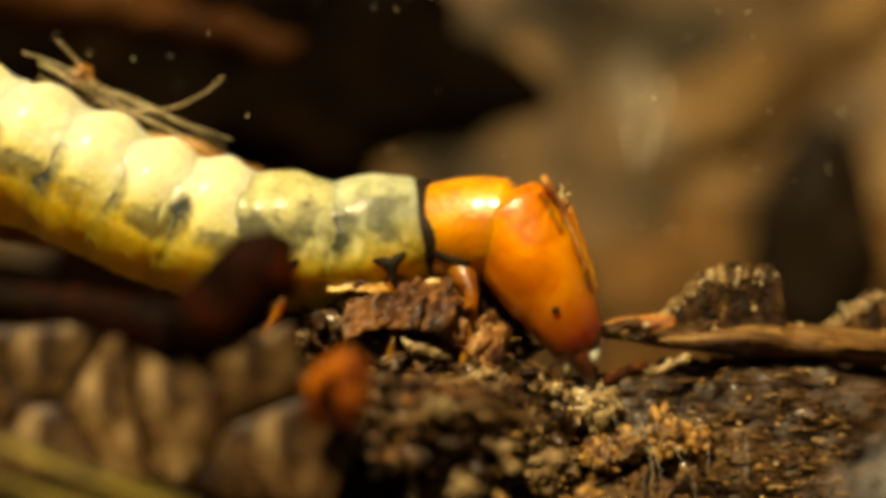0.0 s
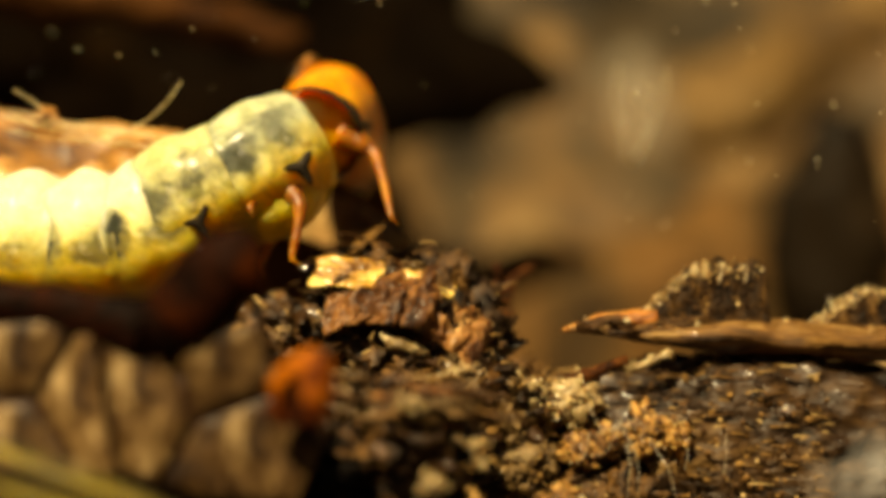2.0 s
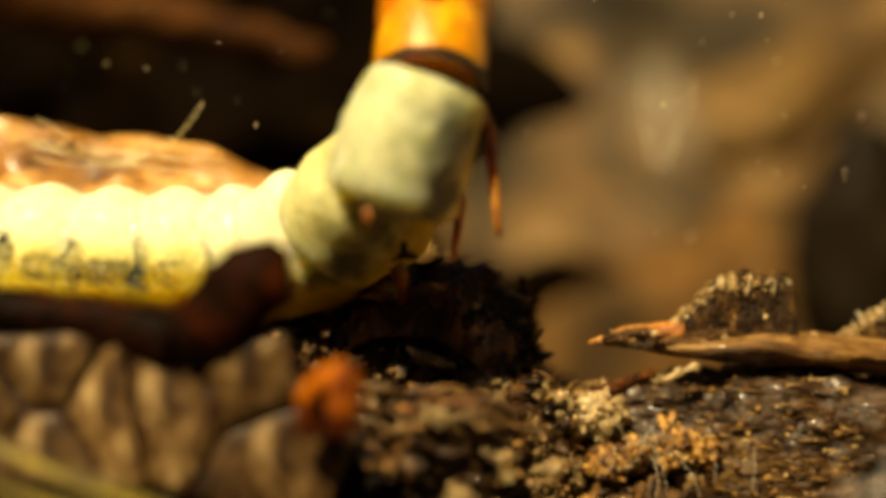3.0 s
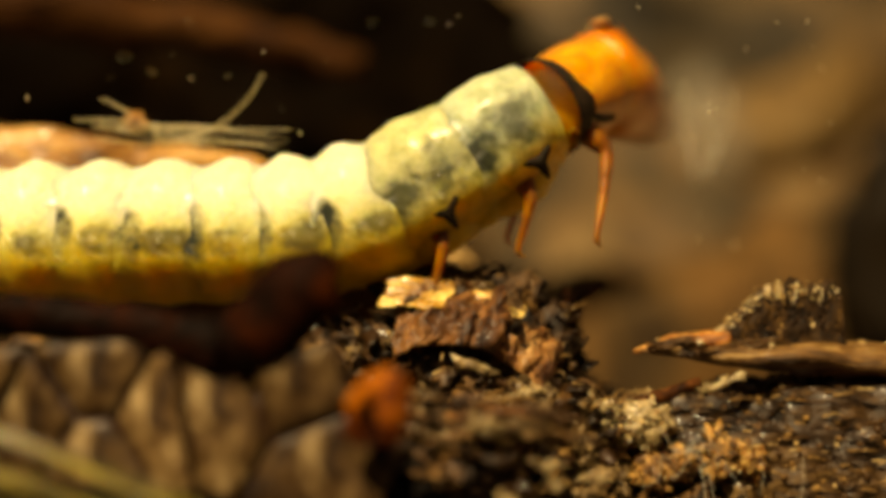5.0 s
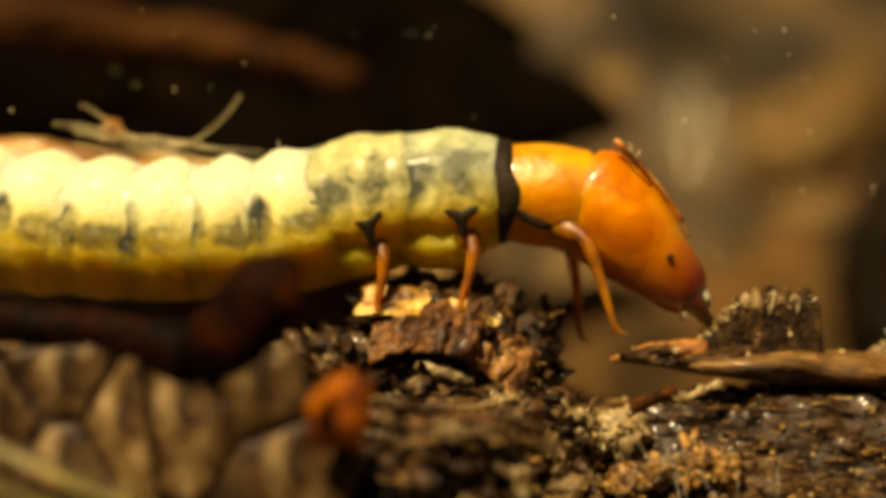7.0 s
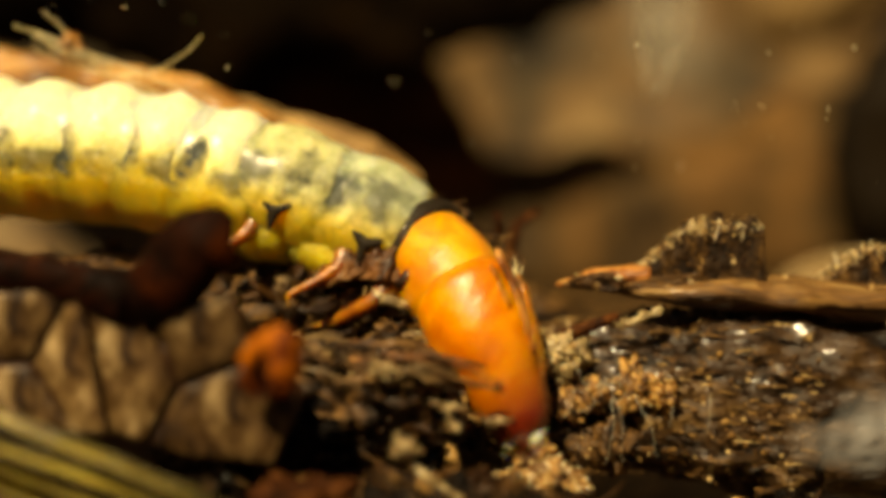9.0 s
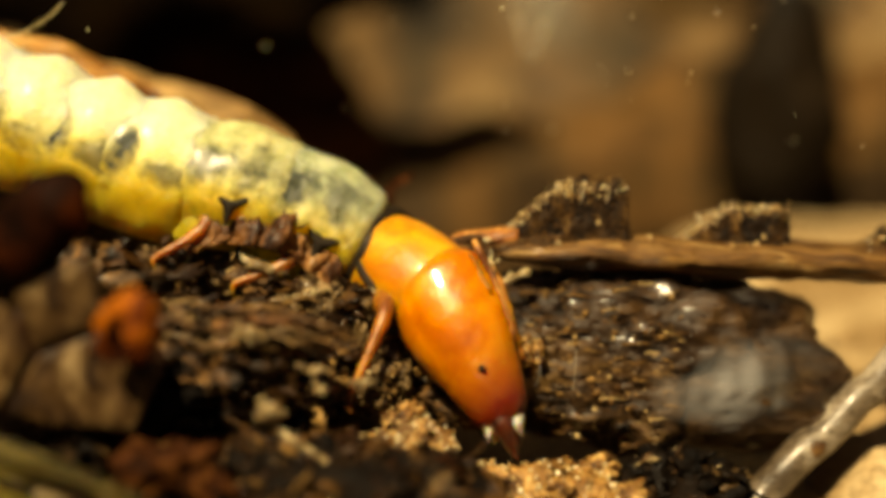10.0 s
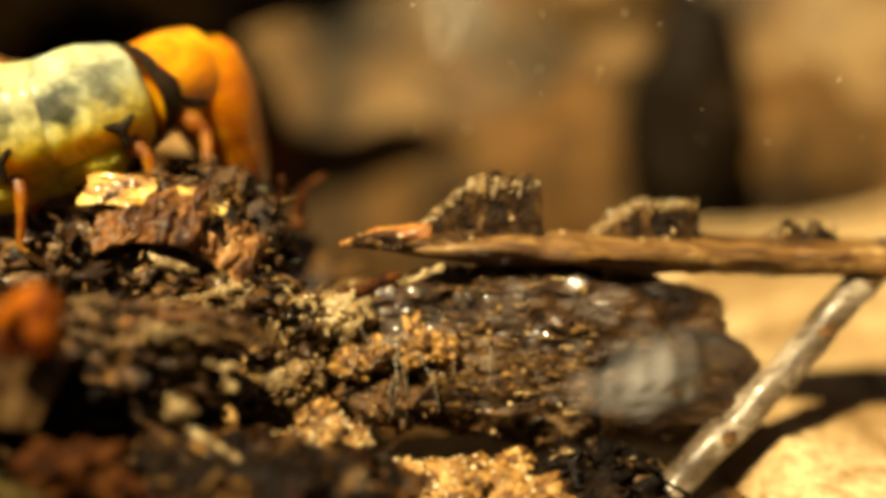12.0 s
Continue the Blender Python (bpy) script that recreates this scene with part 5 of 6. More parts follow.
for seg, x, r in ((thorax[0], -0.35, 0.84), (thorax[1], -0.25, 0.88), (thorax[1], 0.75, 0.66)):
    bm = bmesh.new()
    add_blob(bm, (0, 0, -1.03), (r * 1.25, r * 1.0, r * 0.72), 12 + x, 0.10, 0.5, 4)
    part("belly_lobe", bm, SKIN_BELLY, seg, "soft amber lobe under the thorax", M(x, 0, 0))
legs = []
for seg, x, reach, back in ((pronotum, 0.75, 1.9, 0.1), (thorax[0], 0.2, 1.15, 0.2), (thorax[1], 0.1, 1.1, 0.25)):
    for side in (-1, 1):
        legs.append(part("leg", leg_mesh(side, reach, back, 0.11 if seg is pronotum else 0.11), LEG_MAT, seg, "amber jointed leg", M(x, 0, 0.05)))
        part("leg_plate", plate_mark(side, seg is pronotum, 1.17 if seg is thorax[1] else 1.09), BLACK_MAT, seg, "black plate above the leg", M(x, 0, -0.02 if seg is not pronotum else 0.08))


def motions():
    # head, pronotum, thorax and abdomen of the larva, in the larva's own space
    walk(head, [
        (0, M(5.46, -0.48, 1.77, 4, 56, -22)), (0.5, M(5.14, -0.72, 1.02, -9, 69, -54)), (0.8, M(4.80, -0.80, 0.89, -14, 72, -58)),
        (1, M(5.31, 0.00, 1.28, 0, 32, 0)), (1.1, M(5.50, 0.00, 1.65, 0, 15, 0)), (1.2, M(5.69, 0.00, 2.88, 0, 6, 0)),
        (1.3, M(5.64, 0.00, 4.02, 0, 5, 0)), (1.4, M(5.27, 1.22, 4.17, -29, 37, 32)), (1.5, M(4.65, 1.92, 4.10, -153, 71, 27)),
        (1.8, M(4.27, 1.89, 4.41, -69, 59, 40)), (1.9, M(3.05, 1.62, 4.63, -42, 37, 52)), (2, M(1.81, 2.31, 4.40, -44, 25, 84)),
        (2.3, M(1.50, 2.34, 4.31, -41, -0, 97)), (2.5, M(1.71, 2.40, 4.24, -30, 3, 104)), (2.7, M(1.26, 2.29, 4.20, -19, -2, 130)),
        (2.8, M(1.78, 2.14, 4.49, -12, 3, 137)), (3, M(3.81, -2.31, 5.54, -7, -59, 86)), (3.2, M(5.75, 0.30, 5.82, 40, -23, 7)),
        (4.8, M(2.46, 2.18, 5.30, -21, 11, 135)), (4.9, M(4.45, 2.36, 5.57, -20, -11, 105)), (5, M(6.26, 1.39, 5.30, -10, 10, 60)),
        (5.1, M(7.06, 0.40, 5.56, -4, -17, 26)), (5.2, M(7.14, 0.00, 5.64, 0, -31, 0)), (5.3, M(7.21, 0.00, 5.42, 0, -20, 0)),
        (5.5, M(8.30, 0.00, 4.45, 0, 4, 0)), (5.6, M(8.48, 0.00, 3.32, 0, 40, 0)), (5.7, M(8.19, 0.00, 2.61, 0, 67, 0)),
        (5.8, M(7.87, 0.00, 2.14, 0, 54, 0)), (6, M(7.57, 0.00, 3.63, 0, 38, 0)), (6.2, M(6.95, 0.00, 3.88, 0, 36, 0)),
        (6.5, M(6.73, 0.00, 2.34, 0, 53, 0)), (6.8, M(6.41, 0.00, 2.83, 0, 41, 0)), (7, M(6.47, 0.00, 2.85, 0, 41, 0)),
        (7.2, M(5.43, 0.00, 2.24, 0, 46, 0)), (8.8, M(4.98, -1.60, -0.72, -33, 62, -65)), (9, M(5.11, -1.46, -0.60, -21, 51, -38)),
        (9.2, M(6.23, 0.00, 1.29, -7, 10, 0)), (9.3, M(6.61, 0.00, 2.25, -7, -9, 0)), (9.4, M(7.23, 0.00, 2.68, -7, -17, 0)),
        (9.5, M(7.32, 0.00, 2.16, -7, -3, 0)), (9.6, M(7.44, 0.00, 1.38, -7, 17, 0)), (9.7, M(7.71, -0.75, 0.11, -12, 34, -17)),
        (9.8, M(7.11, -1.15, -1.15, -26, 39, -33)), (10, M(7.17, -1.11, -1.22, -32, 47, -41)), (10.2, M(6.95, -0.96, -0.57, -25, 42, -36)),
        (10.3, M(6.88, -0.85, -0.26, -18, 35, -26)), (10.5, M(6.83, 0.00, 1.30, -7, -0, 0)), (10.6, M(7.34, 0.00, 2.55, -7, -8, 0)),
        (10.7, M(7.93, 0.00, 2.60, -7, -7, 0)), (10.9, M(8.80, -0.60, 0.82, -8, 37, -17)), (11, M(8.08, -0.85, 0.14, -12, 48, -26)),
        (11.2, M(5.70, 0.00, 1.97, -5, 32, 0)), (11.5, M(5.33, 0.00, 2.62, -2, 40, 0)), (11.7, M(5.23, 1.29, 2.68, -34, 74, 49)),
        (12, M(3.64, 2.14, 3.15, -58, 65, 38)),
    ])
    walk(pronotum, [
        (0, M(3.77, -0.01, 1.71, 2, -2, -16)), (0.5, M(3.57, -0.03, 1.36, 1, 11, -24)), (0.8, M(3.31, -0.04, 1.40, 1, 17, -27)),
        (1, M(3.56, 0.00, 1.38, 0, 3, 0)), (1.1, M(3.75, 0.00, 1.56, 0, -3, 0)), (1.2, M(3.97, 0.00, 2.56, 0, -11, 0)),
        (1.3, M(4.03, 0.00, 3.34, 0, -23, 0)), (1.4, M(3.98, 0.34, 3.38, -15, -27, 35)), (1.5, M(3.60, 0.75, 3.33, -16, -26, 48)),
        (1.8, M(3.22, 0.66, 3.76, -20, -22, 49)), (1.9, M(2.50, 0.14, 3.88, -26, -26, 70)), (2, M(1.62, 0.74, 3.65, -32, -25, 83)),
        (2.3, M(1.95, 0.84, 3.60, -39, -30, 101)), (2.5, M(2.34, 0.95, 3.53, -27, -29, 108)), (2.7, M(2.32, 0.94, 3.70, -16, -22, 124)),
        (2.8, M(2.84, 0.84, 3.97, -10, -17, 129)), (3, M(3.77, -3.33, 4.26, -8, -54, 87)), (3.2, M(4.39, -0.19, 4.84, 33, -34, 20)),
        (4.8, M(3.49, 0.83, 4.90, -20, -13, 128)), (4.9, M(4.61, 0.83, 4.74, -16, -28, 96)), (5, M(5.12, 0.27, 4.59, -2, -24, 44)),
        (5.1, M(5.68, 0.01, 4.55, 3, -35, 16)), (5.2, M(5.81, 0.00, 4.50, 0, -41, 0)), (5.3, M(5.84, 0.00, 4.33, 0, -39, 0)),
        (5.5, M(6.61, 0.00, 4.01, 0, -14, 0)), (5.6, M(6.79, 0.00, 3.78, 0, 15, 0)), (5.7, M(6.57, 0.00, 3.26, 0, 22, 0)),
        (5.8, M(6.36, 0.00, 3.03, 0, 31, 0)), (6, M(5.83, 0.00, 3.82, 0, 6, 0)), (6.2, M(5.21, 0.00, 4.07, 0, 6, 0)),
        (6.5, M(5.01, 0.00, 2.65, 0, 10, 0)), (6.8, M(4.68, 0.00, 3.12, 0, 9, 0)), (7, M(4.72, 0.00, 3.02, 0, 6, 0)),
        (7.2, M(3.76, 0.00, 2.76, 0, 17, 0)), (8.8, M(4.38, -0.20, 0.33, -35, 37, -65)), (9, M(4.14, -0.19, 0.32, -30, 32, -49)),
        (9.2, M(4.49, 0.00, 1.39, -10, 3, 0)), (9.3, M(4.90, 0.00, 1.89, -10, -12, 0)), (9.4, M(5.63, 0.00, 1.97, -10, -24, 0)),
        (9.5, M(5.61, 0.00, 1.78, -10, -12, 0)), (9.6, M(5.69, 0.00, 1.33, -10, -2, 0)), (9.7, M(6.12, -0.03, 0.30, -15, 6, -24)),
        (9.8, M(5.84, -0.07, -0.62, -31, 18, -40)), (10, M(5.90, -0.07, -0.62, -33, 20, -39)), (10.2, M(5.51, -0.05, -0.18, -26, 13, -32)),
        (10.3, M(5.38, -0.04, 0.15, -21, 14, -29)), (10.5, M(5.08, 0.00, 1.17, -10, -4, 0)), (10.6, M(5.68, 0.00, 1.98, -9, -19, 0)),
        (10.7, M(6.23, 0.00, 2.19, -9, -14, 0)), (10.9, M(7.07, -0.06, 0.88, -8, 2, -15)), (11, M(6.38, -0.10, 0.56, -9, 14, -22)),
        (11.2, M(3.96, 0.00, 2.06, -6, 3, 0)), (11.5, M(3.59, 0.00, 2.41, -3, -7, 0)), (11.7, M(3.77, 0.34, 2.49, -8, -6, 33)),
        (12, M(2.57, 0.85, 2.64, -13, -17, 50)),
    ])
    walk(thorax[0], [
        (0, M(2.73, 0.00, 1.58, 0, -8, 0)), (0.5, M(2.49, 0.00, 1.34, 0, -2, 0)), (0.8, M(2.22, 0.00, 1.40, 0, -2, 0)),
        (1, M(2.55, 0.00, 1.37, 0, -0, 0)), (1.1, M(2.75, 0.00, 1.48, 0, -5, 0)), (1.2, M(3.00, 0.00, 2.25, 0, -18, 0)),
        (1.3, M(3.14, 0.00, 2.85, 0, -29, 0)), (1.4, M(3.06, 0.14, 2.91, -4, -27, 10)), (1.5, M(2.71, 0.33, 2.98, -9, -19, 24)),
        (1.8, M(2.33, 0.28, 3.34, -10, -24, 21)), (1.9, M(1.56, 0.00, 3.35, 0, -27, 0)), (2, M(0.81, 0.29, 3.12, -10, -29, 21)),
        (2.3, M(1.38, 0.33, 3.15, -12, -32, 27)), (2.5, M(1.79, 0.43, 3.07, 2, -32, 26)), (2.7, M(2.01, 0.39, 3.14, 17, -43, 37)),
        (2.8, M(2.46, 0.31, 3.22, 24, -48, 39)), (3, M(3.46, -3.37, 3.46, 71, -70, -6)), (3.2, M(3.71, -0.36, 4.09, 38, -48, 14)),
        (4.8, M(3.32, 0.16, 4.16, 1, -49, 63)), (4.9, M(4.07, 0.28, 4.08, 11, -41, 37)), (5, M(4.22, 0.10, 4.02, 17, -32, 7)),
        (5.1, M(4.76, 0.00, 4.06, 10, -27, 0)), (5.2, M(4.89, 0.00, 4.01, 0, -27, 0)), (5.3, M(4.90, 0.00, 3.88, 0, -25, 0)),
        (5.5, M(5.64, 0.00, 3.72, 0, -17, 0)), (5.6, M(5.73, 0.00, 3.55, 0, -15, 0)), (5.7, M(5.49, 0.00, 3.18, 0, -7, 0)),
        (5.8, M(5.28, 0.00, 3.02, 0, -4, 0)), (6, M(4.80, 0.00, 3.57, 0, -15, 0)), (6.2, M(4.18, 0.00, 3.77, 0, -18, 0)),
        (6.5, M(3.98, 0.00, 2.67, 0, 0, 0)), (6.8, M(3.64, 0.00, 3.05, 0, -4, 0)), (7, M(3.72, 0.00, 3.01, 0, -1, 0)),
        (7.2, M(2.72, 0.00, 2.81, 0, 2, 0)), (8.8, M(3.22, 0.00, 0.81, -20, 19, 0)), (9, M(2.99, 0.00, 0.81, -16, 22, 0)),
        (9.2, M(3.47, 0.00, 1.31, -12, -5, 0)), (9.3, M(3.93, 0.00, 1.62, -12, -16, 0)), (9.4, M(4.66, 0.00, 1.66, -12, -17, 0)),
        (9.5, M(4.64, 0.00, 1.55, -12, -13, 0)), (9.6, M(4.69, 0.00, 1.27, -12, -3, 0)), (9.7, M(4.87, 0.00, 0.65, -14, 10, 0)),
        (9.8, M(4.68, 0.00, 0.05, -16, 28, 0)), (10, M(4.74, 0.00, 0.06, -20, 28, 0)), (10.2, M(4.32, 0.00, 0.41, -17, 23, 0)),
        (10.3, M(4.17, 0.00, 0.66, -15, 19, 0)), (10.5, M(4.06, 0.00, 1.20, -12, 1, 0)), (10.6, M(4.72, 0.00, 1.69, -12, -17, 0)),
        (10.7, M(5.28, 0.00, 1.83, -11, -21, 0)), (10.9, M(6.06, 0.00, 0.99, -10, 6, 0)), (11, M(5.42, 0.00, 0.80, -10, 14, 0)),
        (11.2, M(2.93, 0.00, 1.88, -8, -11, 0)), (11.5, M(2.60, 0.00, 2.20, -4, -12, 0)), (11.7, M(2.76, 0.15, 2.27, -4, -13, 9)),
        (12, M(1.75, 0.40, 2.35, -6, -17, 27)),
    ])
    walk(thorax[1], [
        (0, M(0.88, 0.00, 1.55, 0, 7, 0)), (0.5, M(0.62, 0.00, 1.38, 0, 6, 0)), (0.8, M(0.35, 0.00, 1.43, 0, 4, 0)),
        (1, M(0.68, 0.00, 1.44, 0, 5, 0)), (1.1, M(0.88, 0.00, 1.43, 0, 2, 0)), (1.2, M(1.18, 0.00, 1.79, 0, -10, 0)),
        (1.3, M(1.45, 0.00, 2.05, 0, -21, 0)), (1.4, M(1.39, -0.01, 2.10, 0, -24, -0)), (1.5, M(1.05, -0.02, 2.35, 0, -21, -2)),
        (1.8, M(0.73, -0.02, 2.53, 0, -28, -1)), (1.9, M(-0.07, 0.00, 2.43, 0, -32, 0)), (2, M(-0.76, -0.01, 2.25, 0, -28, -0)),
        (2.3, M(-0.15, -0.02, 2.24, 0, -27, -2)), (2.5, M(0.24, 0.03, 2.19, 8, -24, 2)), (2.7, M(0.68, -0.01, 2.11, 24, -27, -1)),
        (2.8, M(1.23, -0.04, 2.09, 32, -30, -3)), (3, M(2.45, -1.99, 2.35, 67, -37, -36)), (3.2, M(2.52, -0.29, 2.73, 47, -47, -22)),
        (4.8, M(2.42, -0.21, 2.88, 37, -42, -15)), (4.9, M(2.80, -0.07, 2.99, 25, -34, -6)), (5, M(2.62, -0.00, 3.07, 14, -29, -0)),
        (5.1, M(3.10, 0.00, 3.19, 7, -28, 0)), (5.2, M(3.22, 0.00, 3.16, 0, -26, 0)), (5.3, M(3.19, 0.00, 3.10, 0, -24, 0)),
        (5.5, M(3.86, 0.00, 3.14, 0, -19, 0)), (5.6, M(3.93, 0.00, 3.03, 0, -18, 0)), (5.7, M(3.66, 0.00, 2.85, 0, -14, 0)),
        (5.8, M(3.43, 0.00, 2.74, 0, -13, 0)), (6, M(3.00, 0.00, 3.04, 0, -18, 0)), (6.2, M(2.42, 0.00, 3.14, 0, -22, 0)),
        (6.5, M(2.13, 0.00, 2.52, 0, -10, 0)), (6.8, M(1.80, 0.00, 2.80, 0, -12, 0)), (7, M(1.87, 0.00, 2.85, 0, -10, 0)),
        (7.2, M(0.87, 0.00, 2.65, 0, -12, 0)), (8.8, M(1.42, 0.00, 1.34, -20, 14, 0)), (9, M(1.22, 0.00, 1.42, -16, 16, 0)),
        (9.2, M(1.61, 0.00, 1.38, -12, 10, 0)), (9.3, M(2.10, 0.00, 1.43, -12, 5, 0)), (9.4, M(2.83, 0.00, 1.36, -12, -1, 0)),
        (9.5, M(2.79, 0.00, 1.29, -12, -2, 0)), (9.6, M(2.82, 0.00, 1.27, -12, 4, 0)), (9.7, M(3.03, 0.00, 0.98, -14, 10, 0)),
        (9.8, M(2.96, 0.00, 0.76, -16, 15, 0)), (10, M(3.01, 0.00, 0.75, -20, 15, 0)), (10.2, M(2.55, 0.00, 0.97, -17, 11, 0)),
        (10.3, M(2.36, 0.00, 1.09, -15, 7, 0)), (10.5, M(2.19, 0.00, 1.24, -12, 1, 0)), (10.6, M(2.90, 0.00, 1.32, -12, -5, 0)),
        (10.7, M(3.48, 0.00, 1.35, -11, -9, 0)), (10.9, M(4.20, 0.00, 1.12, -10, 2, 0)), (11, M(3.58, 0.00, 1.08, -10, 2, 0)),
        (11.2, M(1.08, 0.00, 1.60, -8, -6, 0)), (11.5, M(0.75, 0.00, 1.93, -4, -5, 0)), (11.7, M(0.95, -0.00, 1.92, -2, -9, -0)),
        (12, M(0.12, 0.00, 1.88, 0, -14, 0)),
    ])
    walk(abdomen[0], [
        (0, M(-0.64, 0.00, 1.84, 0, 16, 0)), (0.8, M(-1.15, 0.00, 1.72, 0, 20, 0)), (1.1, M(-0.65, 0.00, 1.60, 0, 13, 0)),
        (1.3, M(-0.02, 0.00, 1.58, 0, -13, 0)), (1.5, M(-0.41, 0.00, 1.84, 0, -16, 0)), (1.9, M(-1.44, 0.00, 1.74, 0, -19, 0)),
        (2.3, M(-1.58, 0.00, 1.68, 0, -14, 0)), (2.7, M(-0.75, 0.00, 1.58, 14, -11, 0)), (3, M(1.10, -0.70, 1.68, 32, -18, -3)),
        (3.2, M(1.37, -0.03, 1.80, 22, -26, -4)), (4.8, M(1.18, -0.02, 2.05, 18, -22, -2)), (5, M(1.21, 0.00, 2.46, 8, -16, 0)),
        (5.2, M(1.80, 0.00, 2.55, 0, -19, 0)), (5.5, M(2.38, 0.00, 2.69, 0, -14, 0)), (5.7, M(2.15, 0.00, 2.48, 0, -14, 0)),
        (6, M(1.51, 0.00, 2.63, 0, -12, 0)), (6.5, M(0.61, 0.00, 2.22, 0, -12, 0)), (7, M(0.35, 0.00, 2.54, 0, -12, 0)),
        (7.2, M(-0.64, 0.00, 2.33, 0, -12, 0)), (8.8, M(-0.07, 0.00, 1.76, -18, 18, 0)), (9.2, M(0.10, 0.00, 1.72, -11, 17, 0)),
        (9.4, M(1.30, 0.00, 1.50, -11, 14, 0)), (9.6, M(1.29, 0.00, 1.49, -11, 14, 0)), (9.8, M(1.47, 0.00, 1.19, -14, 18, 0)),
        (10.2, M(1.05, 0.00, 1.34, -15, 17, 0)), (10.5, M(0.66, 0.00, 1.43, -11, 14, 0)), (10.7, M(1.95, 0.00, 1.33, -10, 9, 0)),
        (11, M(2.05, 0.00, 1.25, -9, 13, 0)), (11.5, M(-0.78, 0.00, 2.00, -4, 12, 0)), (12, M(-1.39, 0.00, 1.72, 0, 5, 0)),
    ])
    walk(abdomen[1], [
        (0, M(-1.88, 0.00, 2.27, 0, 23, 0)), (0.8, M(-2.38, 0.00, 2.22, 0, 25, 0)), (1.1, M(-1.90, 0.00, 2.01, 0, 23, 0)),
        (1.3, M(-1.33, 0.00, 1.38, 0, -4, 0)), (1.5, M(-1.70, 0.00, 1.59, 0, -6, 0)), (1.9, M(-2.72, 0.00, 1.47, 0, -5, 0)),
        (2.3, M(-2.88, 0.00, 1.47, 0, -4, 0)), (2.7, M(-2.06, 0.00, 1.40, 5, -4, 0)), (3, M(-0.29, 0.00, 1.41, 12, -6, 0)),
        (3.2, M(0.13, 0.00, 1.45, 8, -6, 0)), (4.8, M(-0.09, 0.00, 1.77, 7, -3, 0)), (5, M(-0.09, 0.00, 2.20, 3, -7, 0)),
        (5.2, M(0.53, 0.00, 2.19, 0, -13, 0)), (5.5, M(1.09, 0.00, 2.36, 0, -15, 0)), (5.7, M(0.86, 0.00, 2.18, 0, -12, 0)),
        (6, M(0.21, 0.00, 2.38, 0, -10, 0)), (6.5, M(-0.70, 0.00, 2.02, 0, -5, 0)), (7, M(-0.96, 0.00, 2.38, 0, -2, 0)),
        (7.2, M(-1.95, 0.00, 2.16, 0, -2, 0)), (8.8, M(-1.35, 0.00, 2.08, -14, 10, 0)), (9.2, M(-1.17, 0.00, 2.06, -8, 13, 0)),
        (9.4, M(0.03, 0.00, 1.85, -8, 17, 0)), (9.6, M(0.02, 0.00, 1.86, -8, 17, 0)), (9.8, M(0.22, 0.00, 1.62, -11, 20, 0)),
        (10.2, M(-0.21, 0.00, 1.76, -12, 20, 0)), (10.5, M(-0.60, 0.00, 1.82, -8, 20, 0)), (10.7, M(0.67, 0.00, 1.64, -8, 18, 0)),
        (11, M(0.77, 0.00, 1.60, -7, 18, 0)), (11.5, M(-2.06, 0.00, 2.34, -3, 17, 0)), (12, M(-2.70, 0.00, 1.93, 0, 13, 0)),
    ])
    walk(abdomen[2], [
        (0, M(-3.09, 0.00, 2.81, 0, 25, 0)), (0.8, M(-3.58, 0.00, 2.79, 0, 25, 0)), (1.1, M(-3.11, 0.00, 2.54, 0, 25, 0)),
        (1.3, M(-2.63, 0.00, 1.47, 0, 12, 0)), (1.5, M(-3.02, 0.00, 1.55, 0, 2, 0)), (1.9, M(-4.05, 0.00, 1.44, 0, 2, 0)),
        (2.3, M(-4.21, 0.00, 1.47, 0, 3, 0)), (2.7, M(-3.38, 0.00, 1.36, 0, 0, 0)), (3, M(-1.61, 0.00, 1.34, 0, -1, 0)),
        (3.2, M(-1.19, 0.00, 1.37, 0, -2, 0)), (4.8, M(-1.42, 0.00, 1.70, 0, -2, 0)), (5, M(-1.40, 0.00, 2.12, 0, -0, 0)),
        (5.2, M(-0.77, 0.00, 1.98, 0, -4, 0)), (5.5, M(-0.20, 0.00, 2.09, 0, -9, 0)), (5.7, M(-0.45, 0.00, 1.98, 0, -6, 0)),
        (6, M(-1.10, 0.00, 2.19, 0, -7, 0)), (6.5, M(-2.02, 0.00, 1.94, 0, -2, 0)), (7, M(-2.29, 0.00, 2.35, 0, -0, 0)),
        (7.2, M(-3.28, 0.00, 2.16, 0, 2, 0)), (8.8, M(-2.66, 0.00, 2.25, -10, 4, 0)), (9.2, M(-2.48, 0.00, 2.27, -6, 5, 0)),
        (9.4, M(-1.25, 0.00, 2.19, -6, 12, 0)), (9.6, M(-1.27, 0.00, 2.18, -6, 11, 0)), (9.8, M(-1.04, 0.00, 2.04, -8, 18, 0)),
        (10.2, M(-1.45, 0.00, 2.23, -8, 21, 0)), (10.5, M(-1.85, 0.00, 2.25, -6, 19, 0)), (10.7, M(-0.59, 0.00, 2.06, -6, 19, 0)),
        (11, M(-0.48, 0.00, 2.03, -5, 19, 0)), (11.5, M(-3.32, 0.00, 2.75, -2, 18, 0)), (12, M(-3.98, 0.00, 2.25, 0, 14, 0)),
    ])
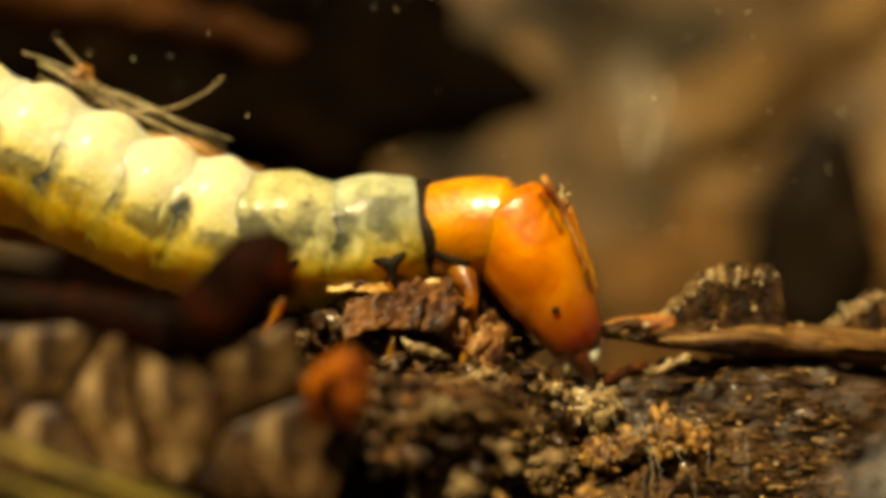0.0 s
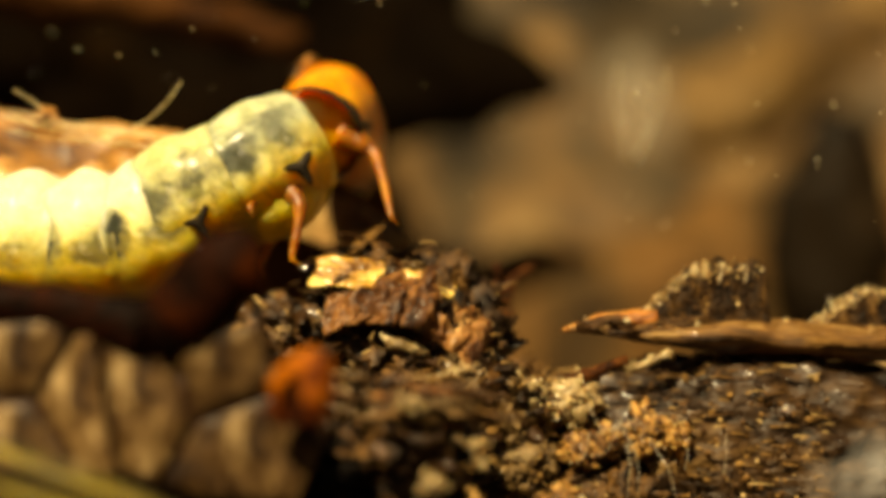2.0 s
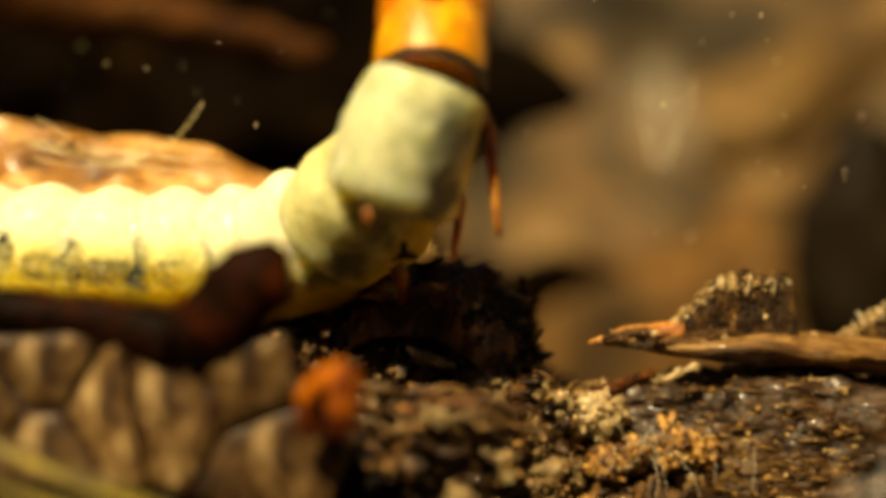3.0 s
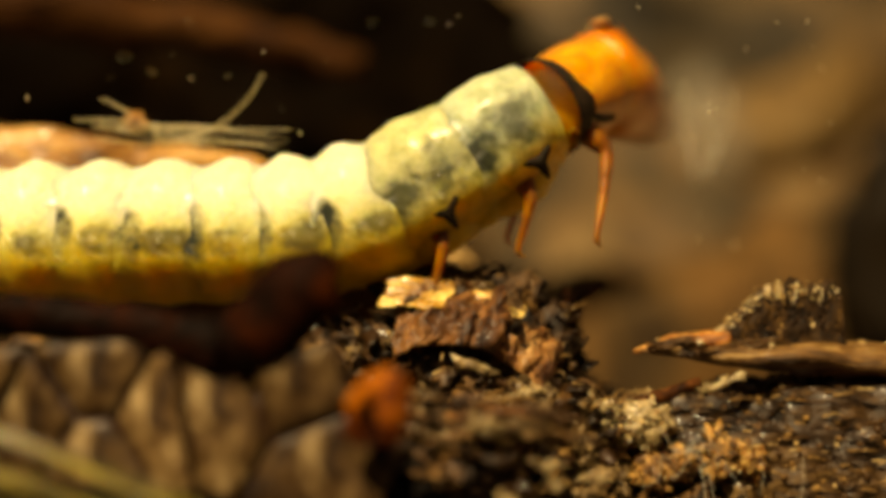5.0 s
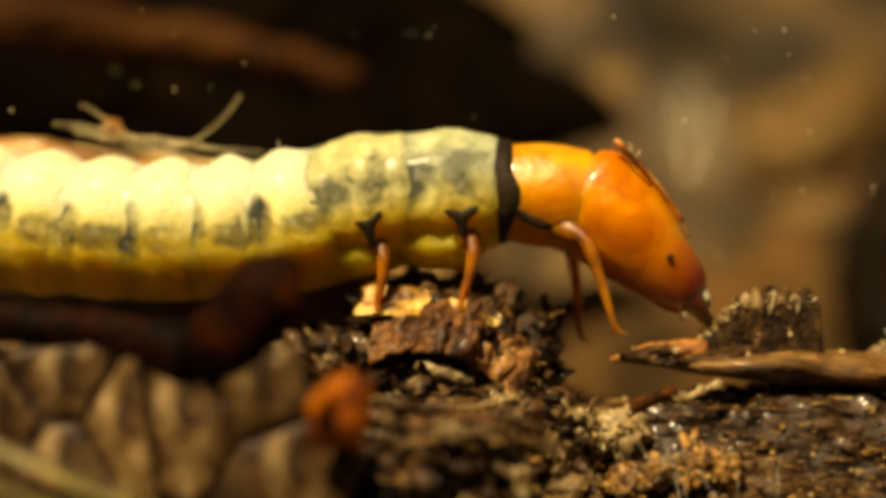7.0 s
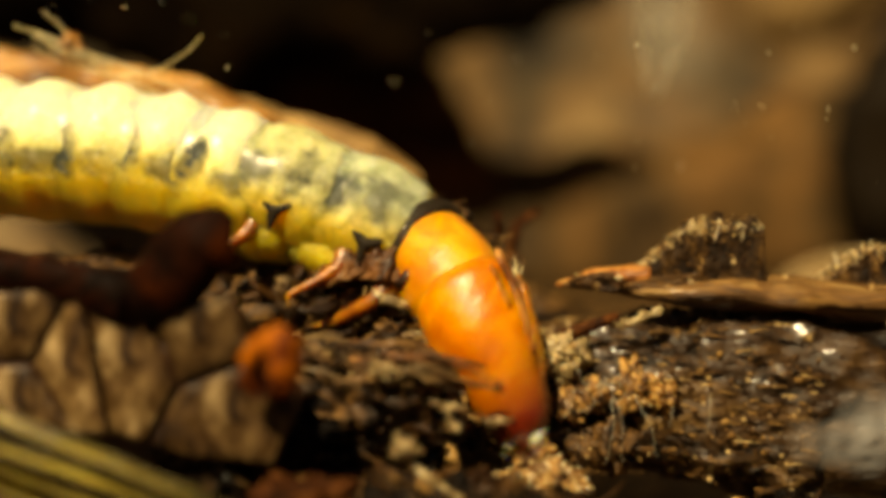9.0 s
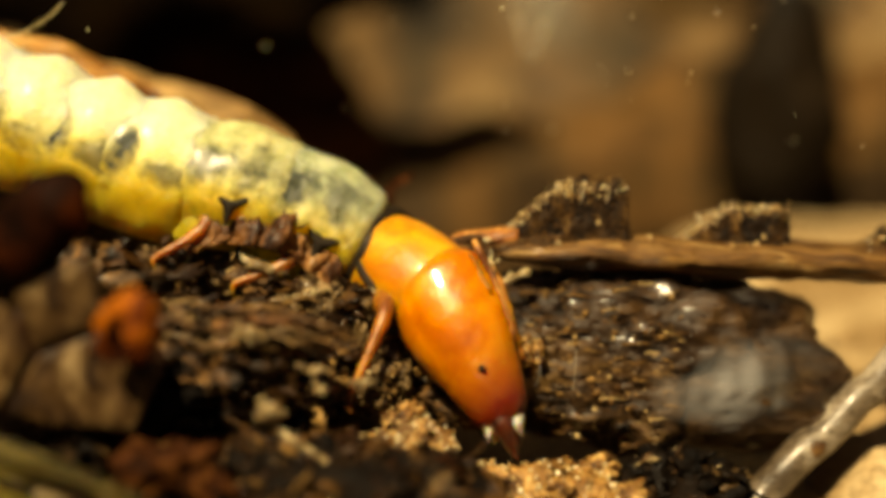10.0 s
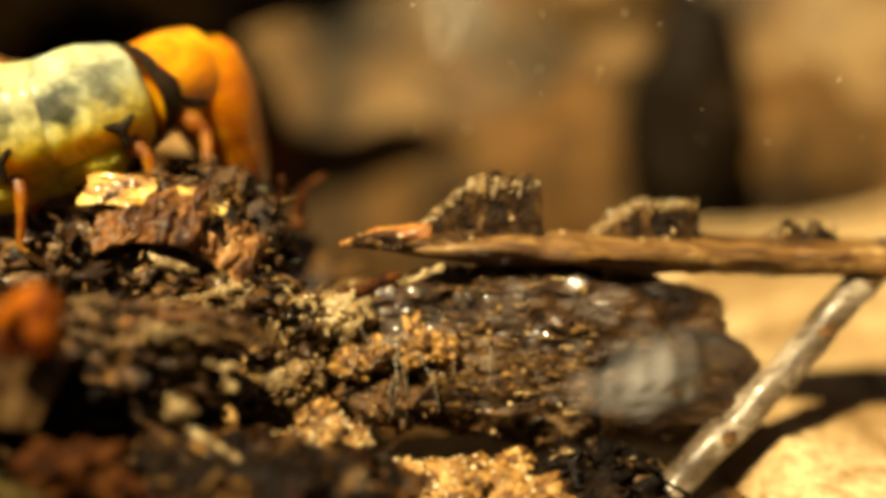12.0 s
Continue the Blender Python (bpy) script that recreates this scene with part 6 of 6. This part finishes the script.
    walk(abdomen[3], [
        (0, M(-4.33, 0.00, 3.35, 0, 22, 0)), (0.8, M(-4.81, 0.00, 3.33, 0, 23, 0)), (1.1, M(-4.35, 0.00, 3.09, 0, 23, 0)),
        (1.3, M(-3.93, 0.00, 1.82, 0, 18, 0)), (1.5, M(-4.36, 0.00, 1.66, 0, 8, 0)), (1.9, M(-5.39, 0.00, 1.54, 0, 6, 0)),
        (2.3, M(-5.55, 0.00, 1.57, 0, 5, 0)), (2.7, M(-4.73, 0.00, 1.41, 0, 4, 0)), (3, M(-2.96, 0.00, 1.35, 0, 2, 0)),
        (3.2, M(-2.54, 0.00, 1.36, 0, 1, 0)), (4.8, M(-2.76, 0.00, 1.65, 0, -2, 0)), (5, M(-2.75, 0.00, 2.11, 0, -1, 0)),
        (5.2, M(-2.12, 0.00, 1.91, 0, -2, 0)), (5.5, M(-1.54, 0.00, 1.93, 0, -4, 0)), (5.7, M(-1.79, 0.00, 1.87, 0, -3, 0)),
        (6, M(-2.44, 0.00, 2.07, 0, -4, 0)), (6.5, M(-3.36, 0.00, 2.00, 0, 7, 0)), (7, M(-3.63, 0.00, 2.40, 0, 4, 0)),
        (7.2, M(-4.62, 0.00, 2.21, 0, 2, 0)), (8.8, M(-4.01, 0.00, 2.33, -6, 3, 0)), (9.2, M(-3.83, 0.00, 2.37, -4, 4, 0)),
        (9.4, M(-2.58, 0.00, 2.43, -4, 8, 0)), (9.6, M(-2.60, 0.00, 2.39, -4, 6, 0)), (9.8, M(-2.34, 0.00, 2.38, -5, 12, 0)),
        (10.2, M(-2.72, 0.00, 2.67, -5, 17, 0)), (10.5, M(-3.13, 0.00, 2.67, -4, 18, 0)), (10.7, M(-1.87, 0.00, 2.48, -3, 18, 0)),
        (11, M(-1.76, 0.00, 2.46, -3, 19, 0)), (11.5, M(-4.61, 0.00, 3.12, -1, 13, 0)), (12, M(-5.29, 0.00, 2.57, 0, 13, 0)),
    ])
    walk(abdomen[4], [
        (0, M(-5.63, 0.00, 3.79, 0, 15, 0)), (0.8, M(-6.10, 0.00, 3.80, 0, 17, 0)), (1.1, M(-5.63, 0.00, 3.57, 0, 19, 0)),
        (1.3, M(-5.25, 0.00, 2.22, 0, 16, 0)), (1.5, M(-5.72, 0.00, 1.87, 0, 10, 0)), (1.9, M(-6.76, 0.00, 1.70, 0, 8, 0)),
        (2.3, M(-6.92, 0.00, 1.66, 0, 3, 0)), (2.7, M(-6.10, 0.00, 1.50, 0, 4, 0)), (3, M(-4.34, 0.00, 1.39, 0, 2, 0)),
        (3.2, M(-3.91, 0.00, 1.40, 0, 2, 0)), (4.8, M(-4.14, 0.00, 1.61, 0, -1, 0)), (5, M(-4.13, 0.00, 2.07, 0, -2, 0)),
        (5.2, M(-3.50, 0.00, 1.85, 0, -2, 0)), (5.5, M(-2.91, 0.00, 1.85, 0, -2, 0)), (5.7, M(-3.16, 0.00, 1.80, 0, -3, 0)),
        (6, M(-3.82, 0.00, 1.99, 0, -2, 0)), (6.5, M(-4.73, 0.00, 2.17, 0, 8, 0)), (7, M(-5.00, 0.00, 2.51, 0, 5, 0)),
        (7.2, M(-6.00, 0.00, 2.28, 0, 4, 0)), (8.8, M(-5.38, 0.00, 2.40, -2, 3, 0)), (9.2, M(-5.20, 0.00, 2.47, -1, 4, 0)),
        (9.4, M(-3.95, 0.00, 2.58, -1, 5, 0)), (9.6, M(-3.97, 0.00, 2.51, -1, 4, 0)), (9.8, M(-3.69, 0.00, 2.61, -2, 7, 0)),
        (10.2, M(-4.05, 0.00, 3.01, -2, 11, 0)), (10.5, M(-4.46, 0.00, 3.02, -1, 11, 0)), (10.7, M(-3.19, 0.00, 2.84, -1, 12, 0)),
        (11, M(-3.08, 0.00, 2.83, -1, 13, 0)), (11.5, M(-5.96, 0.00, 3.42, -0, 13, 0)), (12, M(-6.63, 0.00, 2.88, 0, 13, 0)),
    ])
    walk(abdomen[5], [
        (0, M(-7.00, 0.00, 4.07, 0, 8, 0)), (0.8, M(-7.46, 0.00, 4.14, 0, 10, 0)), (1.1, M(-6.98, 0.00, 3.95, 0, 13, 0)),
        (1.3, M(-6.60, 0.00, 2.59, 0, 15, 0)), (1.5, M(-7.10, 0.00, 2.09, 0, 8, 0)), (1.9, M(-8.14, 0.00, 1.89, 0, 8, 0)),
        (2.3, M(-8.32, 0.00, 1.72, 0, 2, 0)), (2.7, M(-7.50, 0.00, 1.59, 0, 4, 0)), (3, M(-5.74, 0.00, 1.44, 0, 2, 0)),
        (3.2, M(-5.31, 0.00, 1.44, 0, 2, 0)), (4.8, M(-5.54, 0.00, 1.61, 0, 0, 0)), (5, M(-5.53, 0.00, 2.05, 0, -0, 0)),
        (5.2, M(-4.89, 0.00, 1.82, 0, -1, 0)), (5.5, M(-4.31, 0.00, 1.80, 0, -2, 0)), (5.7, M(-4.56, 0.00, 1.76, 0, -1, 0)),
        (6, M(-5.22, 0.00, 1.95, 0, -1, 0)), (6.5, M(-6.11, 0.00, 2.37, 0, 9, 0)), (7, M(-6.40, 0.00, 2.65, 0, 6, 0)),
        (7.2, M(-7.39, 0.00, 2.39, 0, 5, 0)), (8.8, M(-6.78, 0.00, 2.47, 0, 3, 0)), (9.2, M(-6.59, 0.00, 2.57, 0, 4, 0)),
        (9.4, M(-5.34, 0.00, 2.69, 0, 4, 0)), (9.6, M(-5.37, 0.00, 2.61, 0, 4, 0)), (9.8, M(-5.09, 0.00, 2.77, 0, 6, 0)),
        (10.2, M(-5.43, 0.00, 3.24, 0, 7, 0)), (10.5, M(-5.84, 0.00, 3.24, 0, 7, 0)), (10.7, M(-4.57, 0.00, 3.08, 0, 7, 0)),
        (11, M(-4.46, 0.00, 3.07, 0, 7, 0)), (11.5, M(-7.32, 0.00, 3.73, 0, 13, 0)), (12, M(-8.00, 0.00, 3.20, 0, 13, 0)),
    ])
    walk(abdomen[6], [
        (0, M(-8.38, 0.00, 4.26, 0, 8, 0)), (0.8, M(-8.83, 0.00, 4.39, 0, 10, 0)), (1.1, M(-8.35, 0.00, 4.23, 0, 10, 0)),
        (1.3, M(-7.95, 0.00, 2.94, 0, 15, 0)), (1.5, M(-8.49, 0.00, 2.28, 0, 8, 0)), (1.9, M(-9.53, 0.00, 2.10, 0, 8, 0)),
        (2.3, M(-9.72, 0.00, 1.76, 0, 2, 0)), (2.7, M(-8.90, 0.00, 1.69, 0, 4, 0)), (3, M(-7.14, 0.00, 1.49, 0, 2, 0)),
        (3.2, M(-6.71, 0.00, 1.49, 0, 2, 0)), (4.8, M(-6.94, 0.00, 1.62, 0, 0, 0)), (5, M(-6.93, 0.00, 2.05, 0, 0, 0)),
        (5.2, M(-6.29, 0.00, 1.81, 0, 0, 0)), (5.5, M(-5.71, 0.00, 1.75, 0, -2, 0)), (5.7, M(-5.96, 0.00, 1.74, 0, -1, 0)),
        (6, M(-6.62, 0.00, 1.93, 0, 0, 0)), (6.5, M(-7.50, 0.00, 2.58, 0, 9, 0)), (7, M(-7.79, 0.00, 2.81, 0, 7, 0)),
        (7.2, M(-8.78, 0.00, 2.54, 0, 7, 0)), (8.8, M(-8.18, 0.00, 2.56, 0, 4, 0)), (9.2, M(-7.99, 0.00, 2.66, 0, 4, 0)),
        (9.4, M(-6.74, 0.00, 2.77, 0, 4, 0)), (9.6, M(-6.76, 0.00, 2.70, 0, 4, 0)), (9.8, M(-6.48, 0.00, 2.92, 0, 6, 0)),
        (10.2, M(-6.82, 0.00, 3.41, 0, 7, 0)), (10.5, M(-7.23, 0.00, 3.41, 0, 7, 0)), (10.7, M(-5.96, 0.00, 3.25, 0, 7, 0)),
        (11, M(-5.85, 0.00, 3.24, 0, 7, 0)), (11.5, M(-8.69, 0.00, 4.03, 0, 13, 0)), (12, M(-9.36, 0.00, 3.53, 0, 13, 0)),
    ])
    walk(abdomen[7], [
        (0, M(-9.75, 0.00, 4.45, 0, 8, 0)), (0.8, M(-10.19, 0.00, 4.63, 0, 10, 0)), (1.1, M(-9.70, 0.00, 4.48, 0, 10, 0)),
        (1.3, M(-9.28, 0.00, 3.29, 0, 15, 0)), (1.5, M(-9.85, 0.00, 2.47, 0, 8, 0)), (1.9, M(-10.89, 0.00, 2.29, 0, 8, 0)),
        (2.3, M(-11.10, 0.00, 1.80, 0, 2, 0)), (2.7, M(-10.27, 0.00, 1.77, 0, 4, 0)), (3, M(-8.51, 0.00, 1.54, 0, 2, 0)),
        (3.2, M(-8.08, 0.00, 1.53, 0, 2, 0)), (4.8, M(-8.31, 0.00, 1.62, 0, 0, 0)), (5, M(-8.30, 0.00, 2.06, 0, 0, 0)),
        (5.2, M(-7.67, 0.00, 1.81, 0, 0, 0)), (5.5, M(-7.08, 0.00, 1.70, 0, -2, 0)), (5.7, M(-7.34, 0.00, 1.73, 0, -1, 0)),
        (6, M(-7.99, 0.00, 1.94, 0, 0, 0)), (6.5, M(-8.85, 0.00, 2.79, 0, 9, 0)), (7, M(-9.15, 0.00, 2.97, 0, 7, 0)),
        (7.2, M(-10.15, 0.00, 2.70, 0, 7, 0)), (8.8, M(-9.55, 0.00, 2.65, 0, 4, 0)), (9.2, M(-9.36, 0.00, 2.74, 0, 4, 0)),
        (9.4, M(-8.11, 0.00, 2.86, 0, 4, 0)), (9.6, M(-8.13, 0.00, 2.79, 0, 4, 0)), (9.8, M(-7.85, 0.00, 3.06, 0, 6, 0)),
        (10.2, M(-8.18, 0.00, 3.58, 0, 7, 0)), (10.5, M(-8.60, 0.00, 3.58, 0, 7, 0)), (10.7, M(-7.32, 0.00, 3.41, 0, 7, 0)),
        (11, M(-7.21, 0.00, 3.41, 0, 7, 0)), (11.5, M(-10.03, 0.00, 4.33, 0, 13, 0)), (12, M(-10.70, 0.00, 3.84, 0, 13, 0)),
    ])
    walk(abdomen[8], [
        (0, M(-11.06, 0.00, 4.64, 0, 8, 0)), (0.8, M(-11.49, 0.00, 4.86, 0, 10, 0)), (1.1, M(-11.01, 0.00, 4.72, 0, 10, 0)),
        (1.3, M(-10.57, 0.00, 3.62, 0, 15, 0)), (1.5, M(-11.17, 0.00, 2.65, 0, 8, 0)), (1.9, M(-12.20, 0.00, 2.49, 0, 8, 0)),
        (2.3, M(-12.42, 0.00, 1.84, 0, 2, 0)), (2.7, M(-11.59, 0.00, 1.86, 0, 4, 0)), (3, M(-9.83, 0.00, 1.59, 0, 2, 0)),
        (3.2, M(-9.41, 0.00, 1.58, 0, 2, 0)), (4.8, M(-9.64, 0.00, 1.63, 0, 0, 0)), (5, M(-9.63, 0.00, 2.07, 0, 0, 0)),
        (5.2, M(-8.99, 0.00, 1.82, 0, 0, 0)), (5.5, M(-8.41, 0.00, 1.66, 0, -2, 0)), (5.7, M(-8.66, 0.00, 1.71, 0, -1, 0)),
        (6, M(-9.32, 0.00, 1.95, 0, 0, 0)), (6.5, M(-10.16, 0.00, 2.99, 0, 9, 0)), (7, M(-10.47, 0.00, 3.13, 0, 7, 0)),
        (7.2, M(-11.47, 0.00, 2.86, 0, 7, 0)), (8.8, M(-10.87, 0.00, 2.74, 0, 4, 0)), (9.2, M(-10.69, 0.00, 2.83, 0, 4, 0)),
        (9.4, M(-9.43, 0.00, 2.94, 0, 4, 0)), (9.6, M(-9.46, 0.00, 2.87, 0, 4, 0)), (9.8, M(-9.16, 0.00, 3.19, 0, 6, 0)),
        (10.2, M(-9.50, 0.00, 3.75, 0, 7, 0)), (10.5, M(-9.91, 0.00, 3.74, 0, 7, 0)), (10.7, M(-8.64, 0.00, 3.57, 0, 7, 0)),
        (11, M(-8.53, 0.00, 3.57, 0, 7, 0)), (11.5, M(-11.32, 0.00, 4.62, 0, 13, 0)), (12, M(-11.99, 0.00, 4.15, 0, 13, 0)),
    ])
    # the larva pushes the root hairs up and lets them fall
    walk(hairs, [(0, M(-6.38, 1, 3.01)), (1.1, M(-6.38, 1, 2.96)), (1.6, M(-6.57, 1, 2.73, 0, -10, 0)), (2.5, M(-6.79, 1, 2.09, 0, -16, 0)), (3.2, M(-6.79, 1, 2.18, 0, -18, 0)),
        (4.8, M(-6.38, 1, 2.87, 0, -20, 0)), (5.5, M(-6.38, 1, 2.87, 0, -20, 0)), (6.5, M(-6.57, 1, 2.87, 0, -16, 0)), (7.2, M(-6.57, 1, 2.77, 0, -14, 0)), (8.8, M(-6.57, 1, 2.63, 0, -4, 0)), (12, M(-6.57, 1, 2.58))])
    # the legs swing on their segments
    walk(legs[0], [
        (0, M(0.75, 0, 0.05, 0, 5, 0)), (0.6, M(0.75, 0, 0.05, 6, -18, 0)), (1, M(0.75, 0, 0.05, 6, -26, 0)),
        (1.2, M(0.75, 0, 0.05, 0, 0, 0)), (1.5, M(0.75, 0, 0.05, 0, 50, 0)), (2, M(0.75, 0, 0.05, 0, 55, 0)),
        (2.5, M(0.75, 0, 0.05, 0, 50, 0)), (2.8, M(0.75, 0, 0.05, 0, 50, 0)), (3, M(0.75, 0, 0.05, 0, 60, 0)),
        (3.2, M(0.75, 0, 0.05, 0, 45, 0)), (4.8, M(0.75, 0, 0.05, 0, 45, 0)), (5, M(0.75, 0, 0.05, 0, 35, 0)),
        (5.2, M(0.75, 0, 0.05, 0, 35, 0)), (5.6, M(0.75, 0, 0.05, 0, 10, 0)), (6.2, M(0.75, 0, 0.05, 0, -5, 0)),
        (6.5, M(0.75, 0, 0.05, 0, -28, 0)), (7, M(0.75, 0, 0.05, 0, -28, 0)), (8.8, M(0.75, 0, 0.05, 0, 25, 0)),
        (9.3, M(0.75, 0, 0.05, 0, -5, 0)), (9.8, M(0.75, 0, 0.05, 0, -22, 0)), (10.3, M(0.75, 0, 0.05, 0, -8, 0)),
        (10.6, M(0.75, 0, 0.05, 0, 8, 0)), (11, M(0.75, 0, 0.05, 0, 5, 0)), (11.5, M(0.75, 0, 0.05, 0, 10, 0)),
        (12, M(0.75, 0, 0.05, 0, 25, 0)),
    ])
    walk(legs[1], [
        (0, M(0.75, 0, 0.05, 0, 27, 0)), (0.6, M(0.75, 0, 0.05, 0, 17, 0)), (1, M(0.75, 0, 0.05, 0, 12, 0)),
        (1.2, M(0.75, 0, 0.05, 0, 27, 0)), (1.5, M(0.75, 0, 0.05, 0, 62, 0)), (2, M(0.75, 0, 0.05, 0, 92, 0)),
        (2.5, M(0.75, 0, 0.05, 0, 92, 0)), (2.8, M(0.75, 0, 0.05, 0, 82, 0)), (3, M(0.75, 0, 0.05, 0, 87, 0)),
        (3.2, M(0.75, 0, 0.05, 0, 57, 0)), (4.8, M(0.75, 0, 0.05, 0, 57, 0)), (5, M(0.75, 0, 0.05, 0, 47, 0)),
        (5.2, M(0.75, 0, 0.05, 0, 47, 0)), (5.6, M(0.75, 0, 0.05, 0, 22, 0)), (6.2, M(0.75, 0, 0.05, 0, 7, 0)),
        (6.5, M(0.75, 0, 0.05, 0, -16, 0)), (7, M(0.75, 0, 0.05, 0, -16, 0)), (8.8, M(0.75, 0, 0.05, 0, 37, 0)),
        (9.3, M(0.75, 0, 0.05, 0, 7, 0)), (9.8, M(0.75, 0, 0.05, 0, 37, 0)), (10.3, M(0.75, 0, 0.05, 0, 27, 0)),
        (10.6, M(0.75, 0, 0.05, 0, 2, 0)), (11, M(0.75, 0, 0.05, 0, 17, 0)), (11.5, M(0.75, 0, 0.05, 0, 22, 0)),
        (12, M(0.75, 0, 0.05, 0, 37, 0)),
    ])
    walk(legs[2], [
        (0, M(0.2, 0, 0.05, 0, 10, 0)), (1.2, M(0.2, 0, 0.05, 0, 15, 0)), (2, M(0.2, 0, 0.05, 0, 30, 0)),
        (2.5, M(0.2, 0, 0.05, 0, 40, 0)), (3, M(0.2, 0, 0.05, 0, 60, 0)), (3.2, M(0.2, 0, 0.05, 0, 50, 0)),
        (4.8, M(0.2, 0, 0.05, 0, 50, 0)), (5, M(0.2, 0, 0.05, 0, 35, 0)), (5.5, M(0.2, 0, 0.05, 0, 25, 0)),
        (6, M(0.2, 0, 0.05, 0, 10, 0)), (7, M(0.2, 0, 0.05, 0, 5, 0)), (8.8, M(0.2, 0, 0.05, 0, 25, 0)),
        (9.5, M(0.2, 0, 0.05, 0, 32, 0)), (10.5, M(0.2, 0, 0.05, 0, 28, 0)), (11, M(0.2, 0, 0.05, 0, 25, 0)),
        (11.5, M(0.2, 0, 0.05, 0, 15, 0)), (12, M(0.2, 0, 0.05, 0, 0, 0)),
    ])
    walk(legs[3], [
        (0, M(0.2, 0, 0.05, 0, 22, 0)), (1.2, M(0.2, 0, 0.05, 0, 27, 0)), (2, M(0.2, 0, 0.05, 0, 42, 0)),
        (2.5, M(0.2, 0, 0.05, 0, 52, 0)), (3, M(0.2, 0, 0.05, 0, 72, 0)), (3.2, M(0.2, 0, 0.05, 0, 62, 0)),
        (4.8, M(0.2, 0, 0.05, 0, 62, 0)), (5, M(0.2, 0, 0.05, 0, 47, 0)), (5.5, M(0.2, 0, 0.05, 0, 37, 0)),
        (6, M(0.2, 0, 0.05, 0, 22, 0)), (7, M(0.2, 0, 0.05, 0, 17, 0)), (8.8, M(0.2, 0, 0.05, 0, 37, 0)),
        (9.5, M(0.2, 0, 0.05, 0, 57, 0)), (10.5, M(0.2, 0, 0.05, 0, 57, 0)), (11, M(0.2, 0, 0.05, 0, 52, 0)),
        (11.5, M(0.2, 0, 0.05, 0, 27, 0)), (12, M(0.2, 0, 0.05, 0, 12, 0)),
    ])
    walk(legs[4], [
        (0, M(0.1, 0, 0.05, 0, 10, 0)), (1.2, M(0.1, 0, 0.05, 0, 15, 0)), (2, M(0.1, 0, 0.05, 0, 25, 0)),
        (2.5, M(0.1, 0, 0.05, 0, 30, 0)), (3, M(0.1, 0, 0.05, 0, 40, 0)), (3.2, M(0.1, 0, 0.05, 0, 40, 0)),
        (4.8, M(0.1, 0, 0.05, 0, 40, 0)), (5, M(0.1, 0, 0.05, 0, 30, 0)), (5.5, M(0.1, 0, 0.05, 0, 20, 0)),
        (6, M(0.1, 0, 0.05, 0, 10, 0)), (7, M(0.1, 0, 0.05, 0, 5, 0)), (8.8, M(0.1, 0, 0.05, 0, 30, 0)),
        (9.5, M(0.1, 0, 0.05, 0, 32, 0)), (10.5, M(0.1, 0, 0.05, 0, 28, 0)), (11, M(0.1, 0, 0.05, 0, 25, 0)),
        (11.5, M(0.1, 0, 0.05, 0, 20, 0)), (12, M(0.1, 0, 0.05, 0, 5, 0)),
    ])
    walk(legs[5], [
        (0, M(0.1, 0, 0.05, 0, 22, 0)), (1.2, M(0.1, 0, 0.05, 0, 27, 0)), (2, M(0.1, 0, 0.05, 0, 37, 0)),
        (2.5, M(0.1, 0, 0.05, 0, 42, 0)), (3, M(0.1, 0, 0.05, 0, 52, 0)), (3.2, M(0.1, 0, 0.05, 0, 52, 0)),
        (4.8, M(0.1, 0, 0.05, 0, 52, 0)), (5, M(0.1, 0, 0.05, 0, 42, 0)), (5.5, M(0.1, 0, 0.05, 0, 32, 0)),
        (6, M(0.1, 0, 0.05, 0, 22, 0)), (7, M(0.1, 0, 0.05, 0, 17, 0)), (8.8, M(0.1, 0, 0.05, 0, 42, 0)),
        (9.5, M(0.1, 0, 0.05, 0, 62, 0)), (10.5, M(0.1, 0, 0.05, 0, 62, 0)), (11, M(0.1, 0, 0.05, 0, 57, 0)),
        (11.5, M(0.1, 0, 0.05, 0, 32, 0)), (12, M(0.1, 0, 0.05, 0, 17, 0)),
    ])


motions()
